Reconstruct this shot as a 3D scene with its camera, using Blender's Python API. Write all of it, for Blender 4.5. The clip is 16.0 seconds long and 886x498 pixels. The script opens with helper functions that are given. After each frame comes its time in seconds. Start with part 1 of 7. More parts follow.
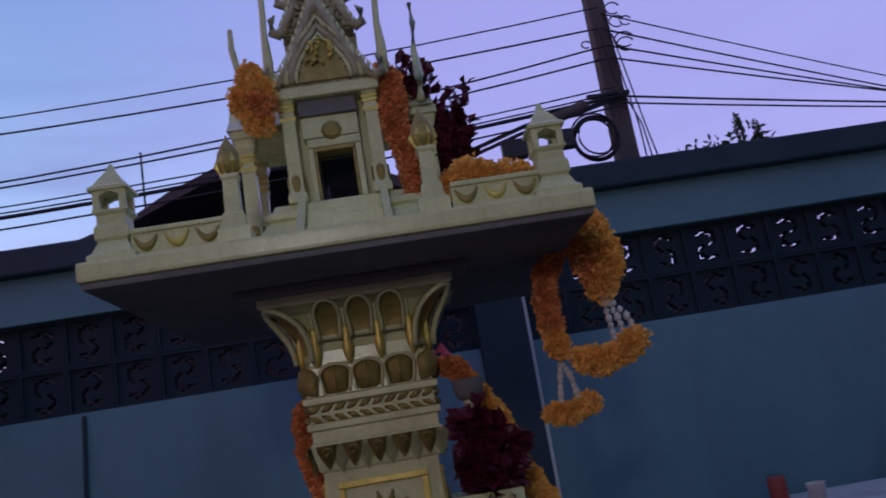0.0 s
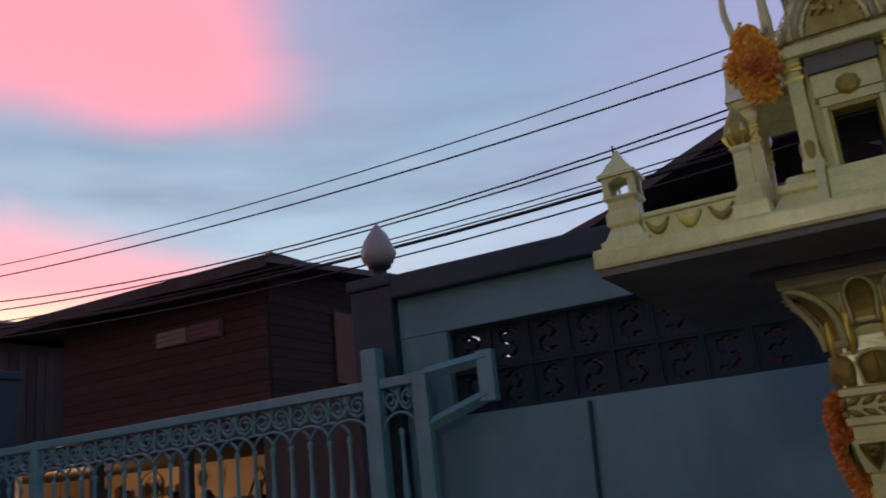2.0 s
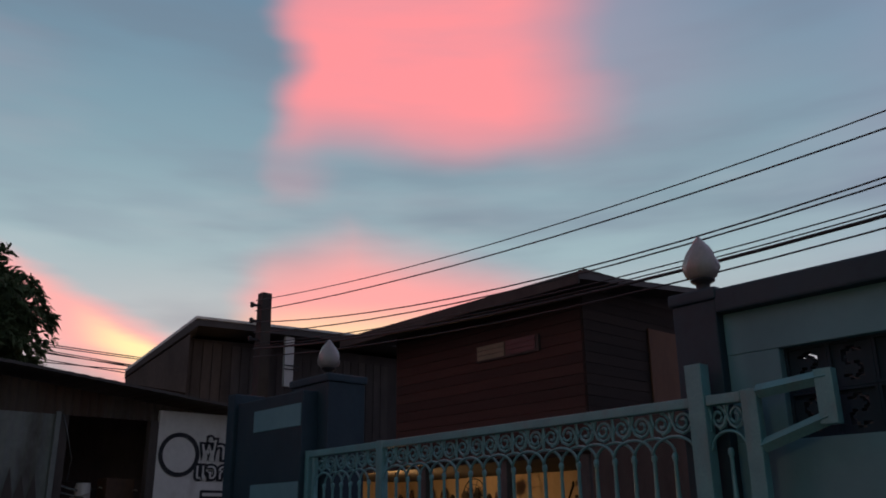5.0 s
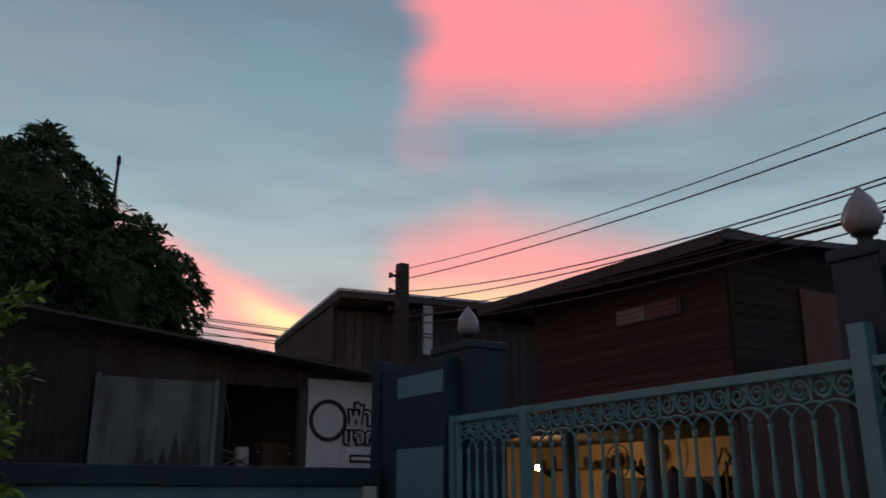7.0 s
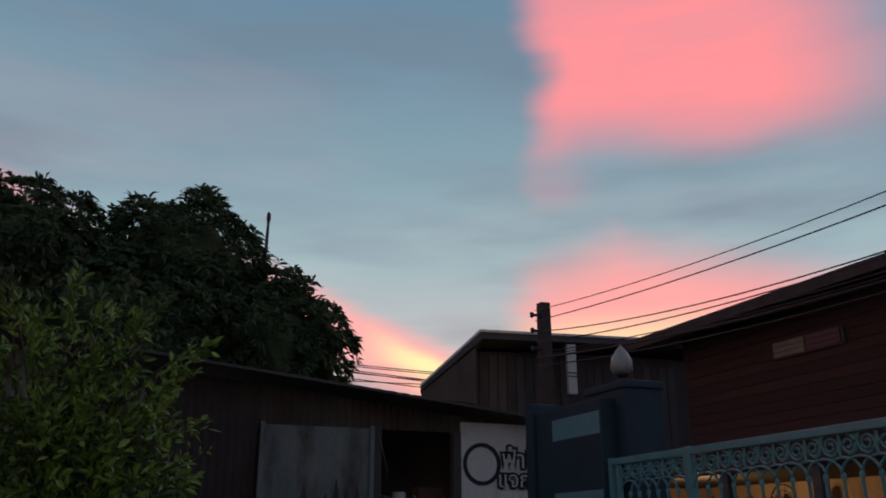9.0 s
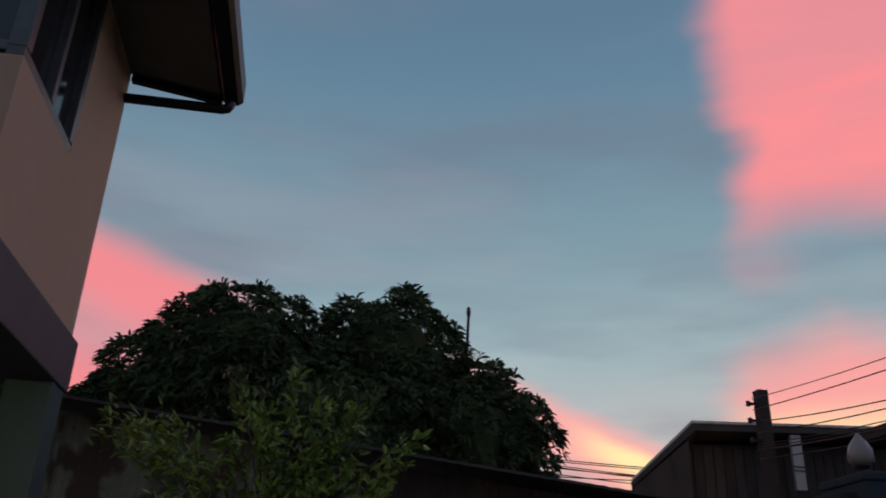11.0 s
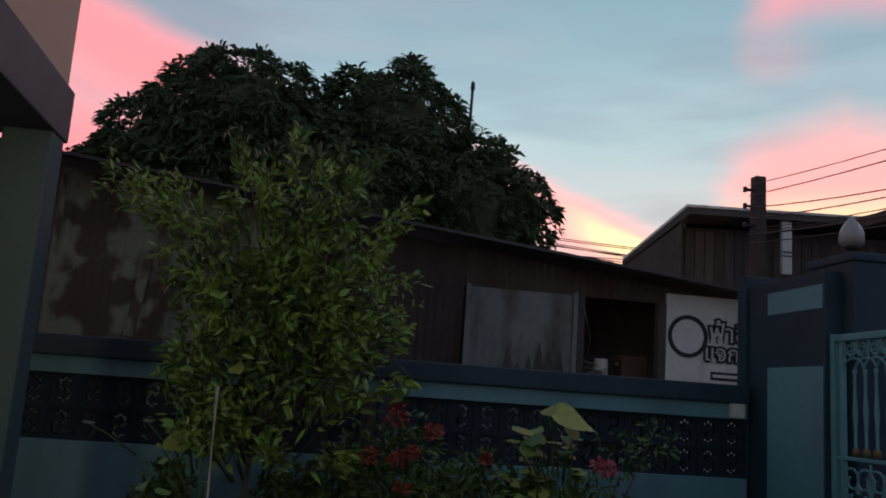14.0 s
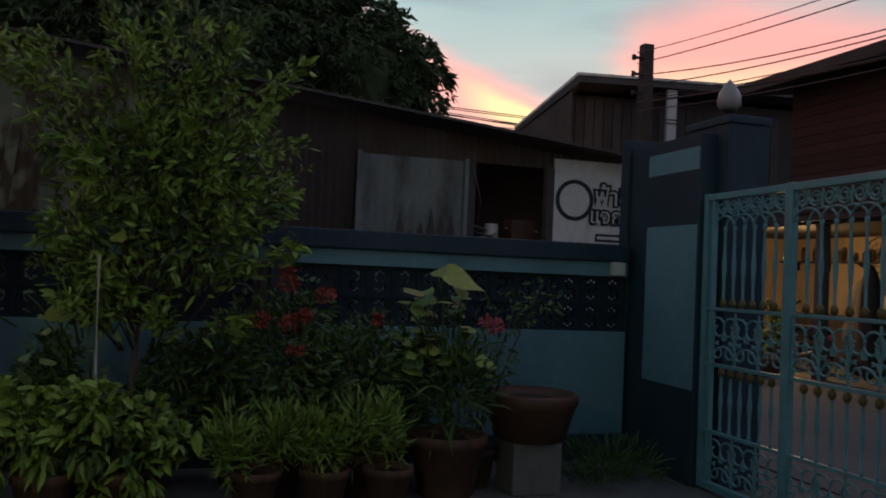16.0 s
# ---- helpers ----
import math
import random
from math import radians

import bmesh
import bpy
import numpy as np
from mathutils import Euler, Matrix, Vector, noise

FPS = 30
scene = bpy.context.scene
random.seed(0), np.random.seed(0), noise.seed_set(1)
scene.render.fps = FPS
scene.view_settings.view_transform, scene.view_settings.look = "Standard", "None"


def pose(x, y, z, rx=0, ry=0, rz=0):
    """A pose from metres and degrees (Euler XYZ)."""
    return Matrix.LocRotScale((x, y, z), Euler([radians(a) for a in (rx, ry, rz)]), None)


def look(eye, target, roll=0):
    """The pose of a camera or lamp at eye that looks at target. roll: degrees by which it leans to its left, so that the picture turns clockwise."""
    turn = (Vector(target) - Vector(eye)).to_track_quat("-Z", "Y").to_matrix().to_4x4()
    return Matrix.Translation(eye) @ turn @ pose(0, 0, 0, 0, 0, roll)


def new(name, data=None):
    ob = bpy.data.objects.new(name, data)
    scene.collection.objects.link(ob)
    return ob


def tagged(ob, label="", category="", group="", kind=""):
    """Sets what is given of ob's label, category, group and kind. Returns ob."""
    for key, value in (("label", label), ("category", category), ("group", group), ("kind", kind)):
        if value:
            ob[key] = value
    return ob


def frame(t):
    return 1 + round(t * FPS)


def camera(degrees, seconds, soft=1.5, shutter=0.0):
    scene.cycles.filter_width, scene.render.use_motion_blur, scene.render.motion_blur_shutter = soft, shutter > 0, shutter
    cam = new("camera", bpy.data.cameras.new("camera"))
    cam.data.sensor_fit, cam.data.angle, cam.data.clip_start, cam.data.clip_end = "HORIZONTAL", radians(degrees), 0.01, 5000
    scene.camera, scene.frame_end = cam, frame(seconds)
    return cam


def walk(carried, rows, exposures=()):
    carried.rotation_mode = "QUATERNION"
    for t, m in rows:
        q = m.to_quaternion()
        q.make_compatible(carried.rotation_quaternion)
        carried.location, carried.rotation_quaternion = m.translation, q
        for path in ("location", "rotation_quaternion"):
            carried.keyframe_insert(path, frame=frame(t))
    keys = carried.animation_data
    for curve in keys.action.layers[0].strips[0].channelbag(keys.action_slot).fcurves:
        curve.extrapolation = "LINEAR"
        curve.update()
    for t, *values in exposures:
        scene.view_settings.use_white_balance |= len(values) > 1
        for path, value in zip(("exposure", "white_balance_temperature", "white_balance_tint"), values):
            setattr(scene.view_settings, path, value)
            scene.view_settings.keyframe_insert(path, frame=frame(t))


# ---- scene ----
cam = camera(55.0, 16.0, soft=1.8, shutter=0.3)
PATH = [
    (0, (-0.475, 0.293, 1.555), (-0.328, 2.243, 1.975), -9.6),
    (0.5, (-0.471, 0.295, 1.547), (-0.524, 2.242, 2.003), -8.9),
    (1, (-0.486, 0.281, 1.528), (-0.843, 2.177, 2.054), -6.9),
    (1.5, (-0.539, 0.334, 1.567), (-1.219, 2.13, 2.125), -5.4),
    (2, (-0.567, 0.350, 1.573), (-1.450, 2.063, 2.109), -6.0),
    (2.5, (-0.566, 0.324, 1.553), (-1.636, 1.929, 2.078), -4.8),
    (3, (-0.574, 0.329, 1.562), (-1.806, 1.811, 2.096), -4.2),
    (3.5, (-0.576, 0.3, 1.561), (-1.893, 1.692, 2.132), -2.9),
    (6, (-0.589, 0.269, 1.532), (-2.103, 1.433, 2.125), -0.1),
    (6.5, (-0.618, 0.265, 1.542), (-2.199, 1.352, 2.105), 0.1),
    (7, (-0.624, 0.285, 1.537), (-2.256, 1.304, 2.083), 0.0),
    (7.5, (-0.595, 0.263, 1.532), (-2.273, 1.204, 2.078), -1.0),
    (8, (-0.599, 0.225, 1.545), (-2.32, 1.077, 2.103), -0.9),
    (10.5, (-0.683, 0.154, 1.556), (-2.454, 0.6, 2.371), 1.6),
    (11, (-0.667, 0.147, 1.53), (-2.467, 0.414, 2.36), 2.1),
    (11.5, (-0.667, 0.141, 1.524), (-2.488, 0.334, 2.328), 2.3),
    (12, (-0.674, 0.14, 1.516), (-2.523, 0.294, 2.264), 2.2),
    (12.5, (-0.69, 0.146, 1.505), (-2.572, 0.3, 2.165), 2.6),
    (13, (-0.713, 0.153, 1.484), (-2.636, 0.348, 1.997), 3.7),
    (13.5, (-0.744, 0.143, 1.468), (-2.686, 0.401, 1.868), 4.3),
    (14, (-0.74, 0.152, 1.475), (-2.686, 0.466, 1.814), 4.0),
    (14.5, (-0.728, 0.168, 1.459), (-2.674, 0.535, 1.737), 4.2),
    (15, (-0.78, 0.16, 1.467), (-2.724, 0.589, 1.661), 4.4),
    (15.5, (-0.714, 0.157, 1.439), (-2.649, 0.65, 1.548), 3.3),
    (16, (-0.741, 0.191, 1.427), (-2.657, 0.765, 1.482), 2.5),
]
walk(cam, [(t, look(eye, target, roll)) for t, eye, target, roll in PATH],
     exposures=[(0.0, 0.38, 5150, 41.0), (0.5, 0.44, 5420, 39.0), (1.0, 0.57, 5700, 36.0), (1.5, 0.58, 5950, 30.0), (2.0, 0.44, 6100, 27.0), (2.5, 0.40, 6250, 22.0), (3.0, 0.35, 6400, 18.0), (3.5, 0.09, 6450, 17.0), (6.0, 0.02, 6500, 15.0), (8.0, 0.02, 6500, 15.5), (10.5, -0.06, 6500, 16.0), (11.5, -0.10, 6500, 12.5), (12.0, 0.04, 6500, 11.0), (13.0, 0.36, 6500, 13.0), (13.5, 0.41, 6500, 13.5), (14.5, 0.47, 6600, 13.5), (15.2, 0.45, 6700, 11.0), (16.0, 0.32, 6800, 9.0)])

# ---------------------------------------------------------------- world and light
world = bpy.data.worlds.new("dusk_sky")
scene.world = world
world.use_nodes = True
wn, wl = world.node_tree.nodes, world.node_tree.links
wn.clear()


def wmath(op, a, b=None, c=None, clamp=False):
    n = wn.new("ShaderNodeMath")
    n.operation, n.use_clamp = op, clamp
    for i, v in enumerate((a, b, c)):
        if v is None:
            continue
        if isinstance(v, (int, float)):
            n.inputs[i].default_value = v
        else:
            wl.new(v, n.inputs[i])
    return n.outputs[0]


def wstep(v, lo, hi):
    n = wn.new("ShaderNodeMapRange")
    n.interpolation_type = "SMOOTHSTEP"
    wl.new(v, n.inputs[0])
    n.inputs[1].default_value, n.inputs[2].default_value = lo, hi
    return n.outputs[0]


def wmix(fac, a, b):
    n = wn.new("ShaderNodeMix")
    n.data_type = "RGBA"
    wl.new(fac, n.inputs[0])
    for i, v in ((6, a), (7, b)):
        if isinstance(v, tuple):
            n.inputs[i].default_value = (*v, 1)
        else:
            wl.new(v, n.inputs[i])
    return n.outputs[2]


def wnoise(vec, scale, detail=3.0, rough=0.5):
    n = wn.new("ShaderNodeTexNoise")
    wl.new(vec, n.inputs["Vector"])
    n.inputs["Scale"].default_value, n.inputs["Detail"].default_value, n.inputs["Roughness"].default_value = scale, detail, rough
    return n.outputs["Fac"]


wcoord = wn.new("ShaderNodeTexCoord").outputs["Generated"]
wsep = wn.new("ShaderNodeSeparateXYZ")
wl.new(wcoord, wsep.inputs[0])
az0 = wmath("MULTIPLY", wmath("ARCTAN2", wmath("MULTIPLY", wsep.outputs[1], -1.0), wmath("MULTIPLY", wsep.outputs[0], -1.0)), 57.2958)
az0 = wmath("ADD", az0, 180.0)                       # 0 to 360, counted from +x to +y
el0 = wmath("MULTIPLY", wmath("ARCSINE", wsep.outputs[2]), 57.2958)
sky_ball = wn.new("ShaderNodeMapping")
wl.new(wcoord, sky_ball.inputs[0])
sky_ball.inputs["Scale"].default_value = (1.0, 1.0, 5.5)
flat_vec = sky_ball.outputs[0]
warp = wmath("SUBTRACT", wnoise(flat_vec, 6.0, 4.0), 0.5)
warp2 = wmath("SUBTRACT", wnoise(wcoord, 3.1, 3.0), 0.5)
az = wmath("ADD", az0, wmath("MULTIPLY", wmath("SUBTRACT", wnoise(flat_vec, 3.2, 2.0), 0.5), 5.0))
az = wmath("ADD", az, wmath("MULTIPLY", wmath("SUBTRACT", wnoise(wcoord, 7.0, 2.0), 0.5), 3.0))
el = wmath("ADD", el0, wmath("MULTIPLY", warp2, 5.0))
# clear part of the sky: pale teal low down, slate blue above
ramp = wn.new("ShaderNodeValToRGB")
wl.new(wmath("DIVIDE", el0, 90.0), ramp.inputs[0])
stops = ramp.color_ramp.elements
stops[0].position, stops[0].color = 0.0, (0.50, 0.44, 0.42, 1)
stops[1].position, stops[1].color = 1.0, (0.040, 0.075, 0.130, 1)
for p, c in ((0.10, (0.54, 0.52, 0.52)), (0.19, (0.315, 0.455, 0.485)), (0.27, (0.200, 0.337, 0.395)), (0.40, (0.115, 0.228, 0.325)), (0.55, (0.075, 0.15, 0.235))):
    e = stops.new(p)
    e.color = (*c, 1)
base = ramp.outputs[0]
# long level streaks of grey cloud, with paler gaps between them
streak = wstep(wnoise(flat_vec, 2.3, 4.0, 0.5), 0.42, 0.72)
base = wmix(wmath("MULTIPLY", streak, 0.62), base, (0.150, 0.212, 0.275))
thin = wstep(wnoise(flat_vec, 5.2, 3.0, 0.45), 0.40, 0.70)
base = wmix(wmath("MULTIPLY", wmath("MULTIPLY", thin, 0.30), wstep(el0, 34.0, 22.0)), base, (0.205, 0.265, 0.335))
veil = wstep(wnoise(flat_vec, 3.1, 3.0), 0.50, 0.74)
base = wmix(wmath("MULTIPLY", wmath("MULTIPLY", veil, 0.34), wstep(el0, 27.0, 17.0)), base, (0.48, 0.55, 0.565))
blush = wmath("MULTIPLY", wstep(wnoise(flat_vec, 1.7, 4.0), 0.47, 0.70), wstep(az0, 105.0, 150.0))
base = wmix(wmath("MULTIPLY", blush, 0.13), base, (0.58, 0.34, 0.38))
# lavender towards the side away from the sunset
base = wmix(wmath("MULTIPLY", wstep(az0, 122.0, 82.0), 0.8), base, (0.312, 0.280, 0.418))


def band(v, lo, hi, soft_lo, soft_hi):
    return wmath("MULTIPLY", wstep(v, lo - soft_lo, lo + soft_lo), wstep(v, hi + soft_hi, hi - soft_hi))


PINK, DEEP, GOLD = (1.0, 0.29, 0.30), (0.95, 0.26, 0.28), (1.0, 0.80, 0.42)
# the tall glowing cloud, crisp on one side and fading on the other
wash = wmath("MULTIPLY", band(az, 118.0, 150.0, 8.0, 3.0), wstep(el, 22.0, 30.0))
base = wmix(wmath("MULTIPLY", wash, 0.35), base, (0.46, 0.36, 0.45))
m1 = wmath("MULTIPLY", band(az, 129.0, 150.3, 5.5, 2.2), band(el, 25.0, 60.0, 2.2, 14.0))
m1 = wmath("MULTIPLY", m1, wmath("ADD", 0.78, wmath("MULTIPLY", wstep(wnoise(flat_vec, 3.0, 4.0), 0.35, 0.6), 0.20)))
base = wmix(m1, base, PINK)
wisp = wmath("MULTIPLY", band(az, 146.6, 150.4, 1.8, 0.9), band(el0, 21.0, 24.0, 0.9, 1.6))
base = wmix(wmath("MULTIPLY", wisp, 0.15), base, PINK)
# the low cloud under it, with gold at its foot
top2 = wmath("ADD", el, wmath("MULTIPLY", wmath("ABSOLUTE", wmath("SUBTRACT", az, 144.5)), 0.28))
m2 = wmath("MULTIPLY", band(az, 125.0, 151.3, 6.0, 2.0), wstep(top2, 20.6, 15.4))
base = wmix(wmath("MULTIPLY", m2, 0.9), base, (1.0, 0.36, 0.34))
g2 = wmath("MULTIPLY", band(az, 137.0, 151.0, 5.0, 3.0), wstep(el0, 14.6, 11.5))
base = wmix(wmath("MULTIPLY", g2, 0.85), base, GOLD)
# the slanting flame beside the tree
line3 = wmath("SUBTRACT", el0, wmath("ADD", wmath("MULTIPLY", wmath("SUBTRACT", az0, 158.8), 0.44), 12.0))
line3 = wmath("ADD", line3, wmath("MULTIPLY", warp, 2.0))
m3 = wmath("MULTIPLY", band(az, 151.0, 171.0, 2.5, 4.0), band(line3, -3.6, 0.5, 1.6, 0.9))
base = wmix(wmath("MULTIPLY", m3, 0.85), base, (1.0, 0.40, 0.37))
g3 = wmath("MULTIPLY", band(az0, 153.0, 161.2, 3.0, 2.3), band(line3, -2.2, -0.35, 1.0, 0.6))
base = wmix(g3, base, (1.08, 0.86, 0.42))
# the broad pink field behind the house
line4 = wmath("SUBTRACT", el, wmath("ADD", wmath("MULTIPLY", wmath("SUBTRACT", az0, 191.0), 0.28), 22.3))
m4 = wmath("MULTIPLY", band(az0, 184.5, 246.0, 6.5, 15.0), wstep(line4, 0.9, -1.8))
low4 = wmath("SUBTRACT", 1.0, wmath("MULTIPLY", band(line4, -8.0, -4.5, 2.0, 1.5), 0.4))
base = wmix(wmath("MULTIPLY", wmath("MULTIPLY", m4, low4), 0.95), base, DEEP)
# the east and south have already gone dark
east = wmath("ADD", wstep(az0, 52.0, 15.0), wstep(az0, 258.0, 300.0), clamp=True)
base = wmix(wmath("MULTIPLY", east, 0.38), base, (0.035, 0.050, 0.085))
clear = wn.new("ShaderNodeTexSky")
clear.sky_type, clear.sun_disc = "NISHITA", False
clear.sun_elevation, clear.sun_rotation = radians(1.0), radians(-62)
both = wn.new("ShaderNodeMix")
both.data_type, both.blend_type = "RGBA", "ADD"
both.inputs[0].default_value = 0.02
wl.new(base, both.inputs[6])
wl.new(clear.outputs[0], both.inputs[7])
back = wn.new("ShaderNodeBackground")
back.inputs[1].default_value = 1.0
wl.new(both.outputs[2], back.inputs[0])
wl.new(back.outputs[0], wn.new("ShaderNodeOutputWorld").inputs[0])


def bulb_lamp(name, at, watts, colour, radius):
    d = bpy.data.lights.new(name, "POINT")
    d.energy, d.color, d.shadow_soft_size = watts, colour, radius
    new(name, d).location = at


bulb_lamp("carport_bulb_light", (-13.0, 10.0, 1.84), 58, (1.0, 0.62, 0.26), 0.06)


bulb_lamp("porch_tube_light", (-0.9, -1.50, 2.44), 42, (1.0, 0.94, 0.56), 0.16)


# ---------------------------------------------------------------- materials
def material(name, dark, light, rough=0.7, metal=0.0, scale=6.0, bump=0.25, stain=None, stain_amount=0.35, stretch=(1, 1, 1), streaks=0.25, spec=0.4, fine=9.0, per_piece=0.0, edge=(0.5, 0.72)):
    """Two tones mixed by coarse and fine noise, a stain of its own shape, and relief."""
    m = bpy.data.materials.new(name)
    m.use_nodes = True
    n, l = m.node_tree.nodes, m.node_tree.links
    b = n["Principled BSDF"]
    tc = n.new("ShaderNodeTexCoord")
    mp = n.new("ShaderNodeMapping")
    mp.inputs["Scale"].default_value = stretch
    l.new(tc.outputs["Object"], mp.inputs[0])
    big, small = n.new("ShaderNodeTexNoise"), n.new("ShaderNodeTexNoise")
    for t, s, d in ((big, scale, 4), (small, scale * fine, 5)):
        l.new(mp.outputs[0], t.inputs["Vector"])
        t.inputs["Scale"].default_value, t.inputs["Detail"].default_value = s, d
    mix = n.new("ShaderNodeMath")
    mix.operation = "MULTIPLY_ADD"
    l.new(small.outputs["Fac"], mix.inputs[0])
    mix.inputs[1].default_value = 0.45
    half = n.new("ShaderNodeMath")
    half.operation = "MULTIPLY"
    l.new(big.outputs["Fac"], half.inputs[0])
    half.inputs[1].default_value = 0.65
    l.new(half.outputs[0], mix.inputs[2])
    fac = n.new("ShaderNodeMapRange")
    l.new(mix.outputs[0], fac.inputs[0])
    fac.inputs[1].default_value, fac.inputs[2].default_value = 0.34, 0.76
    col = n.new("ShaderNodeMix")
    col.data_type = "RGBA"
    l.new(fac.outputs[0], col.inputs[0])
    col.inputs[6].default_value, col.inputs[7].default_value = (*dark, 1), (*light, 1)
    out = col.outputs[2]
    if stain:
        sn = n.new("ShaderNodeTexNoise")
        smp = n.new("ShaderNodeMapping")
        smp.inputs["Scale"].default_value = (1, 1, streaks)
        l.new(tc.outputs["Object"], smp.inputs[0])
        l.new(smp.outputs[0], sn.inputs["Vector"])
        sn.inputs["Scale"].default_value, sn.inputs["Detail"].default_value = scale * 1.7, 6
        sr = n.new("ShaderNodeMapRange")
        l.new(sn.outputs["Fac"], sr.inputs[0])
        sr.inputs[1].default_value, sr.inputs[2].default_value = edge
        sr.inputs[4].default_value = stain_amount
        sm = n.new("ShaderNodeMix")
        sm.data_type = "RGBA"
        l.new(sr.outputs[0], sm.inputs[0])
        l.new(out, sm.inputs[6])
        sm.inputs[7].default_value = (*stain, 1)
        out = sm.outputs[2]
    if per_piece:
        info = n.new("ShaderNodeObjectInfo")
        geo = n.new("ShaderNodeNewGeometry")
        add = n.new("ShaderNodeMath")
        l.new(info.outputs["Random"], add.inputs[0])
        l.new(geo.outputs["Random Per Island"], add.inputs[1])
        frac = n.new("ShaderNodeMath")
        frac.operation = "FRACT"
        l.new(add.outputs[0], frac.inputs[0])
        rng = n.new("ShaderNodeMapRange")
        l.new(frac.outputs[0], rng.inputs[0])
        rng.inputs[3].default_value, rng.inputs[4].default_value = 1 - per_piece, 1 + per_piece
        hsv = n.new("ShaderNodeHueSaturation")
        l.new(rng.outputs[0], hsv.inputs["Value"])
        l.new(out, hsv.inputs["Color"])
        out = hsv.outputs[0]
    l.new(out, b.inputs["Base Color"])
    rr = n.new("ShaderNodeMapRange")
    l.new(small.outputs["Fac"], rr.inputs[0])
    rr.inputs[3].default_value, rr.inputs[4].default_value = max(0.02, rough - 0.12), min(1, rough + 0.12)
    l.new(rr.outputs[0], b.inputs["Roughness"])
    b.inputs["Metallic"].default_value = metal
    b.inputs["Specular IOR Level"].default_value = spec
    if bump:
        bp = n.new("ShaderNodeBump")
        bp.inputs["Strength"].default_value, bp.inputs["Distance"].default_value = bump, 0.01
        l.new(mix.outputs[0], bp.inputs["Height"])
        l.new(bp.outputs[0], b.inputs["Normal"])
    return m


def glowing(name, colour, strength):
    m = material(name, colour, colour, 0.4, bump=0)
    b = m.node_tree.nodes["Principled BSDF"]
    b.inputs["Emission Color"].default_value, b.inputs["Emission Strength"].default_value = (*colour, 1), strength
    return m


BLOCKNAVY = material("dusty_navy_block_paint", (0.007, 0.018, 0.030), (0.014, 0.032, 0.048), 0.8, scale=5, stain=(0.02, 0.03, 0.035))
NAVY = material("navy_masonry_paint", (0.011, 0.030, 0.046), (0.022, 0.051, 0.072), 0.6, scale=3, stain=(0.04, 0.06, 0.07))
PALE = material("pale_blue_masonry_paint", (0.102, 0.22, 0.26), (0.150, 0.29, 0.335), 0.75, scale=1.3, stain=(0.060, 0.12, 0.15), stain_amount=0.45)
GATE = material("blue_grey_gate_enamel", (0.090, 0.245, 0.275), (0.145, 0.335, 0.365), 0.42, scale=9, stain=(0.16, 0.17, 0.16), bump=0.12)
GILT = material("gilt_paint", (0.60, 0.46, 0.08), (0.85, 0.70, 0.18), 0.35, 0.4, scale=30, stain=(0.20, 0.15, 0.06), bump=0.3)
GOLD_DARK = material("worn_and_shaded_gilt", (0.22, 0.17, 0.045), (0.46, 0.37, 0.10), 0.45, 0.35, scale=40, bump=0.4)
IVORY = material("ivory_shrine_paint", (0.55, 0.57, 0.29), (0.73, 0.74, 0.40), 0.24, scale=17, stain=(0.34, 0.32, 0.14), stain_amount=0.28, bump=0.06)
WORNIVORY = material("worn_carved_ivory", (0.30, 0.27, 0.16), (0.58, 0.53, 0.35), 0.5, scale=45, stain=(0.16, 0.12, 0.05), stain_amount=0.7, bump=0.4)
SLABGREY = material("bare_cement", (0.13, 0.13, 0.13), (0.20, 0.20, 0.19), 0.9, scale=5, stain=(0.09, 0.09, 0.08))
GLASS_WHITE = material("white_moulded_glass", (0.27, 0.245, 0.245), (0.34, 0.31, 0.305), 0.25, scale=20, bump=0.05, stain=(0.35, 0.30, 0.28))
BLACK = material("black_enamel", (0.012, 0.012, 0.014), (0.025, 0.025, 0.028), 0.5, scale=20)
CABLE = material("black_cable_sheath", (0.010, 0.010, 0.012), (0.018, 0.018, 0.02), 0.6, scale=4, bump=0)
OLDPOLE = material("tarred_old_pole", (0.022, 0.020, 0.020), (0.045, 0.042, 0.04), 0.85, scale=4)
CONCRETE = material("pole_concrete", (0.06, 0.057, 0.055), (0.11, 0.105, 0.10), 0.9, scale=3, stain=(0.035, 0.033, 0.03))
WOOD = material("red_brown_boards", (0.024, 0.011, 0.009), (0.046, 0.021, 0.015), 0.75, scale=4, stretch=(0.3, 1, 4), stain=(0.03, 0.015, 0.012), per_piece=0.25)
# boards darkened in colour to put shade on the timber house's side
SIDEWOOD = material("shaded_side_boards", (0.016, 0.010, 0.008), (0.030, 0.018, 0.014), 0.85, scale=4, stretch=(1, 0.3, 4), per_piece=0.25)
EDGEWHITE = material("white_edge_paint", (0.55, 0.56, 0.58), (0.72, 0.73, 0.75), 0.6, scale=9)
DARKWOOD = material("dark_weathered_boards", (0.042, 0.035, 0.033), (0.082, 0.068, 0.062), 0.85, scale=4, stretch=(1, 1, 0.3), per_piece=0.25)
TIN = material("dark_corrugated_roofing", (0.040, 0.037, 0.036), (0.075, 0.068, 0.064), 0.6, 0.1, scale=3, stain=(0.06, 0.025, 0.015))
RUST = material("rusty_corrugated_sheet", (0.052, 0.039, 0.034), (0.108, 0.087, 0.072), 0.8, 0.05, scale=1.1, stain=(0.060, 0.024, 0.013), stain_amount=0.85, per_piece=0.3, fine=5.0)
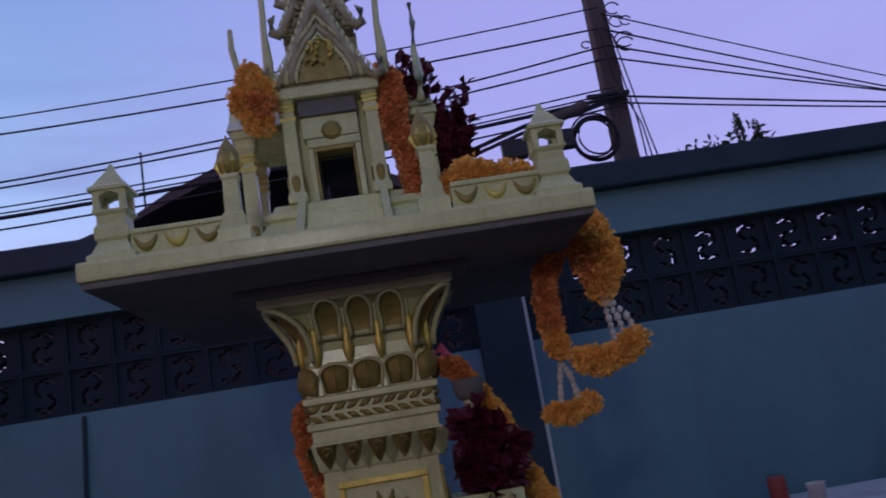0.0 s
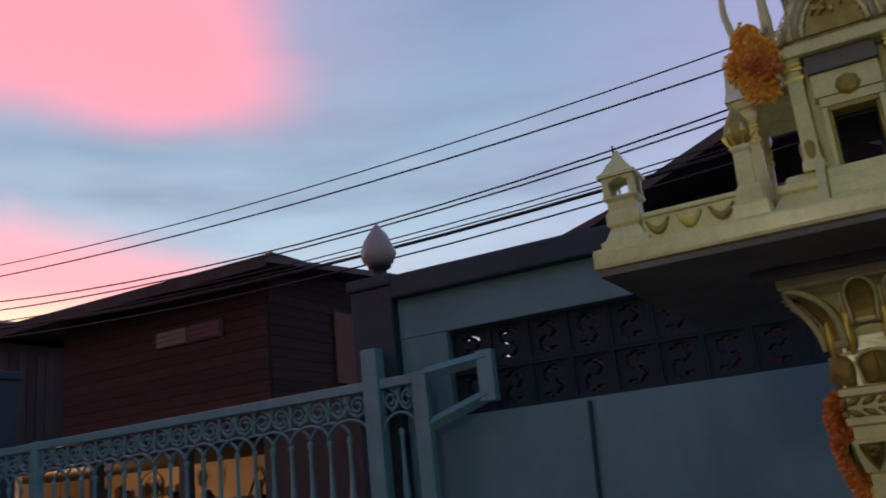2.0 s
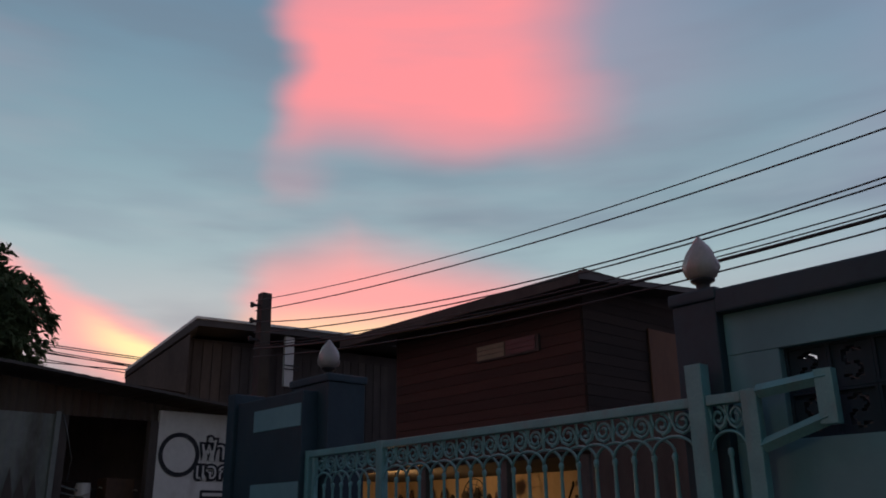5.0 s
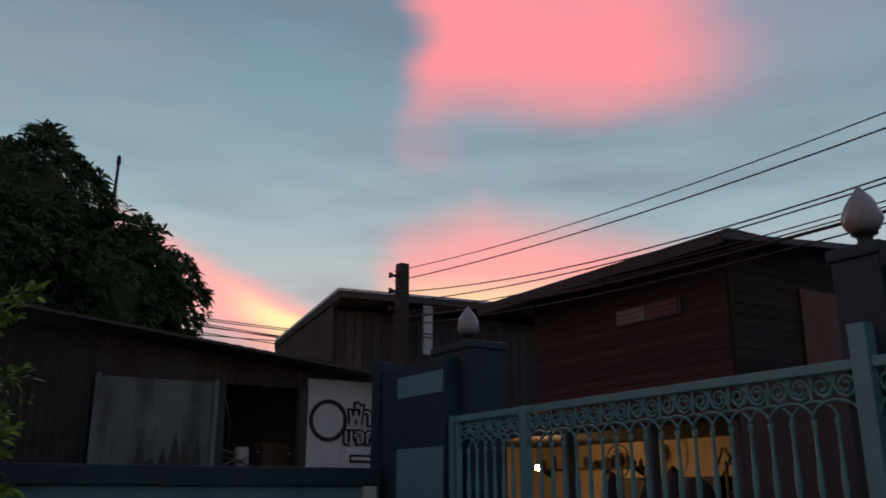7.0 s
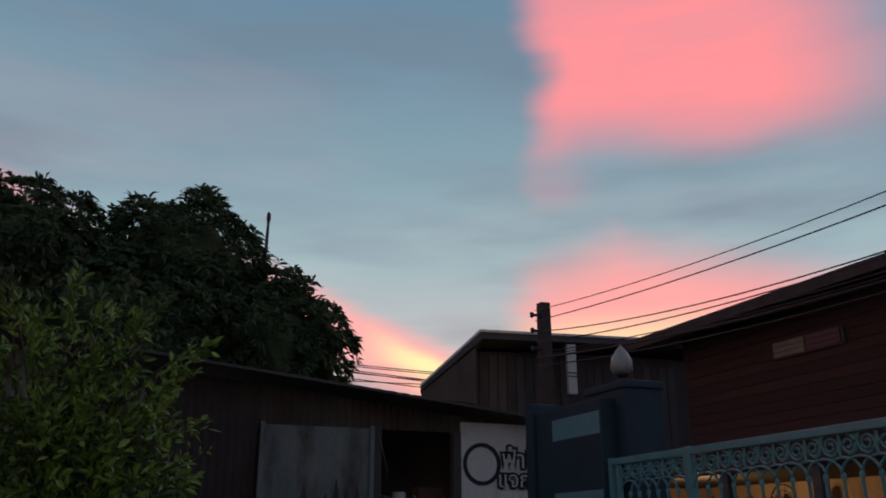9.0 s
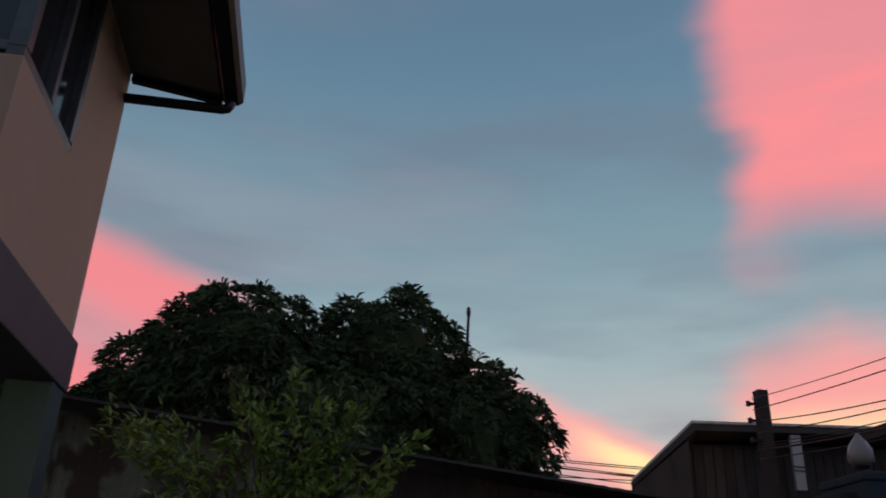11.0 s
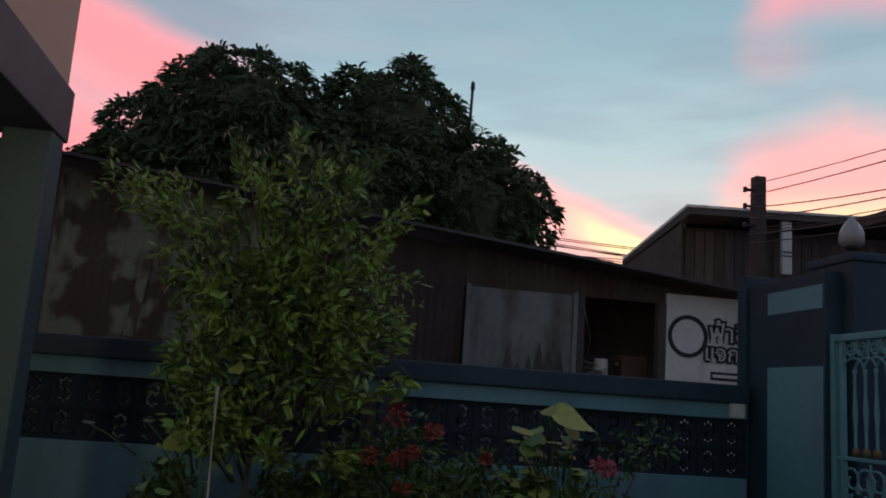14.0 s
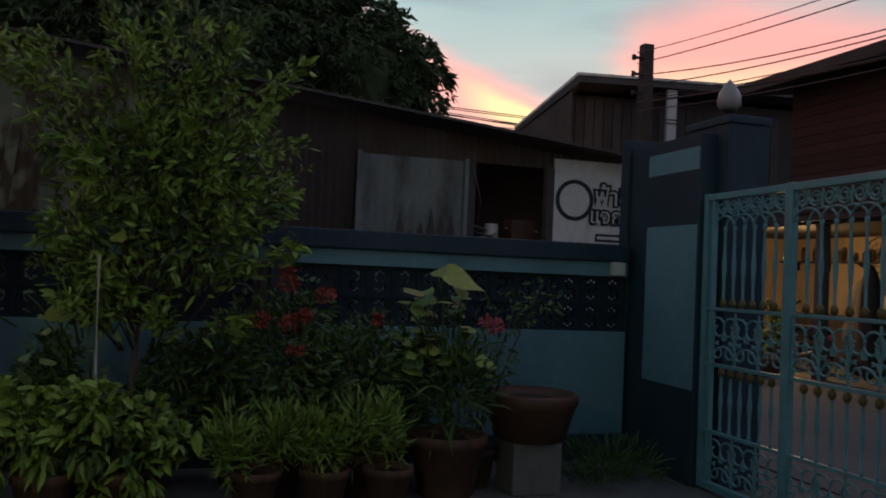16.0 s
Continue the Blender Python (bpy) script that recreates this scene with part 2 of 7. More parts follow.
MOTTLED = material("mottled_grey_green_sheet", (0.10, 0.12, 0.080), (0.23, 0.25, 0.175), 0.75, 0.0, scale=1.45, stain=(0.046, 0.027, 0.015), stain_amount=0.9, fine=5.0, streaks=0.85, edge=(0.465, 0.535))
DULLGILT = material("dull_gilt_paint", (0.10, 0.075, 0.025), (0.18, 0.14, 0.05), 0.55, 0.3, scale=30)
PALETIN = material("pale_stained_sheet", (0.12, 0.14, 0.135), (0.20, 0.22, 0.205), 0.6, 0.0, scale=2.5, stain=(0.045, 0.03, 0.02), stain_amount=0.9, streaks=0.4)
SIGNWHITE = material("whitewashed_board", (0.56, 0.54, 0.51), (0.70, 0.68, 0.64), 0.8, scale=2.5, stain=(0.22, 0.14, 0.10), stain_amount=0.5)
INK = material("sign_paint_dark", (0.014, 0.016, 0.022), (0.03, 0.03, 0.036), 0.7, scale=12, bump=0.05)
PEACH = material("peach_house_paint", (0.50, 0.36, 0.25), (0.58, 0.43, 0.31), 0.8, scale=1.1, bump=0.12, stain=(0.42, 0.30, 0.22), stain_amount=0.4)
PLUM = material("plum_grey_beam_paint", (0.085, 0.070, 0.080), (0.12, 0.10, 0.11), 0.65, scale=4)
TEAL = material("teal_column_paint", (0.038, 0.072, 0.074), (0.062, 0.106, 0.106), 0.55, scale=4, stain=(0.05, 0.06, 0.055))
GREENCEIL = material("green_ceiling_boards", (0.30, 0.46, 0.28), (0.38, 0.54, 0.33), 0.7, scale=3)
SOFFIT = material("grey_brown_soffit_board", (0.14, 0.125, 0.10), (0.19, 0.17, 0.14), 0.8, scale=4)
GUTTER = material("dark_steel_gutter", (0.018, 0.022, 0.026), (0.03, 0.035, 0.04), 0.4, 0.3, scale=6)
FRAME = material("grey_aluminium_frame", (0.10, 0.11, 0.115), (0.16, 0.17, 0.175), 0.4, 0.5, scale=12)
BARK = material("bark", (0.05, 0.04, 0.03), (0.11, 0.09, 0.07), 0.9, scale=8, stretch=(1, 1, 0.3), bump=0.6)
MANGO = material("mango_leaf", (0.042, 0.066, 0.034), (0.085, 0.118, 0.055), 0.6, scale=3, bump=0, per_piece=0.2, spec=0.05)
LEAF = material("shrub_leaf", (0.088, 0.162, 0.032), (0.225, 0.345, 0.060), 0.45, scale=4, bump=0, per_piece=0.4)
# dark-leaved plants, and the shade tone inside and under lighter foliage
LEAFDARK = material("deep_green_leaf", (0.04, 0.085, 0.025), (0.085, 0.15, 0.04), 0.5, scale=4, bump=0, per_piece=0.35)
LEAFLIME = material("yellow_green_leaf", (0.15, 0.20, 0.038), (0.27, 0.32, 0.065), 0.5, scale=6, bump=0.1, per_piece=0.25)
CROTON = material("wine_red_leaf", (0.055, 0.006, 0.016), (0.12, 0.016, 0.036), 0.45, scale=10, bump=0, per_piece=0.3)
PETALRED = material("coral_red_petals", (0.21, 0.036, 0.026), (0.33, 0.072, 0.048), 0.6, scale=20, bump=0, per_piece=0.3)
PETALPINK = material("pink_petals", (0.42, 0.09, 0.12), (0.55, 0.16, 0.19), 0.6, scale=20, bump=0, per_piece=0.25)
MARIGOLD = material("marigold_petals", (0.88, 0.43, 0.06), (0.97, 0.61, 0.14), 0.75, scale=20, bump=0.3, per_piece=0.13)
MARIGOLD_RED = material("orange_red_petals", (0.68, 0.24, 0.07), (0.83, 0.37, 0.11), 0.75, scale=20, bump=0.3, per_piece=0.25)
JASMINE = material("white_jasmine_buds", (0.62, 0.60, 0.56), (0.74, 0.72, 0.68), 0.6, scale=30, bump=0.1, per_piece=0.1)
RIBBON = material("pink_ribbon", (0.62, 0.10, 0.20), (0.75, 0.16, 0.28), 0.4, scale=20, bump=0.1)
TERRACOTTA = material("terracotta", (0.085, 0.045, 0.030), (0.15, 0.080, 0.052), 0.85, scale=8, stain=(0.045, 0.042, 0.030), stain_amount=0.7)
POTBROWN = material("glazed_brown_pot", (0.060, 0.030, 0.018), (0.11, 0.052, 0.030), 0.55, scale=8, stain=(0.05, 0.03, 0.02))
SOIL = material("potting_soil", (0.02, 0.015, 0.01), (0.05, 0.038, 0.028), 0.95, scale=20, bump=0.8)
YARD = material("yard_cement", (0.10, 0.10, 0.095), (0.17, 0.165, 0.155), 0.9, scale=1.3, stain=(0.05, 0.048, 0.04), stain_amount=0.6)
ROADMAT = material("street_concrete", (0.10, 0.102, 0.104), (0.155, 0.155, 0.155), 0.9, scale=0.9, stain=(0.13, 0.125, 0.12), stain_amount=0.5)
WARMWALL = material("ochre_plaster", (0.46, 0.34, 0.22), (0.58, 0.44, 0.30), 0.85, scale=1.5, stain=(0.30, 0.20, 0.10), stain_amount=0.5)
SHUTTER = material("sun_bleached_boards", (0.10, 0.045, 0.026), (0.165, 0.078, 0.045), 0.75, scale=4, stretch=(1, 1, 0.3))
BULB = glowing("lit_bulb", (1.0, 0.66, 0.27), 16.0)
TINTED = material("dark_window_glass", (0.02, 0.024, 0.028), (0.03, 0.034, 0.038), 0.08, scale=2, bump=0, spec=0.8)
CURTAIN = material("pale_curtain", (0.45, 0.44, 0.42), (0.55, 0.53, 0.50), 0.9, scale=6, stretch=(6, 6, 0.5))
LOUVRE = material("lit_frosted_louvre_glass", (0.15, 0.15, 0.10), (0.21, 0.20, 0.14), 0.65, scale=5, bump=0)
STAKE = material("pale_bamboo", (0.40, 0.40, 0.36), (0.52, 0.51, 0.46), 0.6, scale=10)


# ---------------------------------------------------------------- small builders
def mesh_of(name, bm, mat, smooth=False):
    me = bpy.data.meshes.new(name)
    bm.normal_update()
    bm.to_mesh(me)
    bm.free()
    me.materials.append(mat)
    if smooth:
        me.polygons.foreach_set("use_smooth", [True] * len(me.polygons))
    return me


def part(name, bm, mat, parent, label="", smooth=False):
    ob = new(name, bm if isinstance(bm, bpy.types.Mesh) else mesh_of(name, bm, mat, smooth))
    ob.parent = parent
    return tagged(ob, label)


def thing(name, at, label, category, group="", kind=""):
    ob = new(name)
    ob.empty_display_size = 0.1
    ob.location = at
    return tagged(ob, label, category, group, kind)


def solid(name, bm, mat, label, category, group="", kind="", at=(0, 0, 0), smooth=False):
    ob = new(name, mesh_of(name, bm, mat, smooth))
    ob.location = at
    return tagged(ob, label, category, group, kind)


def box(x0, x1, y0, y1, z0, z1, bm=None, bevel=0.0):
    out = bm or bmesh.new()
    b = bmesh.new() if bevel else out
    m = Matrix.Translation(((x0 + x1) / 2, (y0 + y1) / 2, (z0 + z1) / 2)) @ Matrix.Diagonal((x1 - x0, y1 - y0, z1 - z0, 1))
    bmesh.ops.create_cube(b, size=1, matrix=m)
    if bevel:
        bmesh.ops.bevel(b, geom=b.edges[:], offset=bevel, segments=2, affect="EDGES", profile=0.6)
        me = bpy.data.meshes.new("tmp")
        b.to_mesh(me)
        b.free()
        out.from_mesh(me)
        bpy.data.meshes.remove(me)
    return out


def lathe(profile, seg=16, bm=None, at=(0, 0, 0), square=False, turn=None):
    """A turned body from (radius, height) pairs; square: four-sided, radius is half the side."""
    out = bm or bmesh.new()
    n = 4 if square else seg
    k = math.sqrt(2) if square else 1.0
    off = math.pi / 4 if square else 0.0
    if turn is not None:
        off = turn
    rings = []
    for r, z in profile:
        rings.append([out.verts.new((at[0] + k * r * math.cos(off + 2 * math.pi * i / n), at[1] + k * r * math.sin(off + 2 * math.pi * i / n), at[2] + z)) for i in range(n)])
    for a, b in zip(rings, rings[1:]):
        for i in range(n):
            out.faces.new((a[i], a[(i + 1) % n], b[(i + 1) % n], b[i]))
    out.faces.new(rings[0][::-1])
    out.faces.new(rings[-1])
    return out


def tube(points, r, seg=6, bm=None):
    out = bm or bmesh.new()
    pts = [Vector(p) for p in points]
    rings = []
    for i, p in enumerate(pts):
        d = (pts[min(i + 1, len(pts) - 1)] - pts[max(i - 1, 0)]).normalized()
        u = d.cross(Vector((0, 0, 1)))
        u = d.cross(Vector((1, 0, 0))) if u.length < 0.05 else u
        u.normalize()
        v = d.cross(u)
        rad = r[i] if isinstance(r, (list, tuple)) else r
        rings.append([out.verts.new(p + rad * (math.cos(2 * math.pi * k / seg) * u + math.sin(2 * math.pi * k / seg) * v)) for k in range(seg)])
    for a, b in zip(rings, rings[1:]):
        for k in range(seg):
            out.faces.new((a[k], a[(k + 1) % seg], b[(k + 1) % seg], b[k]))
    out.faces.new(rings[0][::-1])
    out.faces.new(rings[-1])
    return out


def prism(outline, axis, lo, hi, bm=None):
    """A flat outline of (a, b) pairs drawn out along an axis: x -> (y, z), y -> (x, z), z -> (x, y)."""
    out = bm or bmesh.new()
    put = {"x": lambda a, b, c: (c, a, b), "y": lambda a, b, c: (a, c, b), "z": lambda a, b, c: (a, b, c)}[axis]
    f0 = [out.verts.new(put(a, b, lo)) for a, b in outline]
    f1 = [out.verts.new(put(a, b, hi)) for a, b in outline]
    n = len(outline)
    caps = [out.faces.new(f0[::-1]), out.faces.new(f1)]
    for i in range(n):
        out.faces.new((f0[i], f0[(i + 1) % n], f1[(i + 1) % n], f1[i]))
    bmesh.ops.recalc_face_normals(out, faces=out.faces[:])
    return out


def leaf_mesh(name, centres, normals, lengths, widths, mat, rng, fold=0.15, droop=0.2, full=False):
    """Many pointed leaves as one mesh: four faces each, or eight with a rounded outline and an arched midrib."""
    n = len(centres)
    d = normals / np.linalg.norm(normals, axis=1, keepdims=True)
    rnd = rng.normal(size=(n, 3))
    s = np.cross(d, rnd)
    s /= np.linalg.norm(s, axis=1, keepdims=True) + 1e-9
    up = np.cross(s, d)
    L, W = lengths[:, None], widths[:, None]
    fall = np.array([0, 0, 1.0]) * L * droop
    lift = up * W * fold
    tip = centres + d * L - fall
    idx = np.arange(n)[:, None]
    if full:
        m1, m2 = centres + d * L * 0.30 - fall * 0.06, centres + d * L * 0.66 - fall * 0.40
        verts = np.stack([centres, m1 + s * W * 0.46 + lift, m2 + s * W * 0.40 + lift, tip, m2 - s * W * 0.40 + lift, m1 - s * W * 0.46 + lift, m1, m2], axis=1).reshape(-1, 3)
        tris = ((0, 1, 6), (1, 2, 7), (1, 7, 6), (2, 3, 7), (3, 4, 7), (4, 5, 6), (4, 6, 7), (5, 0, 6))
        faces = np.concatenate([idx * 8 + np.array(t) for t in tris])
    else:
        mid = centres + d * L * 0.5
        verts = np.stack([centres, mid + s * W * 0.5 + lift, tip, mid - s * W * 0.5 + lift, mid], axis=1).reshape(-1, 3)
        faces = np.concatenate([idx * 5 + np.array(t) for t in ((0, 1, 4), (1, 2, 4), (2, 3, 4), (3, 0, 4))])
    me = bpy.data.meshes.new(name)
    me.from_pydata(verts.tolist(), [], faces.tolist())
    me.materials.append(mat)
    return me


def corrugated(y0, y1, z0, z1, x, pitch=0.076, depth=0.012, bm=None):
    """A corrugated sheet that stands in the plane x, ridges upright; z1 may be a pair (at y0, at y1)."""
    out = bm or bmesh.new()
    za, zb = z1 if isinstance(z1, tuple) else (z1, z1)
    n = max(4, int((y1 - y0) / pitch * 4))
    last = None
    for i in range(n + 1):
        f = i / n
        y = y0 + (y1 - y0) * f
        xx = x + depth * math.sin(2 * math.pi * (y - y0) / pitch)
        a, b = out.verts.new((xx, y, z0)), out.verts.new((xx, y, za + (zb - za) * f))
        c, d = out.verts.new((xx - 0.003, y, z0)), out.verts.new((xx - 0.003, y, za + (zb - za) * f))
        if last:
            out.faces.new((last[0], a, b, last[1]))
            out.faces.new((last[3], d, c, last[2]))
            out.faces.new((last[1], b, d, last[3]))
        last = (a, b, c, d)
    return out


# ---------------------------------------------------------------- ground and street
solid("ground", box(-400, 400, -400, 400, -0.4, 0.0), YARD, "dark weathered cement yard and open ground", "ground", kind="structure")
solid("road", box(-60, 60, 4.6, 8.0, 0.0, 0.012), ROADMAT, "worn grey concrete street outside the gate", "road", kind="structure")

# ---------------------------------------------------------------- boundary wall towards the street
wall_n = thing("wall_north", (0, 3.85, 0), "pale blue boundary wall with navy coping and pierced blocks", "wall", kind="structure")


def wn_part(name, x0, x1, y0, y1, z0, z1, mat, bevel=0.006, label=""):
    return part(name, box(x0, x1, y0 - 3.85, y1 - 3.85, z0, z1, bevel=bevel), mat, wall_n, label)


WX0, WX1 = -2.653, 5.0
for nm, z0, z1 in (("wall_panel", 0.35, 1.875), ("upper_strip", 2.272, 2.47)):
    wn_part(nm, WX0, -0.12, 3.85, 4.03, z0, z1, PALE, label="pale blue painted plaster")
    wn_part(nm, 0.10, WX1, 3.85, 4.03, z0, z1, PALE, label="pale blue painted plaster")
wn_part("end_panel", WX0, -2.40, 3.852, 4.028, 1.875, 2.272, PALE)
wn_part("plinth", WX0, WX1, 3.83, 4.05, 0.0, 0.35, NAVY)
wn_part("coping", WX0, WX1, 3.79, 4.09, 2.47, 2.585, NAVY, 0.012, "navy painted coping")
wn_part("pier", -0.12, 0.085, 3.825, 4.05, 0.35, 2.47, NAVY)
wn_part("pier_edge", 0.085, 0.10, 3.835, 4.04, 0.35, 2.272, EDGEWHITE, 0.002, "white painted edge line")
part("drain_pipe", tube([(-1.76, -0.012, 0.4), (-1.765, -0.012, 1.5), (-1.75, -0.012, 1.86)], 0.009, 8), NAVY, wall_n)


def in_slit(u, v):
    """Whether (u, v), each -0.5 to 0.5 over the block, lies in its S-shaped slit."""
    for sgn in (1, -1):
        a, c = sgn * u, sgn * v - 0.155
        r, ang = math.hypot(a * 0.8, c), math.degrees(math.atan2(c, a)) % 360
        if abs(r - 0.155) < 0.042 and 25 < ang < 262:
            return True
    return False


def vent_block(w, h, depth):
    """A pierced cement block: a raised frame round a thick plate with one S-shaped slit through it."""
    b = bmesh.new()
    t, n = 0.012, 15
    for x0, x1, z0, z1 in ((-w / 2, w / 2, -h / 2, -h / 2 + t), (-w / 2, w / 2, h / 2 - t, h / 2), (-w / 2, -w / 2 + t, -h / 2 + t, h / 2 - t), (w / 2 - t, w / 2, -h / 2 + t, h / 2 - t)):
        box(x0, x1, -depth / 2, depth / 2, z0, z1, b)
    for j in range(n):
        v = (j + 0.5) / n - 0.5
        i = 0
        while i < n:
            if in_slit((i + 0.5) / n - 0.5, v):
                i += 1
                continue
            k = i
            while k < n and not in_slit((k + 0.5) / n - 0.5, v):
                k += 1
            box(w * (i / n - 0.5), w * (k / n - 0.5), -0.028, 0.028, h * (j / n - 0.5), h * ((j + 1) / n - 0.5), b)
            i = k
    return mesh_of("vent_block", b, BLOCKNAVY)


BW = 0.19
block = vent_block(BW - 0.002, 0.1965, 0.09)


def row_of_blocks(parent, make_at, count, turn=0.0):
    for i in range(count):
        for j in range(2):
            ob = new("vent_block", block)
            ob.parent = parent
            ob.matrix_basis = make_at(i, j) @ (pose(0, 0, 0, 0, 0, 180) if (i + j) % 2 else Matrix())


row_of_blocks(wall_n, lambda i, j: Matrix.Translation((-2.40 + BW * (i + 0.5), 0.09, 1.975 + 0.1985 * j)), 12)
row_of_blocks(wall_n, lambda i, j: Matrix.Translation((0.10 + BW * (i + 0.5), 0.09, 1.975 + 0.1985 * j)), 25)


# unseen wall, added to keep low eastern sky light off the yard
wall_e = thing("wall_east", (5.0, 0, 0), "plain pale blue wall added out of view to block low east light", "wall", kind="structure")
part("wall_panel", box(0.0, 0.18, -9.0, 3.78, 0.35, 2.9), PALE, wall_e)
part("plinth", box(-0.02, 0.20, -9.0, 3.78, 0.0, 0.35), NAVY, wall_e)
part("coping", box(-0.06, 0.24, -9.0, 3.78, 2.9, 3.02, bevel=0.012), NAVY, wall_e)


# gate piers with their moulded glass lamps
def gate_pier(x0, x1, y0, y1, top):
    p = thing("gate_pier", ((x0 + x1) / 2, (y0 + y1) / 2, 0), "navy painted square gate pier with flat cap", "pier", "gate piers", "structure")
    hx, hy = (x1 - x0) / 2, (y1 - y0) / 2
    part("shaft", box(-hx, hx, -hy, hy, 0, top - 0.06, bevel=0.008), NAVY, p)
    part("cap", box(-hx - 0.015, hx + 0.015, -hy - 0.015, hy + 0.015, top - 0.06, top, bevel=0.012), NAVY, p)
    return p


def pier_lamp(at):
    p = thing("pier_lamp", at, "white flame-shaped glass lamp, unlit, on black collar", "lamp", "lamps on gate piers")
    part("collar", lathe([(0.055, 0), (0.055, 0.015), (0.035, 0.03), (0.035, 0.06), (0.06, 0.075), (0.06, 0.085)], 16), BLACK, p, "black metal collar", True)
    b = bmesh.new()
    prof = [(0.050, 0.0), (0.078, 0.022), (0.087, 0.055), (0.083, 0.09), (0.068, 0.13), (0.048, 0.166), (0.029, 0.192), (0.015, 0.212), (0.004, 0.226)]
    seg = 24
    rings = []
    for k, (r, z) in enumerate(prof):
        tw = k * 0.22
        rings.append([b.verts.new(((r * (1 + 0.06 * math.cos(8 * (2 * math.pi * i / seg)))) * math.cos(2 * math.pi * i / seg + tw), (r * (1 + 0.06 * math.cos(8 * (2 * math.pi * i / seg)))) * math.sin(2 * math.pi * i / seg + tw), 0.085 + z)) for i in range(seg)])
    for a, c in zip(rings, rings[1:]):
        for i in range(seg):
            b.faces.new((a[i], a[(i + 1) % seg], c[(i + 1) % seg], c[i]))
    b.faces.new(rings[0][::-1]), b.faces.new(rings[-1])
    part("globe", b, GLASS_WHITE, p, "white swirled glass globe", True)
    return p


gate_pier(-2.89, -2.655, 3.80, 4.06, 2.60)
gate_pier(-6.36, -5.84, 3.77, 4.10, 2.62)
pier_lamp((-2.785, 3.93, 2.60))
pier_lamp((-6.09, 3.93, 2.62))

# the broad pier at the yard's corner, with two pale panels
corner = thing("corner_pier", (-6.45, 3.86, 0), "broad navy pier with two pale recessed panels", "pier", kind="structure")
part("body", box(-0.50, 0.475, -0.225, 0.0, 0.0, 2.50, bevel=0.01), NAVY, corner)
part("side_column", box(-0.62, -0.50, -0.26, 0.02, 0.0, 2.58, bevel=0.01), NAVY, corner)
part("upper_panel", box(-0.22, 0.462, -0.231, -0.20, 2.24, 2.405, bevel=0.003), PALE, corner, "pale blue painted panel")
part("lower_panel", box(-0.22, 0.462, -0.231, -0.20, 0.67, 1.847, bevel=0.003), PALE, corner, "pale blue painted panel")

# ---------------------------------------------------------------- sliding gate
gate = thing("sliding_gate", (-4.2, 3.70, 0), "blue-grey painted wrought iron sliding gate with scrollwork and gilt knuckles", "gate")
GX = -4.2
gate.scale, gate.rotation_euler = (1, 1, 1.011), (0, radians(-0.4), 0)   # it has sunk a little at the latch end


def g_box(name, x0, x1, z0, z1, d=0.05, label="", bevel=0.006):
    return part(name, box(x0 - GX, x1 - GX, -d / 2, d / 2, z0, z1, bevel=bevel), GATE, gate, label)


g_box("end_post", -5.965, -5.915, 0.03, 2.05)
g_box("inner_post", -5.875, -5.845, 0.05, 2.02, 0.035)
g_box("post", -5.115, -5.045, 0.03, 2.05)
g_box("tall_post", -2.755, -2.67, 0.03, 2.19, 0.07)
g_box("post", -2.50, -2.425, 0.03, 2.05)
for x0, x1 in ((-5.915, -5.115), (-5.045, -2.755), (-2.67, -2.50)):
    g_box("top_rail", x0, x1, 2.0, 2.045)
    g_box("bottom_rail", x0, x1, 0.03, 0.08)
    for z in (1.255, 0.875, 0.42):
        g_box("cross_rail", x0, x1, z - 0.011, z + 0.011, 0.03, bevel=0.003)
part("tail_bar", tube([(-2.43 - GX, 0, 2.035), (-2.115 - GX, 0, 2.06)], 0.03, 4), GATE, gate)
part("tail_end", box(-2.165 - GX, -2.09 - GX, -0.025, 0.025, 1.87, 2.09, bevel=0.005), GATE, gate)
part("tail_brace", tube([(-2.13 - GX, 0, 1.90), (-2.43 - GX, 0, 1.81)], 0.03, 4), GATE, gate)


def gate_bar(z0, z1):
    prof, h = [], z1 - z0
    for f, r in ((0, 0.008), (0.02, 0.014), (0.05, 0.014), (0.07, 0.009), (0.3, 0.010), (0.45, 0.015), (0.5, 0.017), (0.55, 0.015), (0.7, 0.010), (0.93, 0.009), (0.95, 0.014), (0.98, 0.014), (1, 0.008)):
        prof.append((r, z0 + f * h))
    return mesh_of("bar", lathe(prof, 7), GATE, True)


bar_hi, bar_lo = gate_bar(1.266, 1.815), gate_bar(0.431, 0.864)
knuckle = mesh_of("gilt_knuckle", lathe([(0.008, 0), (0.02, 0.012), (0.024, 0.03), (0.02, 0.048), (0.010, 0.06)], 8), DULLGILT, True)


def spiral(cx, cz, r0, turns, start, flip, n=18):
    return [(cx + flip * (r0 * (1 - 0.75 * i / n)) * math.cos(start + turns * 2 * math.pi * i / n), 0.0, cz + (r0 * (1 - 0.75 * i / n)) * math.sin(start + turns * 2 * math.pi * i / n)) for i in range(n + 1)]


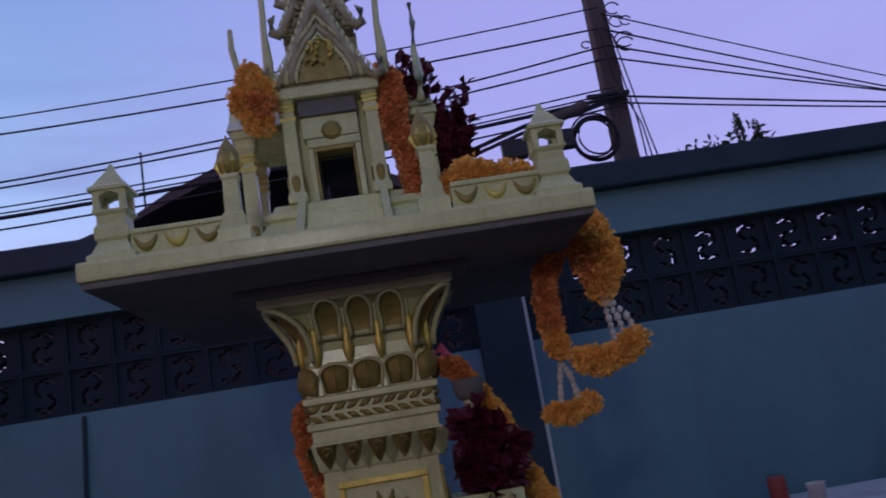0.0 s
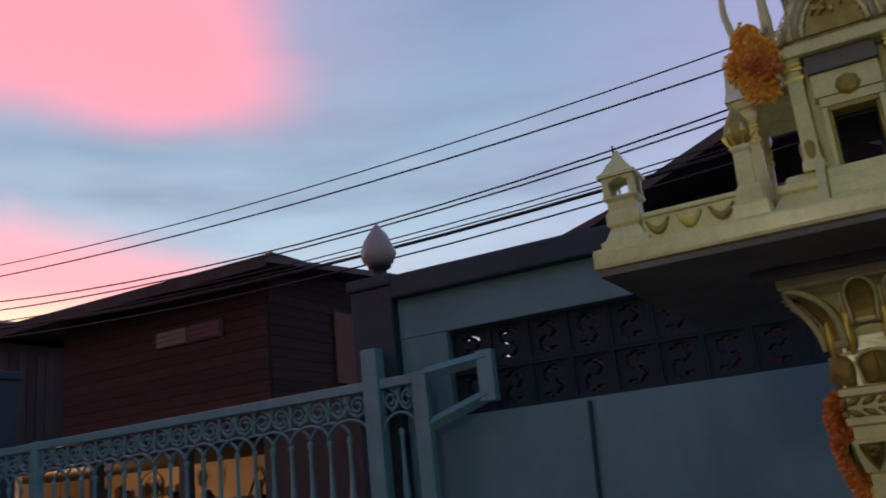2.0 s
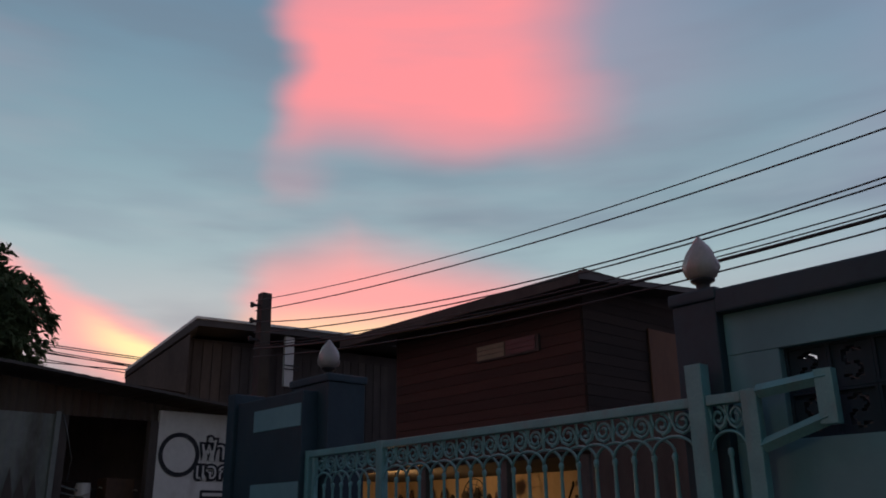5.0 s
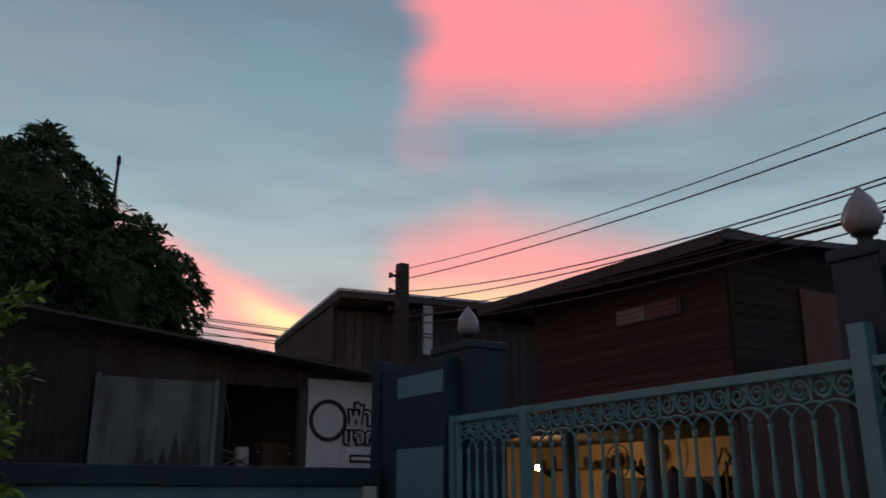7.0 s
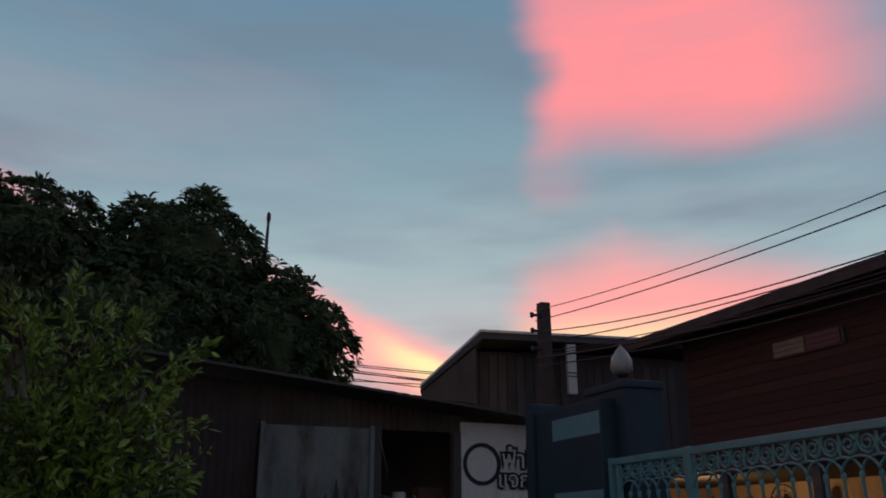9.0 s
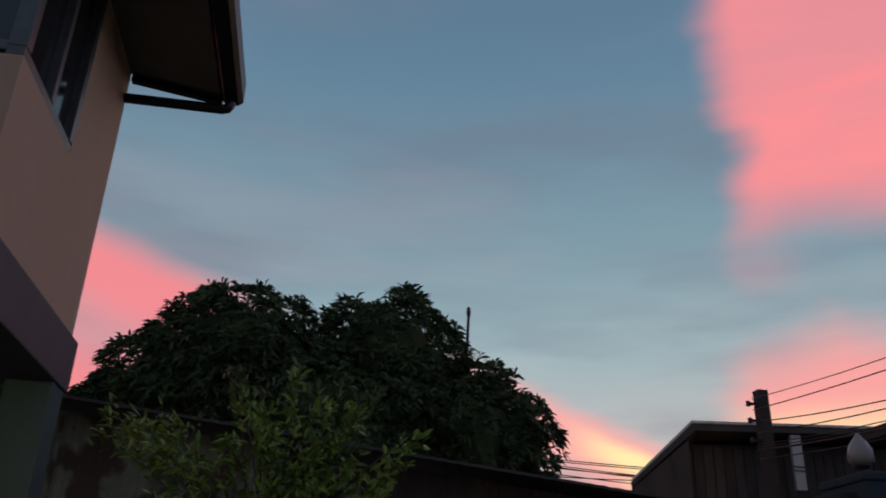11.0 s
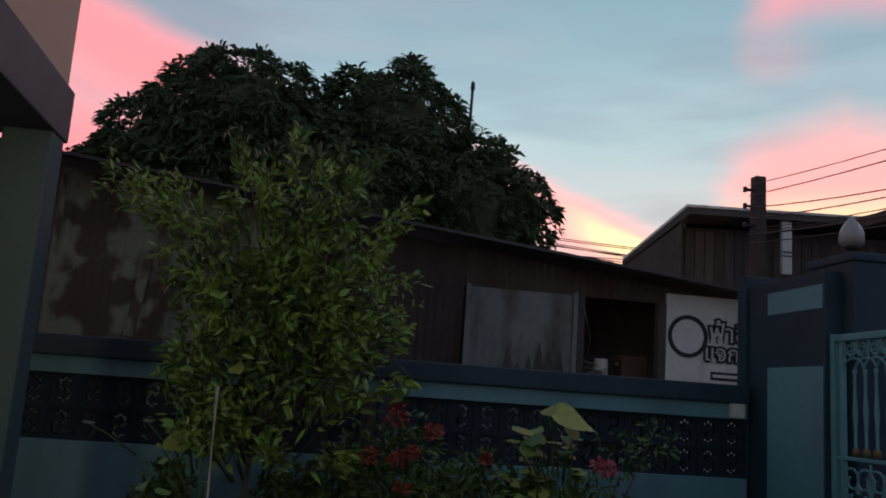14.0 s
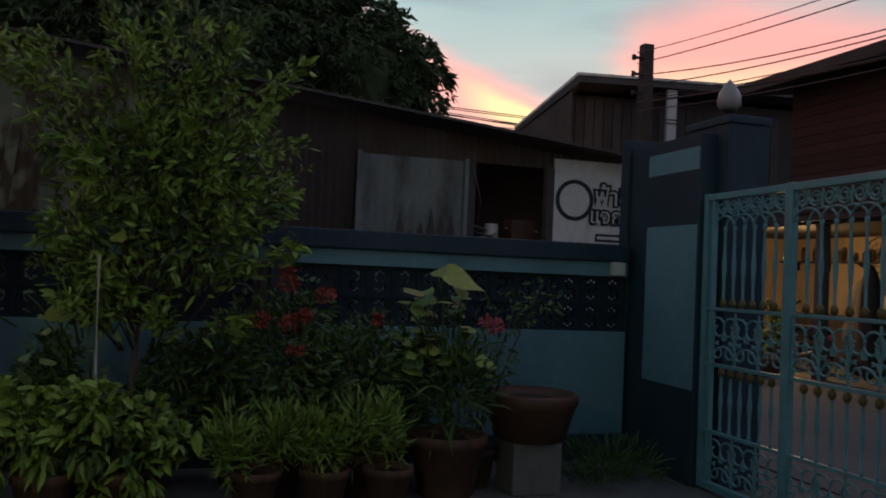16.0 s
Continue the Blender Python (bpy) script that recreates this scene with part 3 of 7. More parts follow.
def scroll_panel(w, h, arched=True):
    """A pair of facing scrolls with side stems, and an arch below them where it is tall."""
    b = bmesh.new()
    r = 0.0075
    for s in (1, -1):
        if arched:
            tube(spiral(s * w * 0.25, h * 0.16, h * 0.30, 1.4, -math.pi / 2, s), r, 5, b)
            tube(spiral(s * w * 0.25, -h * 0.27, h * 0.19, 1.2, math.pi / 2, -s), r, 5, b)
            tube([(s * w * 0.5, 0, h * 0.48), (s * w * 0.44, 0, h * 0.1), (s * w * 0.5, 0, -h * 0.3), (s * w * 0.47, 0, -h * 0.5)], r, 5, b)
        else:
            tube(spiral(s * w * 0.25, 0.0, h * 0.46, 1.6, -math.pi / 2 * s, s), r, 5, b)
            tube([(s * w * 0.25, 0, -h * 0.46), (s * w * 0.08, 0, -h * 0.30), (0, 0, h * 0.1), (-s * w * 0.05, 0, h * 0.5)], r, 5, b)
            tube([(s * w * 0.5, 0, h * 0.5), (s * w * 0.46, 0, 0), (s * w * 0.5, 0, -h * 0.5)], r, 5, b)
    if arched:
        tube([(w * 0.5 * math.cos(a), 0, -h * 0.5 + h * 0.33 * math.sin(a)) for a in [math.pi * i / 10 for i in range(11)]], r, 5, b)
        box(-0.014, 0.014, -0.01, 0.01, -h * 0.06, h * 0.06, b)
    return mesh_of("scroll", b, GATE)


def hoop_arch(w, h):
    """One of the interlaced arches that spring from every second bar."""
    return mesh_of("arch", tube([(w / 2 * math.cos(a), 0, h * math.sin(a)) for a in [math.pi * i / 12 for i in range(13)]], 0.0075, 5), GATE, True)


scroll_hi, scroll_mid, scroll_low = scroll_panel(0.23, 0.108, False), scroll_panel(0.23, 0.35), scroll_panel(0.23, 0.33)
for x0, x1, nb in ((-5.845, -5.115, 6), (-5.045, -2.755, 19), (-2.67, -2.50, 1)):
    step = (x1 - x0) / (nb + 1)
    arch_mesh = hoop_arch(step * 2, 0.078)
    for i in range(1, nb + 1):
        x = x0 + step * i - GX
        for me in (bar_hi, bar_lo):
            part("bar", me, GATE, gate).location = (x, 0, 0)
        part("arch", arch_mesh, GATE, gate).location = (x, 0.006 * (-1) ** i, 1.808)
        for z in (1.267, 0.80):
            k = part("gilt_knuckle", knuckle, DULLGILT, gate)
            k.location = (x, 0, z)
    ns = max(1, round((x1 - x0) / 0.23))
    for i in range(ns):
        x = x0 + (x1 - x0) * (i + 0.5) / ns - GX
        for me, z in ((scroll_hi, 1.945), (scroll_mid, 1.065), (scroll_low, 0.25)):
            o = part("scroll", me, GATE, gate)
            o.location = (x, 0, z)
            o.scale = ((x1 - x0) / ns / 0.23, 1, 1)

# ---------------------------------------------------------------- side wall behind the plants
wall_w = thing("wall_west", (-6.9, 0, 0), "low pale blue side wall with navy cap and pierced blocks", "wall", kind="structure")


def ww(name, x0, x1, y0, y1, z0, z1, mat, bevel=0.006):
    return part(name, box(x0 + 6.9, x1 + 6.9, y0, y1, z0, z1, bevel=bevel), mat, wall_w)


WY0, WY1 = -9.0, 3.60
ww("wall_panel", -7.06, -6.9, WY0, WY1, 0.2, 1.01, PALE)
ww("plinth", -7.08, -6.88, WY0, WY1, 0.0, 0.2, NAVY)
ww("upper_strip", -7.06, -6.9, WY0, WY1, 1.452, 1.57, PALE)
ww("cap", -7.12, -6.86, WY0, WY1, 1.57, 1.71, NAVY, 0.012)
ww("pier", -7.07, -6.875, 0.76, 0.90, 0.2, 1.57, NAVY)
ww("pier", -7.07, -6.875, -2.2, -2.06, 0.2, 1.57, NAVY)
ww("switch_box", -6.90, -6.86, 3.44, 3.56, 1.46, 1.57, SIGNWHITE, 0.01)
for y0, n in ((0.90, 14), (-2.06, 14), (-4.2, 10)):
    row_of_blocks(wall_w, lambda i, j: Matrix.Translation((-0.08, y0 + BW * (i + 0.5) * 1.018, 1.12 + 0.221 * j)) @ pose(0, 0, 0, 0, 0, 90) @ Matrix.Diagonal((1.018, 1, 1.124, 1)), n)

# ---------------------------------------------------------------- next-door shed of old sheets, beyond the side wall
shed = thing("shed", (-8.5, 1.0, 0), "makeshift neighbouring shed of rusty and pale corrugated sheets", "shed")


def shed_top(y):
    return 3.085 - 0.101 * y


SY = 1.0
for y0, y1, z0, mat, inset, lab in (
    (-2.66, -2.00, 0.0, RUST, 0.0, "rusty corrugated sheet"), (-2.03, -0.95, 0.0, MOTTLED, 0.02, "grey-green sheet with brown stains"), (-0.97, 0.0, 0.0, MOTTLED, 0.0, "grey-green sheet with brown stains"),
    (-0.02, 0.86, 0.0, RUST, 0.02, "rusty corrugated sheet"), (0.84, 1.66, 0.0, RUST, 0.0, "rusty corrugated sheet")):
    part("sheet", corrugated(y0 - SY, y1 - SY, z0, (shed_top(y0) - 0.06, shed_top(y1) - 0.06), inset, 0.076, 0.004 if mat is MOTTLED else 0.010), mat, shed, lab)
part("sheet", corrugated(1.66 - SY, 2.72 - SY, 0.0, 2.50, 0.03, 0.09, 0.006), PALETIN, shed, "pale sheet with rusty drips")
part("lintel_sheet", corrugated(1.64 - SY, 4.9 - SY, 2.50, (shed_top(1.64) - 0.06, shed_top(4.9) - 0.06), 0.0), RUST, shed)
# dark panel added to keep the opening's depth dark
part("dark_back", box(-1.6, -1.5, 1.6 - SY, 5.0 - SY, 0.0, 2.72), DARKWOOD, shed, "dark panel deep inside the opening")
for y in (2.76, 3.58):
    part("upright", box(-0.05, 0.05, y - SY - 0.04, y - SY + 0.04, 0, 2.5, bevel=0.006), DARKWOOD, shed)
scraps = [(2.02 - SY, 1.5)]
srng = random.Random(12)
for k in range(13):
    scraps.append((2.02 - SY + 0.05 * k, srng.uniform(1.78, 2.10) if k % 2 else srng.uniform(1.70, 1.80)))
part("torn_edge", prism(scraps + [(2.66 - SY, 1.5)], "x", 0.040, 0.046), DARKWOOD, shed, "dark torn strips along the pale sheet's foot")
for y in (1.665, 2.70):
    part("edge_batten", box(0.045, 0.075, y - SY - 0.022, y - SY + 0.022, 1.5, 2.52, bevel=0.005), PALETIN, shed, "pale batten at the sheet's edge")
part("slack_wire", tube([(0.06, 2.74 - SY, 2.50), (0.06, 2.80 - SY, 2.32), (0.05, 2.86 - SY, 2.12), (0.05, 2.84 - SY, 1.94)], 0.005, 5), FRAME, shed, "grey slack wire", True)
b = bmesh.new()
rows_v = []
for k in range(121):
    y = -2.79 + 7.89 * k / 120
    zz = shed_top(y) + 0.003 * math.sin(y * 2 * math.pi / 0.145)
    rows_v.append([b.verts.new((x, y - SY, zz + 0.02 + dz)) for x, dz in ((0.32, -0.03), (0.32, -0.004), (-2.6, 0.16), (-2.6, 0.13))])
for a, c in zip(rows_v, rows_v[1:]):
    for i in range(4):
        b.faces.new((a[i], a[(i + 1) % 4], c[(i + 1) % 4], c[i]))
part("roof", b, TIN, shed, "dark rusty corrugated roof")
for y, z0, z1, w, lean in ((-1.98, 2.45, 3.20, 0.04, 0), (-1.25, 1.79, 2.52, 0.09, -6), (-0.55, 2.2, 2.62, 0.10, 5), (0.55, 2.3, 2.75, 0.16, 0)):
    part("loose_strip", box(0.05, 0.062, -w / 2, w / 2, -(z1 - z0) / 2, (z1 - z0) / 2, bevel=0.004), MOTTLED, shed, "loose hanging strip of sheet").matrix_basis = pose(0, y - SY, (z0 + z1) / 2, lean, 0, 0)
part("ragged_end", prism([(a - SY, c) for a, c in ((-2.56, 0.0), (-2.60, 1.9), (-2.66, 2.34), (-2.70, 2.42), (-2.67, 2.50), (-2.71, 2.56), (-2.70, 2.70), (-2.78, 2.77), (-2.73, 3.02), (-2.755, 3.40), (-2.60, 3.44))], "x", -0.03, -0.02), DARKWOOD, shed, "ragged dark sheet end")
# clutter on a shelf in the opening
shelf = thing("rubbish_shelf", (-8.9, 3.1, 0), "rough plank shelf in the dark opening", "shelf")
part("plank", box(-0.25, 0.25, -0.5, 0.5, 1.70, 1.74, bevel=0.004), DARKWOOD, shelf)
for y in (-0.45, 0.45):
    part("leg", box(-0.03, 0.03, y - 0.03, y + 0.03, 0, 1.70, bevel=0.004), DARKWOOD, shelf)
for i, (y, w, h, mat, lab) in enumerate(((-0.30, 0.20, 0.11, PALETIN, "crumpled pale tin on the plank shelf"), (0.02, 0.14, 0.20, SIGNWHITE, "dull white plastic tub on the plank shelf"), (0.28, 0.22, 0.14, PALETIN, "grey battered tin on the plank shelf"))):
    q = lathe([(w * 0.40, 0), (w * 0.5, h * 0.1), (w * 0.5, h * 0.85), (w * 0.46, h * 0.9), (w * 0.46, h)], 12)
    solid("tub", q, mat, lab, "tub", "tubs on the shelf", at=(-8.85, 3.1 + y, 1.74), smooth=True)

crate = thing("carton", (-8.8, 3.40, 1.74), "dull brown carton at the end of the plank shelf", "box")
part("body", box(-0.12, 0.12, -0.13, 0.13, 0.0, 0.24, bevel=0.006), POTBROWN, crate)
part("flap", box(-0.12, 0.12, -0.128, -0.01, 0.241, 0.247, bevel=0.002), POTBROWN, crate)
brng = random.Random(5)
for k in range(9):                                      # broken laths and bent offcuts heaped on the shelf
    y, L = 3.1 + brng.uniform(-0.42, 0.36), brng.uniform(0.16, 0.42)
    o = solid("offcut", box(-L / 2, L / 2, -0.025, 0.025, -0.006, 0.006, bevel=0.002), (PALETIN, DARKWOOD, SIGNWHITE)[k % 3], "broken strip of sheet in the heap on the plank shelf", "offcut", "offcuts on the shelf")
    o.matrix_world = pose(-8.80 + brng.uniform(-0.1, 0.1), y, 1.765 + 0.026 * k, brng.uniform(-14, 14), brng.uniform(-20, 20), 90 + brng.uniform(-40, 40))
# painted board with a ring and lettering
sign = thing("painted_board", (-8.47, 4.3, 0), "whitewashed board with a dark ring and Thai lettering", "sign")
part("board", box(-0.02, 0.02, -0.68, 0.9, 0.0, 2.60, bevel=0.004), SIGNWHITE, sign)
b = bmesh.new()
hoop = [[b.verts.new((x, -0.46 + r * math.cos(a), 2.20 + r * math.sin(a))) for x, r in ((0.018, 0.165), (0.018, 0.205), (0.028, 0.205), (0.028, 0.165))] for a in [2 * math.pi * i / 40 for i in range(40)]]
for i in range(40):
    for k in range(4):
        b.faces.new((hoop[i][k], hoop[i][(k + 1) % 4], hoop[(i + 1) % 40][(k + 1) % 4], hoop[(i + 1) % 40][k]))
part("ring", b, INK, sign, "dark painted ring")


def letters(body, size, y, z, outline=0.0, mat=INK, depth=0.004, dx=0.026):
    c = bpy.data.curves.new("lettering", "FONT")
    c.body, c.size, c.extrude, c.offset = body, size, depth, outline
    c.align_x = "LEFT"
    tmp = new("lettering_curve", c)
    bpy.context.view_layer.update()
    me = bpy.data.meshes.new_from_object(tmp.evaluated_get(bpy.context.evaluated_depsgraph_get()))
    bpy.data.objects.remove(tmp)
    me.materials.clear()
    me.materials.append(mat)
    o = part("lettering", me, mat, sign)
    o.matrix_basis = pose(dx, y, z, 90, 0, 90)
    return o


for body, size, y, z in (("\u0e1f\u0e49\u0e32\u0e2d\u0e34", 0.25, -0.25, 2.17), ("\u0e41\u0e08\u0e01\u0e1a\u0e32", 0.22, -0.30, 1.985)):
    letters(body, size, y, z, 0.022)
    letters(body, size, y, z, -0.001, SIGNWHITE, 0.003, 0.032)
part("word_bar", box(0.018, 0.027, -0.22, 0.3, 1.80, 1.88, bevel=0.002), INK, sign, "unreadable small word")
part("word_bar_gap", box(0.024, 0.031, -0.20, 0.28, 1.825, 1.855, bevel=0.002), SIGNWHITE, sign)

# ---------------------------------------------------------------- mango tree and aerial behind the shed
rng = np.random.default_rng(5)
BLOBS = [(-12.9, -1.35, 4.15, 1.75, 1.75, 1.75), (-12.3, -0.9, 4.75, 1.3, 1.2, 1.2), (-12.6, 1.15, 4.75, 1.35, 1.20, 1.40), (-12.6, 2.2, 4.0, 1.4, 1.25, 1.15),
         (-12.4, 0.4, 3.8, 1.7, 1.9, 1.4), (-12.6, 3.05, 4.0, 0.9, 0.65, 0.85), (-12.4, -2.4, 3.8, 1.0, 0.8, 0.8), (-12.5, 2.95, 3.2, 0.9, 0.75, 0.6)]
BLOBS += [(-12.5, 3.08, 4.2, 0.6, 0.5, 0.58), (-12.5, 2.6, 4.75, 0.6, 0.55, 0.55)]
BLOBS = [(x, y + 0.07 if y < -1 else y, z, a * 0.95, b_ * (0.93 if y < 0.5 else 0.98), c * (0.95 if y < 0.5 else 0.97)) for x, y, z, a, b_, c in BLOBS]
tree = thing("mango_tree", (-12.6, 0.3, 0), "dense dark mango tree in silhouette behind the shed", "tree")
b = tube([(0, 0, 0), (0.05, 0.02, 1.2), (-0.02, 0.1, 2.4)], [0.28, 0.22, 0.18], 10)
for dx, dy, dz in ((-0.2, -1.5, 3.9), (0.1, 0.9, 4.4), (0, 2.0, 3.8), (-0.1, -0.4, 4.6), (0.0, 2.7, 3.9)):
    tube([(-0.02, 0.1, 2.2), (dx * 0.5, dy * 0.45, 2.2 + (dz - 2.2) * 0.55), (dx, dy, dz)], [0.14, 0.09, 0.03], 7, b)
part("trunk", b, BARK, tree, "", True)
cs, ns = [], []
for bx, by, bz, rx, ry, rz in BLOBS:
    n = int((800 if by < 2.2 else 330) * (rx * ry + ry * rz + rx * rz) / 3)
    u = rng.normal(size=(n, 3))
    u /= np.linalg.norm(u, axis=1, keepdims=True)
    lump = 1 + 0.10 * np.sin(u[:, 1] * 7 + bx) * np.cos(u[:, 2] * 6 + by) + 0.03 * rng.normal(size=n)
    rad = np.where(rng.random(n) < 0.72, lump, lump * rng.uniform(0.6, 0.95, n))
    p = u * rad[:, None] * np.array([rx, ry, rz]) + np.array([bx, by, bz])
    cs.append(p)
    ns.append(u)
cs, ns = np.concatenate(cs), np.concatenate(ns)
K = 10                                                  # each twig ends in a star of long leaves
axis = ns * 0.7 + np.array([0.0, 0.0, 0.30]) + rng.normal(scale=0.28, size=ns.shape)
axis /= np.linalg.norm(axis, axis=1, keepdims=True)
e1 = np.cross(axis, rng.normal(size=ns.shape))
e1 /= np.linalg.norm(e1, axis=1, keepdims=True)
e2 = np.cross(axis, e1)
phi = (np.arange(K)[None, :] * (2 * math.pi / K) + rng.uniform(-0.25, 0.25, (len(cs), K)))[:, :, None]
spread = rng.uniform(0.65, 1.1, (len(cs), K, 1))
dd = (axis[:, None, :] * 0.5 + (np.cos(phi) * e1[:, None, :] + np.sin(phi) * e2[:, None, :]) * spread).reshape(-1, 3)
cc = np.repeat(cs, K, axis=0) + np.repeat(axis, K, axis=0) * rng.uniform(-0.06, 0.02, (len(cs) * K, 1))
me = leaf_mesh("crown", cc - np.array([-12.6, 0.3, 0]), dd, rng.uniform(0.12, 0.205, len(cc)), rng.uniform(0.036, 0.056, len(cc)), MANGO, rng, 0.2, 0.28)
part("crown", me, MANGO, tree, "long dark leaves in whorls")
b = bmesh.new()
for bx, by, bz, rx, ry, rz in BLOBS:
    q = bmesh.ops.create_icosphere(b, subdivisions=3, radius=1, matrix=Matrix.Translation((bx + 12.6, by - 0.3, bz)) @ Matrix.Diagonal((rx * 0.76, ry * (0.76 if by < 2.2 else 0.58), rz * (0.76 if by < 2.2 else 0.62), 1)))
    for v in q["verts"]:
        v.co += (v.co - Vector((bx + 12.6, by - 0.3, bz))) * 0.22 * noise.noise(v.co * 2.3)
part("inner_foliage", b, MANGO, tree, "shaded inner leaves")
aerial = thing("aerial_mast", (-13.17, 2.45, 0), "thin bare aerial mast rising out of the tree", "mast")
part("mast", tube([(0.05, -0.1, 0), (0.02, -0.04, 4.4), (0, 0, 6.22)], [0.045, 0.035, 0.022], 8), BLACK, aerial)
part("tip", lathe([(0.03, 6.18), (0.036, 6.22), (0.03, 6.30), (0.012, 6.33)], 8), BLACK, aerial)

# ---------------------------------------------------------------- houses across the street
house2 = thing("house", (-17, 8.5, 0), "dark two-storey house with low gable and white corner post", "house", "houses across the street")
b = prism([(7.40, 0), (17.0, 0), (17.0, 5.5), (11.3, 5.42), (7.72, 5.26), (7.40, 5.02)], "x", -8.0, 0.0)
bmesh.ops.translate(b, verts=b.verts, vec=(0, -8.5, 0))
part("wall", b, DARKWOOD, house2)
for i in range(24):
    y = 7.6 + i * 0.22
    part("cladding_strip", box(0.0, 0.02, y - 8.5, y - 8.5 + 0.20, 3.0, 5.22, bevel=0.004), DARKWOOD, house2)
q = [(6.19, 4.20), (6.19, 4.30), (7.50, 5.50), (11.3, 5.65), (17.4, 5.80), (17.4, 5.68), (11.3, 5.53), (7.56, 5.37)]
b = prism([(a - 8.5, c) for a, c in q], "x", -8.5, 0.75)
part("roof", b, TIN, house2, "low dark roof with pale edge")
q = [(6.19, 4.302), (6.19, 4.345), (7.49, 5.55), (11.3, 5.70), (17.4, 5.85), (17.4, 5.802), (11.3, 5.652), (7.50, 5.502)]
part("roof_edge", prism([(a - 8.5, c) for a, c in q], "x", 0.74, 0.79), SIGNWHITE, house2)
part("gable_soffit", prism([(a - 8.5, c) for a, c in ((6.23, 4.10), (7.42, 4.03), (7.42, 5.18), (6.23, 4.19))], "x", -8.0, 0.70), DARKWOOD, house2, "dark boarded soffit under the eave")
part("white_post", box(0.60, 0.68, 1.10, 1.32, 4.36, 5.44, bevel=0.01), CURTAIN, house2, "white painted post")
for z in (4.72, 4.80):
    part("bracket", box(0.68, 0.70, 1.08, 1.44, z, z + 0.02), BLACK, house2)
part("eave_bracket", tube([(0.3, 7.3 - 8.5, 4.5), (0.3, 7.3 - 8.5, 4.05), (0.3, 7.6 - 8.5, 3.9)], 0.03, 6), BLACK, house2)

for ch in house2.children:
    for v in ch.data.vertices:
        v.co.y -= 0.46 * min(0.0, v.co.x)

house1 = thing("wooden_house", (-12.0, 9.6, 0), "raised red-brown timber house over an open lit carport", "house", "houses across the street")
HX = -12.0
for i in range(14):                                    # street front of overlapping boards
    z = 2.62 + i * 0.155
    part("board", box(-12.45 - HX, -8.2 - HX, -0.012, 0.03, z, z + 0.15, bevel=0.004), WOOD, house1)
    # side boards take the darker, shaded tone
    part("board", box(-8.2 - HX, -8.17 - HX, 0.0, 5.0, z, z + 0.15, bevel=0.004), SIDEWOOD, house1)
part("frame_wall", box(-12.45 - HX, -8.205 - HX, 0.035, 0.15, 2.5, 4.85), DARKWOOD, house1)
part("side_wall", box(-8.33 - HX, -8.205 - HX, 0.15, 5.0, 2.5, 5.1), DARKWOOD, house1)
part("floor_deck", box(-16.0 - HX, -8.2 - HX, 0.16, 5.0, 2.45, 2.60), DARKWOOD, house1)
b = prism([(-0.62, 4.70), (-0.62, 4.78), (5.5, 5.36), (5.5, 5.26)], "x", -13.3 - HX, -7.70 - HX)
part("roof", b, TIN, house1, "dark metal roof with deep eaves")
part("fascia", box(-13.3 - HX, -7.68 - HX, -0.66, -0.622, 4.62, 4.79, bevel=0.006), DARKWOOD, house1)
win = part("louvre_window", box(-10.35 - HX, -9.0 - HX, -0.05, -0.012, 3.98, 4.24, bevel=0.006), DARKWOOD, house1)
# left louvres coloured as if lit, right ones coloured dark
for k, x in enumerate((-10.31, -9.66)):
    for j in range(3):
        o = part("louvre", box(x - HX, x + 0.6 - HX, -0.062, -0.05, 4.01 + j * 0.075, 4.01 + j * 0.075 + 0.066), LOUVRE if k == 0 else GUTTER, win)
part("side_shutter", box(-8.165 - HX, -8.13 - HX, 1.5, 2.5, 3.25, 4.38, bevel=0.01), SHUTTER, house1, "lighter brown plank shutter")
for x in (-15.8, -13.9, -11.9, -10.0, -8.4):
    for y in (0.2, 4.8):
        part("stilt", box(x - HX - 0.08, x - HX + 0.08, y - 0.08, y + 0.08, 0, 2.45, bevel=0.01), CONCRETE, house1)
part("carport_wall", box(-16.0 - HX, -8.2 - HX, 2.9, 3.0, 0.0, 2.45), WARMWALL, house1, "ochre plastered wall lit by a bulb")
part("carport_side", box(-16.1 - HX, -16.0 - HX, 0.1, 2.9, 0.0, 2.45), WARMWALL, house1)
lamp = thing("bare_bulb", (-13.0, 10.0, 1.94), "bare lit warm bulb hanging on a cord", "lamp")
part("bulb", lathe([(0.014, 0.05), (0.030, 0.032), (0.046, 0.012), (0.053, -0.012), (0.046, -0.040), (0.030, -0.058), (0.010, -0.066)][::-1], 14), BULB, lamp, "", True)
part("socket", lathe([(0.02, 0.045), (0.02, 0.1), (0.006, 0.12)], 10), BLACK, lamp)
part("cord", tube([(0, 0, 0.11), (0, 0, 0.53)], 0.006, 5), CABLE, lamp)
lamp.children[0].visible_shadow = False

# things under the timber house
table = thing("work_table", (-11.6, 11.2, 0), "dark wooden work table under the timber house", "table")
part("tabletop", box(-0.9, 0.9, -0.4, 0.4, 0.74, 0.79, bevel=0.008), DARKWOOD, table)
for x in (-0.82, 0.82):
    for y in (-0.33, 0.33):
        part("leg", box(x - 0.035, x + 0.035, y - 0.035, y + 0.035, 0, 0.74, bevel=0.005), DARKWOOD, table)
rack = thing("storage_rack", (-9.6, 12.1, 0), "dark steel storage rack with boxes against the ochre wall", "rack")
for x in (-0.8, 0.8):
    for y in (-0.22, 0.22):
        part("upright", box(x - 0.02, x + 0.02, y - 0.02, y + 0.02, 0, 2.0), BLACK, rack)
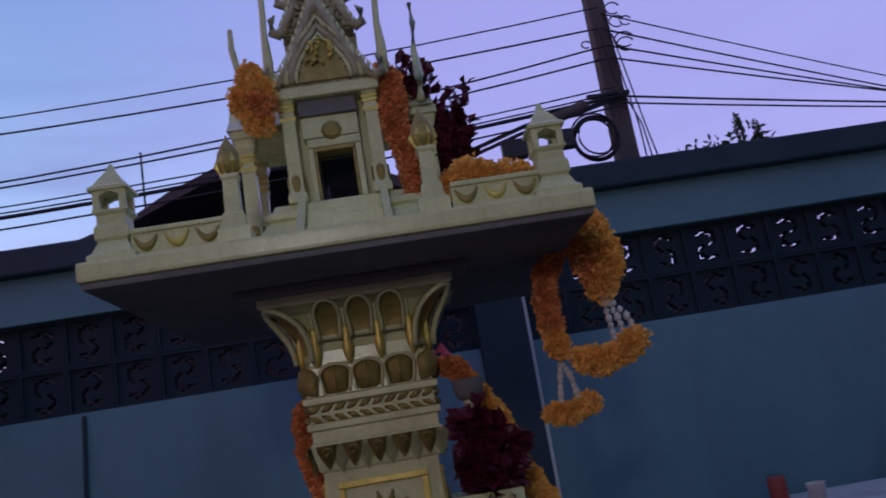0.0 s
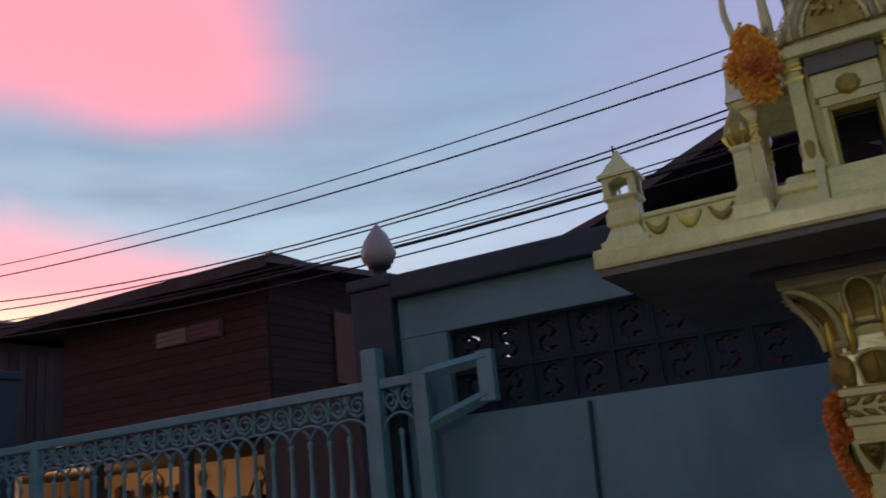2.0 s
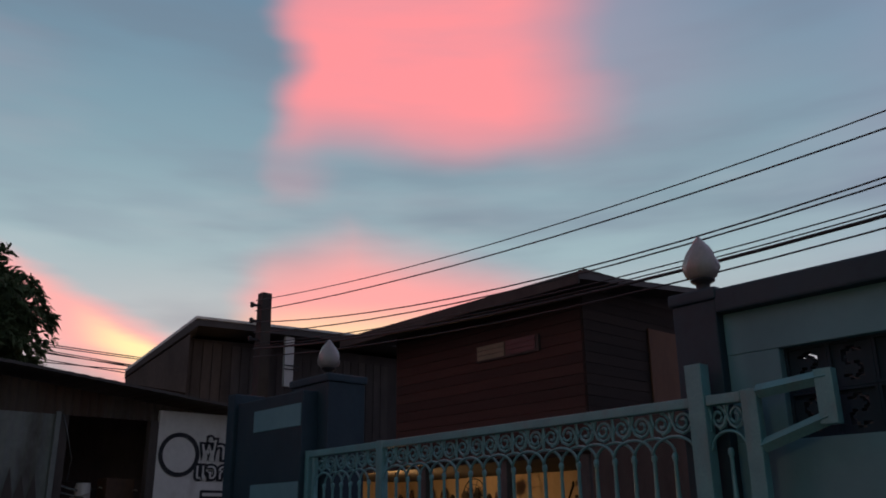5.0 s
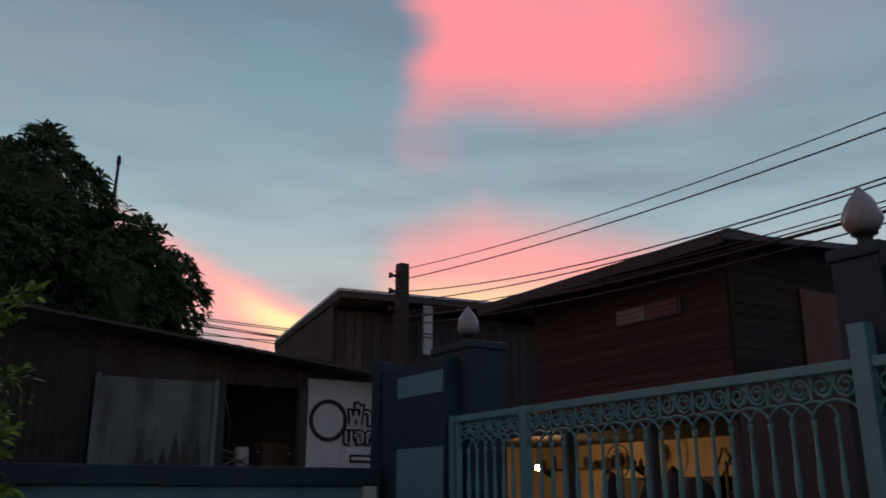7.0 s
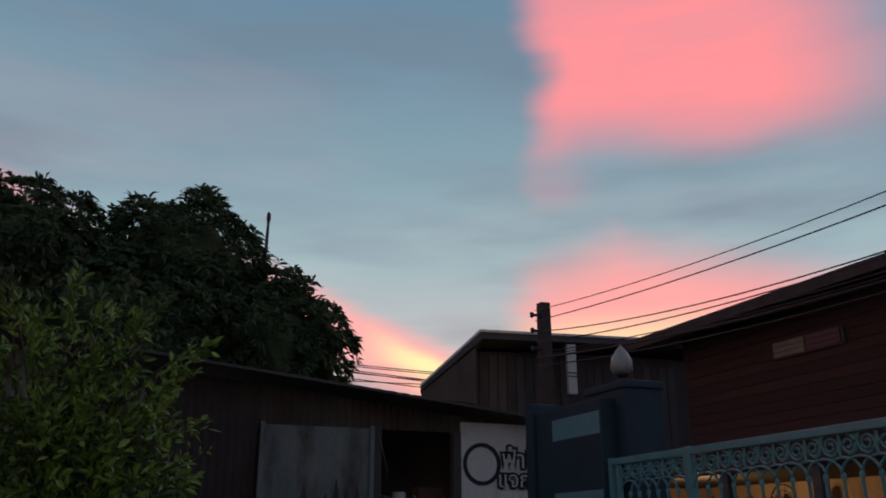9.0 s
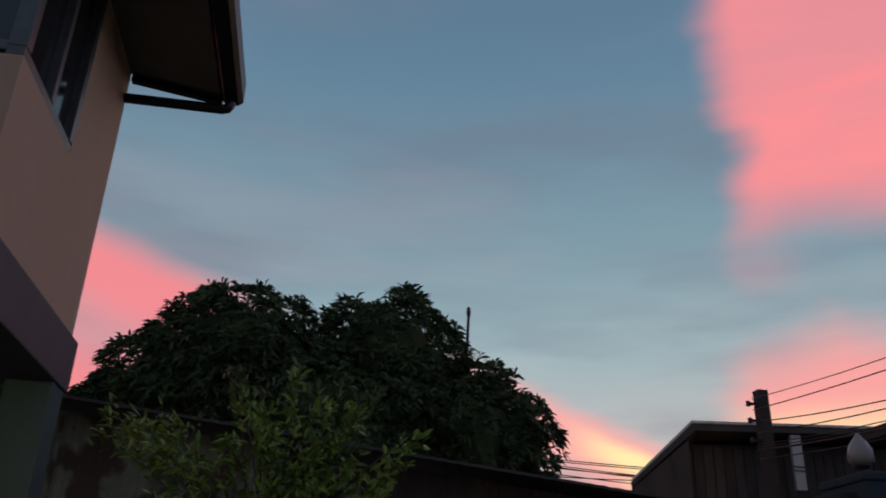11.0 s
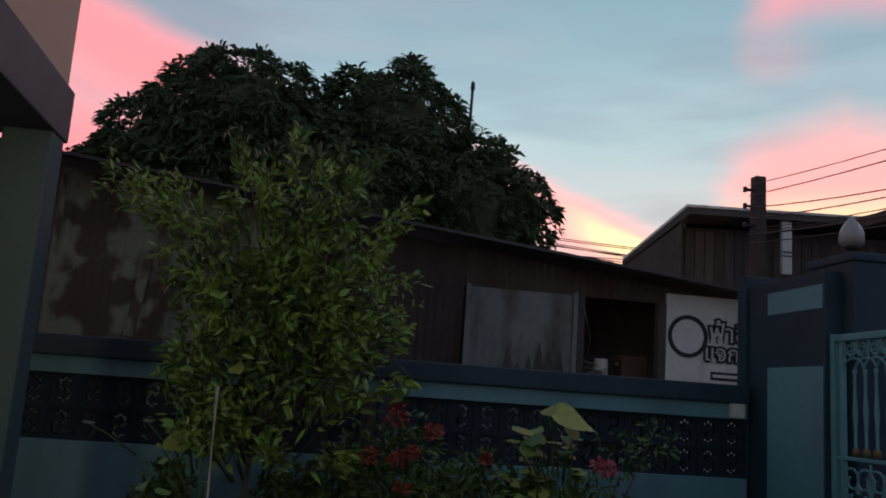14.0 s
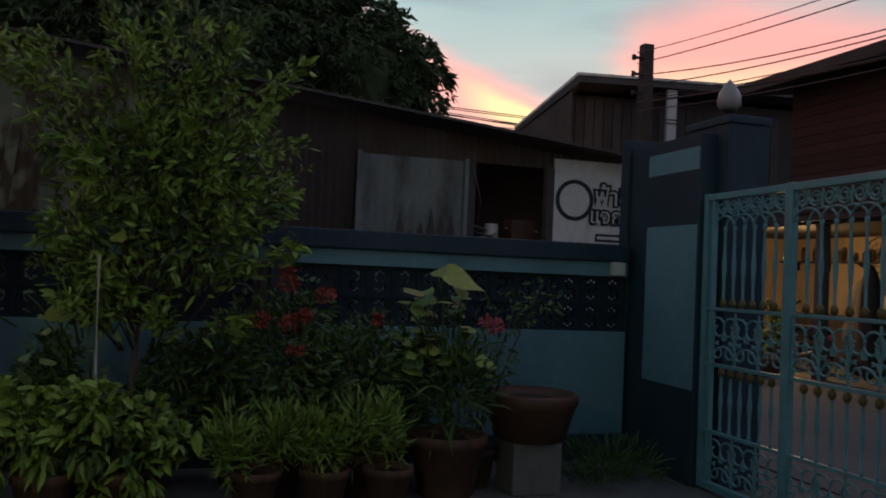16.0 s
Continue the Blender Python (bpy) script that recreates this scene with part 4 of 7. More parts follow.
for z in (0.3, 0.9, 1.5, 1.95):
    part("shelf", box(-0.82, 0.82, -0.24, 0.24, z, z + 0.03, bevel=0.004), BLACK, rack)
for i, (x, z, w, h) in enumerate(((-0.5, 0.33, 0.4, 0.35), (0.2, 0.33, 0.5, 0.3), (-0.4, 0.93, 0.5, 0.4), (0.35, 0.93, 0.35, 0.28), (-0.1, 1.53, 0.6, 0.3))):
    bx = thing("carton", (-9.6 + x, 12.1, z), "worn brown cardboard carton on the steel rack", "box", "cartons on the rack")
    part("body", box(-w / 2, w / 2, -0.18, 0.18, 0, h, bevel=0.006), TERRACOTTA, bx)
    part("tape", box(-0.03, 0.03, -0.182, 0.182, h, h + 0.003), STAKE, bx)

fan = thing("standing_fan", (-12.55, 11.6, 0), "dark standing fan with round guard by the ochre wall", "fan")
part("foot", lathe([(0.22, 0), (0.22, 0.03), (0.04, 0.05)], 16), BLACK, fan, "", True)
part("pole", tube([(0, 0, 0.05), (0, 0, 1.95)], 0.02, 8), BLACK, fan)
b = bmesh.new()
for rr in (0.30, 0.2, 0.1):
    tube([(rr * math.cos(a), -0.08, 2.05 + rr * math.sin(a)) for a in [2 * math.pi * k / 28 for k in range(29)]], 0.012 if rr > 0.25 else 0.006, 5, b)
for k in range(10):
    a = math.pi * k / 5
    tube([(0, -0.1, 2.05), (0.30 * math.cos(a), -0.08, 2.05 + 0.30 * math.sin(a))], 0.005, 4, b)
part("guard", b, BLACK, fan)
part("motor", lathe([(0.05, -0.06), (0.08, 0), (0.05, 0.1)], 12, at=(0, 0, 2.05)), BLACK, fan)
cab = thing("wall_cabinet", (-11.9, 12.28, 1.35), "dark wooden cabinet hung on the ochre wall", "cabinet")
part("body", box(-1.2, 1.2, -0.2, 0.22, 0, 0.42, bevel=0.008), DARKWOOD, cab)
for x in (-0.8, 0.0, 0.8):
    dr = part("door", box(x - 0.38, x + 0.38, -0.225, -0.2, 0.02, 0.40, bevel=0.006), DARKWOOD, cab)
    part("knob", lathe([(0.012, 0), (0.016, 0.015), (0.004, 0.022)], 8, at=(x + 0.3, -0.235, 0.2)), FRAME, dr)
for x0, x1, z1 in ((-11.0, -10.6, 2.3), (-10.75, -10.95, 2.2), (-10.2, -10.35, 1.9)):
    pl = thing("leaning_pole", (x0, 11.0, 0), "thin dark pole leaning against the ochre wall", "pole", "leaning poles")
    part("shaft", tube([(0, 0, 0), (x1 - x0, 1.45, z1)], 0.02, 6), BLACK, pl)
    part("tip", lathe([(0.024, 0), (0.026, 0.05), (0.01, 0.08)], 6, at=(x1 - x0, 1.45, z1 - 0.02)), BLACK, pl)
counter = thing("low_counter", (-14.6, 12.24, 0), "dark wooden low counter along the ochre wall", "counter")
part("top", box(-1.4, 1.4, -0.26, 0.24, 0.90, 0.94, bevel=0.006), DARKWOOD, counter)
part("body", box(-1.36, 1.36, -0.20, 0.24, 0.06, 0.90), DARKWOOD, counter)
for k in range(5):
    d = part("door", box(-1.32 + 0.53 * k, -0.82 + 0.53 * k, -0.222, -0.2005, 0.12, 0.86, bevel=0.006), DARKWOOD, counter)
    part("handle", box(-0.90 + 0.53 * k, -0.88 + 0.53 * k, -0.245, -0.222, 0.55, 0.68, bevel=0.003), FRAME, d)
plank = thing("wall_shelf", (-14.3, 12.33, 1.94), "dark plank shelf on brackets against the ochre wall", "shelf")
part("plank", box(-1.6, 1.6, -0.17, 0.168, 0, 0.035, bevel=0.004), DARKWOOD, plank)
for x in (-1.4, -0.5, 0.5, 1.4):
    part("bracket", prism([(0.166, 0.0), (-0.13, 0.0), (0.166, -0.16)], "x", x - 0.012, x + 0.012), BLACK, plank)
jrng = random.Random(9)
for k in range(9):
    h, r = jrng.uniform(0.12, 0.30), jrng.uniform(0.04, 0.085)
    j = thing("jar", (-15.7 + 0.34 * k + jrng.uniform(-0.05, 0.05), 12.30, 1.975), "dusty dark jar on the plank shelf", "jar", "jars on the wall shelf")
    part("body", lathe([(r * 0.8, 0), (r, h * 0.1), (r, h * 0.7), (r * 0.6, h * 0.85)], 12), (DARKWOOD, TERRACOTTA, BLACK)[k % 3], j, "", True)
    part("lid", lathe([(r * 0.62, h * 0.85), (r * 0.64, h * 0.97), (r * 0.5, h)], 12), (FRAME, BLACK)[k % 2], j)

# motorcycle parked under the timber house
bike = thing("motorcycle", (-13.15, 10.35, 0), "dark small motorcycle with a red tail lamp and chrome trim", "motorcycle")
for x in (-0.62, 0.62):
    wheel = part("wheel", lathe([(0.05, -0.04), (0.07, 0.0), (0.05, 0.04)], 12), FRAME, bike)
    wheel.matrix_basis = pose(x, 0, 0.29, 90, 0, 0)
    part("tyre", tube([(0.25 * math.cos(a), 0.25 * math.sin(a), 0) for a in [2 * math.pi * k / 24 for k in range(25)]], 0.042, 8), BLACK, wheel, "black rubber tyre", True)
    for k in range(6):
        a = math.pi * k / 3
        part("spoke", tube([(0.05 * math.cos(a), 0.05 * math.sin(a), 0), (0.22 * math.cos(a), 0.22 * math.sin(a), 0)], 0.010, 5), FRAME, wheel)
part("body", prism([(-0.45, 0.42), (-0.30, 0.78), (-0.12, 0.62), (0.15, 0.58), (0.75, 0.66), (0.78, 0.74), (0.10, 0.70), (-0.30, 0.92), (-0.42, 0.90), (-0.58, 0.50)], "y", -0.10, 0.10), BLACK, bike, "dark enamelled bodywork")
part("engine", box(-0.22, 0.22, -0.12, 0.12, 0.24, 0.50, bevel=0.03), FRAME, bike, "grey alloy engine block")
part("seat", box(-0.05, 0.66, -0.12, 0.12, 0.715, 0.80, bevel=0.03), CABLE, bike, "black padded seat")
part("fork", tube([(-0.62, 0.06, 0.30), (-0.38, 0.06, 0.95)], 0.02, 6), FRAME, bike)
part("fork", tube([(-0.62, -0.06, 0.30), (-0.38, -0.06, 0.95)], 0.02, 6), FRAME, bike)
part("handlebar", tube([(-0.22, -0.34, 0.98), (-0.34, -0.20, 1.02), (-0.38, 0, 0.96), (-0.34, 0.20, 1.02), (-0.22, 0.34, 0.98)], 0.014, 6), FRAME, bike, "chrome handlebar", True)
for y in (-0.28, 0.28):
    part("mirror_stem", tube([(-0.30, y, 1.0), (-0.30, y * 1.1, 1.16)], 0.007, 5), BLACK, bike)
    part("mirror", lathe([(0.045, 0), (0.055, 0.01), (0.03, 0.025)], 12), BLACK, bike, "", True).matrix_basis = pose(-0.30, y * 1.1, 1.18, 0, -80, 0)
part("headlamp", lathe([(0.03, -0.05), (0.075, 0.0), (0.08, 0.03), (0.06, 0.045)], 14), GLASS_WHITE, bike, "clear round headlamp", True).matrix_basis = pose(-0.46, 0, 0.88, 0, -90, 0)
part("exhaust", tube([(-0.05, -0.14, 0.26), (0.25, -0.17, 0.27), (0.80, -0.17, 0.40)], [0.022, 0.035, 0.042], 10), FRAME, bike, "chrome exhaust", True)
part("mudguard", tube([(0.40, 0, 0.58), (0.62, 0, 0.62), (0.84, 0, 0.52), (0.92, 0, 0.38)], 0.05, 8), BLACK, bike, "", True)
part("tail_lamp", box(0.79, 0.83, -0.06, 0.06, 0.60, 0.67, bevel=0.012), RIBBON, bike, "red tail lamp")
part("side_stand", tube([(0.0, -0.08, 0.28), (0.05, -0.26, 0.0)], 0.012, 6), FRAME, bike)

crng = np.random.default_rng(4)
for x, y, h, w in ((-12.35, 11.0, 1.62, 0.26), (-11.75, 10.6, 1.86, 0.20), (-11.2, 11.0, 1.70, 0.34), (-10.55, 10.8, 1.92, 0.24), (-9.9, 10.6, 1.74, 0.36), (-9.1, 10.8, 1.95, 0.30)):
    cb = thing("covered_bundle", (x, y, 0), "dark cloth-covered bundle standing under the timber house", "bundle", "bundles under the house")
    b = bmesh.new()
    bmesh.ops.create_icosphere(b, subdivisions=3, radius=1.0)
    for v in b.verts:
        k = 1 + 0.30 * noise.noise(v.co * 2.2 + Vector((x * 3, 0, 0)))
        v.co = Vector((v.co.x * w * k, v.co.y * w * k, max(0.0, h / 2 + v.co.z * h / 2 * (0.85 + 0.15 * k))))
    part("cover", b, DARKWOOD, cb, "", True)
    part("tie", tube([(w * 0.98 * math.cos(a), w * 0.98 * math.sin(a), h * 0.55) for a in [math.pi * 2 * i / 12 for i in range(13)]], 0.012, 5), CABLE, cb)
for x, y, h in ((-14.2, 9.0, 1.1), (-13.6, 9.1, 0.95), (-13.0, 9.0, 0.85), (-12.2, 9.1, 0.8)):
    pp = thing("street_plant", (x, y, 0), "bushy potted plant by the street lit by the bulb", "plant", "street plants")
    part("pot", lathe([(0.14, 0), (0.20, 0.28), (0.21, 0.30), (0.17, 0.29)], 14), TERRACOTTA, pp, "", True)
    n = 260
    u = crng.normal(size=(n, 3))
    part("leaves", leaf_mesh("leaves", u / np.linalg.norm(u, axis=1, keepdims=True) * crng.uniform(0.3, 1, (n, 1)) * np.array([0.26, 0.26, 0.35]) + np.array([0, 0, h]), u + np.array([0, 0, 0.5]), crng.uniform(0.06, 0.11, n), crng.uniform(0.03, 0.05, n), LEAF, crng), LEAF, pp)
    part("stems", tube([(0, 0, 0.28), (0.03, 0, h)], [0.015, 0.006], 6), BARK, pp)

# second street house: low roof seen over the wall
house3 = thing("low_house", (-1.5, 9.0, 0), "low house with dark flared roof behind the boundary wall", "house", "houses across the street")
part("wall", box(-1.9, 1.6, 0.5, 5.0, 0, 4.0), WOOD, house3)
part("lean_to", box(-3.1, -1.9, 0.6, 4.0, 0, 3.75), DARKWOOD, house3)
part("yard_fence", box(-6.6, -3.1, 0.5, 0.6, 0, 2.95), DARKWOOD, house3)
part("low_annexe", box(1.6, 9.0, 0.4, 5.0, 0, 2.95), DARKWOOD, house3)
q = [(-2.6, 3.95), (-2.0, 4.12), (-1.47, 4.27), (-1.08, 4.48), (0.05, 4.92), (0.95, 4.5), (1.9, 4.0), (1.9, 3.9), (0.05, 4.80), (-1.05, 4.38), (-2.0, 4.0), (-2.6, 3.85)]
part("roof", prism(q, "y", 0.0, 5.6), TIN, house3, "dark flared roof")

# ---------------------------------------------------------------- poles and wires along the street
def street_pole(at, top, r0, r1, label, mat=None):
    p = thing("utility_pole", at, label, "pole", "utility poles")
    part("shaft", lathe([(r0, 0), (r1, top)], square=True), mat, p)
    for k, z in enumerate((top - 0.25, top - 0.55, top - 0.9)):
        part("bracket", box(-0.03, 0.03, -r1 - 0.13, -r1 + 0.02, z - 0.02, z + 0.02, bevel=0.004), BLACK, p)
        part("insulator", lathe([(0.025, -0.05), (0.045, -0.03), (0.03, 0), (0.045, 0.03), (0.025, 0.05)], 10, at=(0, -r1 - 0.16, z)), BLACK, p, "", True)
    return p


street_pole((-14.45, 8.0, 0), 5.72, 0.125, 0.095, "short dark square pole with insulators beside the house", OLDPOLE)
near_pole = street_pole((2.0, 8.0, 0), 8.4, 0.125, 0.062, "tall square concrete pole hung with cable coils", CONCRETE)
prn = random.Random(17)
turns_ = []
for i in range(7 * 22 + 1):                             # one slack winding, no two turns alike
    a, k = 2 * math.pi * i / 22, i / 22
    r = 0.20 + 0.022 * math.sin(k * 2.3) + 0.008 * math.sin(k * 5.1)
    turns_.append((-0.31 + 0.014 * math.sin(k * 1.7) + r * math.cos(a), -0.16 - 0.009 * k, 4.01 + 0.014 * math.cos(k * 2.9) + r * math.sin(a)))
coil = tube(turns_, 0.010, 5)
part("cable_coil", coil, CABLE, near_pole, "black coil of spare cable", True)
part("splice_case", tube([(-0.72, -0.16, 4.255), (-0.68, -0.16, 4.26), (-0.36, -0.16, 4.35), (-0.31, -0.16, 4.36)], [0.03, 0.055, 0.055, 0.03], 10), CONCRETE, near_pole, "grey cable splice case")
part("cross_bracket", box(-0.30, 0.12, -0.15, -0.10, 4.42, 4.46, bevel=0.006), BLACK, near_pole)
for dx, z in ((-1.09, 4.01), (-0.64, 4.04)):
    part("terminal_box", box(dx - 0.12, dx + 0.12, -0.24, -0.12, z - 0.09, z + 0.09, bevel=0.015), BLACK, near_pole)
for k in range(6):                                      # loops at the insulators
    r, cx, cz = prn.uniform(0.03, 0.09), prn.choice((-0.20, -0.14, 0.14, 0.18, 0.24)), 4.85 + prn.uniform(0, 0.5)
    part("loose_cable", tube([(cx + r * 1.2 * math.cos(a), -0.12 - 0.01 * k, cz + r * math.sin(a)) for a in [0.4 + 4.9 * i / 14 for i in range(15)]], 0.008, 5), CABLE, near_pole, "loose cable loop", True)
for k in range(3):                                      # drops that run down the shaft and off to the side
    x0 = prn.uniform(-0.08, 0.12)
    part("loose_cable", tube([(x0, -0.13, 5.3 - 0.12 * k), (x0 + 0.05, -0.15, 4.6), (0.14 + 0.03 * k, -0.14, 4.1), (0.16 + 0.09 * k, -0.13, 3.2)], 0.008, 5), CABLE, near_pole, "cable drop", True)
for k in range(6):                                      # slack bundle between the pole and the boxes
    z0 = prn.uniform(-0.06, 0.06)
    part("loose_cable", tube([(-0.05, -0.15, 4.42 + z0), (-0.45, -0.17, 4.33 + z0 + prn.uniform(-0.04, 0.03)), (-0.95, -0.17, 4.22 + z0), (-1.5, -0.15, 4.06 + z0)], 0.011, 5), CABLE, near_pole, "slack cable bundle", True)

def wire(p, q, sag, r, name="overhead_wire", n=18):
    pts = []
    for i in range(n + 1):
        f = i / n
        v = Vector(p).lerp(Vector(q), f)
        v.z -= sag * 4 * f * (1 - f)
        pts.append(tuple(v))
    solid(name, tube(pts, r, 5), CABLE, "black overhead wire sagging between street poles", "wire", "overhead wires", smooth=True)


for zl, zr, sag, r in ((5.56, 5.34, 0.43, 0.008), (5.36, 5.12, 0.37, 0.010), (5.15, 4.93, 0.66, 0.010), (4.95, 4.80, 0.55, 0.010),
                       (4.75, 4.50, 0.46, 0.008), (4.70, 4.44, 0.46, 0.008), (4.65, 4.40, 0.46, 0.020), (4.50, 4.30, 0.45, 0.010)):
    wire((-14.45, 7.82, zl), (2.0, 7.84, zr), sag, r)
for zr, k, fall, r in ((5.27, 0.50, 0.9, 0.008), (5.10, 0.50, 0.8, 0.010), (4.93, 0.46, 0.6, 0.010), (4.80, 0.42, 0.4, 0.010), (4.40, 0.30, 0.0, 0.012), (4.33, 0.29, 0.0, 0.010)):
    wire((2.0, 7.84, zr), (22.0, 7.84 + 20.0 * k, zr - fall), 0.25, r)
for za, zb in ((5.81, 5.66), (5.74, 5.31), (5.55, 5.16), (5.86, 5.71), (5.34, 5.50), (5.65, 5.45), (5.77, 5.38)):
    wire((-22.0, 4.4, za), (-22.0, 12.0, zb), 0.06, 0.013)
part("roof_rod", tube([(-1.35, 0.1, 4.20), (-1.35, 0.1, 5.0)], 0.012, 6), BLACK, house3, "thin upright rod on the roof")

# ---------------------------------------------------------------- own house: peach upper floor over an open carport
own = thing("own_house", (-5.0, -1.058, 0), "two-storey house, peach upper wall over an open carport", "house", kind="structure")


def oh(name, x0, x1, y0, y1, z0, z1, mat, bevel=0.0, label=""):
    return part(name, box(x0 + 5.0, x1 + 5.0, y0 + 1.08, y1 + 1.08, z0, z1, bevel=bevel), mat, own, label)


# upper wall with an opening for the window
oh("upper_wall", -5.0, -4.32, -1.30, -1.10, 2.82, 4.60, PEACH)
oh("upper_wall", -4.32, -3.57, -1.30, -1.10, 2.82, 3.51, PEACH)
oh("upper_wall", -4.32, -3.57, -1.30, -1.10, 4.41, 4.60, PEACH)
# the bay's other face, with the window carried round its corner, and the wall set back beyond it
oh("bay_side_wall", -3.77, -3.57, -3.0, -1.30, 2.82, 3.53, PEACH)
oh("bay_side_wall", -3.77, -3.57, -3.0, -1.30, 4.41, 4.60, PEACH)
oh("set_back_wall", -3.77, 7.0, -3.2, -3.0, 2.82, 4.60, PEACH)
oh("terrace_upstand", -3.57, 7.0, -1.345, -1.30, 2.70, 3.06, PLUM)
oh("gable_wall", -5.0, -4.8, -9.0, -1.30, 2.82, 4.60, PEACH)
oh("beam", -5.03, 7.0, -1.34, -1.07, 2.56, 2.82, PLUM, 0.008)
oh("west_beam", -5.03, -4.78, -9.0, -1.34, 2.58, 2.82, TEAL, 0.008)
oh("carport_ceiling", -4.79, 7.0, -9.0, -1.31, 3.06, 3.10, GREENCEIL)
oh("column", -5.0, -4.80, -1.30, -1.08, 0.0, 2.56, TEAL, 0.01, "teal painted square column")
oh("column", 0.8, 1.0, -1.30, -1.08, 0.0, 2.56, TEAL, 0.01, "teal painted square column")
oh("column", -5.0, -4.80, -6.0, -5.78, 0.0, 2.58, TEAL, 0.01, "teal painted square column")
oh("rear_wall", -4.2, 7.0, -9.0, -8.85, 0.0, 2.8, PEACH)
wf = part("window_frame", box(0.68, 1.43, -0.09, -0.02, 3.51, 3.555, bevel=0.004), FRAME, own, "grey aluminium window frame")
for nm, x0, x1, z0, z1 in (("frame_side", 0.68, 0.73, 3.555, 4.41), ("corner_post", 1.375, 1.43, 3.555, 4.41), ("frame_top", 0.73, 1.375, 4.37, 4.41), ("mullion", 1.02, 1.06, 3.555, 4.37)):
    part(nm, box(x0, x1, -0.09, -0.015, z0, z1, bevel=0.004), FRAME, wf)
part("pane", box(0.73, 1.02, -0.060, -0.054, 3.555, 4.37), TINTED, wf, "dark reflecting glass")
part("pane", box(1.06, 1.375, -0.060, -0.054, 3.555, 4.37), TINTED, wf, "dark reflecting glass")
part("curtain", box(0.80, 1.0, -0.14, -0.12, 3.55, 4.0), CURTAIN, wf, "pale curtain behind the glass")
ws = part("side_window_frame", box(1.36, 1.43, -1.92, -0.09, 3.53, 3.575, bevel=0.004), FRAME, own, "grey aluminium frame of the side window")
for y0, y1 in ((-1.92, -1.87), (-1.03, -0.99)):
    part("mullion", box(1.365, 1.425, y0, y1, 3.575, 4.37, bevel=0.004), FRAME, ws)
part("frame_top", box(1.36, 1.43, -1.92, -0.09, 4.37, 4.41, bevel=0.004), FRAME, ws)
part("pane", box(1.392, 1.398, -1.87, -1.03, 3.575, 4.37), TINTED, ws, "dark reflecting glass")
part("pane", box(1.392, 1.398, -0.99, -0.09, 3.575, 4.37), TINTED, ws, "dark reflecting glass")
# eave with gutter
b = prism([(-0.02, 4.46), (0.50, 4.37), (0.52, 4.46), (0.0, 4.60), (-5.0, 6.6), (-5.0, 6.45)], "x", -0.02, 1.9)
part("roof", b, TIN, own, "dark tiled roof edge")
part("soffit", prism([(-0.02, 4.450), (0.50, 4.362), (0.50, 4.368), (-0.02, 4.456)], "x", 0.03, 1.9), SOFFIT, own, "brown soffit board")
part("gutter", prism([(0.51, 4.49), (0.51, 4.36), (0.53, 4.335), (0.605, 4.335), (0.63, 4.36), (0.63, 4.49), (0.615, 4.49), (0.605, 4.37), (0.535, 4.37), (0.525, 4.49)], "x", -0.03, 1.9), GUTTER, own, "dark box gutter")
part("downpipe", tube([(0.02, 0.565, 4.36), (0.02, 0.565, 4.30), (0.02, 0.55, 4.275), (0.02, 0.525, 4.268), (0.02, 0.2, 4.268), (0.02, -0.04, 4.268)], 0.030, 10), GUTTER, own, "dark downpipe elbow", True)
part("edge_board", prism([(-0.02, 4.42), (0.51, 4.34), (0.51, 4.39), (-0.02, 4.47)], "x", -0.06, -0.021), GUTTER, own)

fit_ = thing("porch_tube", (-0.9, -1.40, 2.56), "white fluorescent tube fitting under the porch beam", "lamp")
part("housing", box(-0.62, 0.62, -0.03, 0.03, -0.02, 0.0, bevel=0.004), FRAME, fit_)
part("tube", tube([(-0.6, 0, -0.045), (0.6, 0, -0.045)], 0.014, 10), glowing("lit_tube", (1.0, 0.95, 0.72), 6.0), fit_)
for x in (-0.605, 0.605):
    part("tube_holder", box(x - 0.012, x + 0.012, -0.02, 0.02, -0.065, -0.02, bevel=0.002), FRAME, fit_)

# ---------------------------------------------------------------- potted plants along the side wall
prng = np.random.default_rng(8)


def pot(parent, r, h, mat, label, z=0.0):
    part("pot", lathe([(r * 0.62, z), (r * 0.68, z + h * 0.05), (r * 0.92, z + h * 0.80), (r, z + h * 0.82), (r * 1.02, z + h * 0.98), (r * 0.96, z + h), (r * 0.86, z + h * 0.95), (r * 0.80, z + h * 0.88)], 20), mat, parent, label, True)
    part("soil", lathe([(r * 0.80, z + h * 0.85), (r * 0.5, z + h * 0.90), (0.01, z + h * 0.91)], 14), SOIL, parent)


def crown(parent, blobs, count, ll, lw, mat, name="leaves", droop=0.2, up=0.3, surf=0.75):
    cs, ds = [], []
    for bx, by, bz, rx, ry, rz in blobs:
        n = int(count * rx * ry * rz / sum(q[3] * q[4] * q[5] for q in blobs)) + 10
        u = prng.normal(size=(n, 3))
        u /= np.linalg.norm(u, axis=1, keepdims=True)
        rad = np.where(prng.random(n) < surf, prng.uniform(0.78, 1.08, n), prng.uniform(0.2, 0.8, n))
        cs.append(u * rad[:, None] * np.array([rx, ry, rz]) + np.array([bx, by, bz]))
        ds.append(u + prng.normal(scale=0.6, size=(n, 3)) + np.array([0, 0, up]))
    cs, ds = np.concatenate(cs), np.concatenate(ds)
    k = len(cs)
    return part(name, leaf_mesh(name, cs, ds, prng.uniform(0.7, 1.25, k) * ll, prng.uniform(0.7, 1.2, k) * lw, mat, prng, 0.2, droop, True), mat, parent)


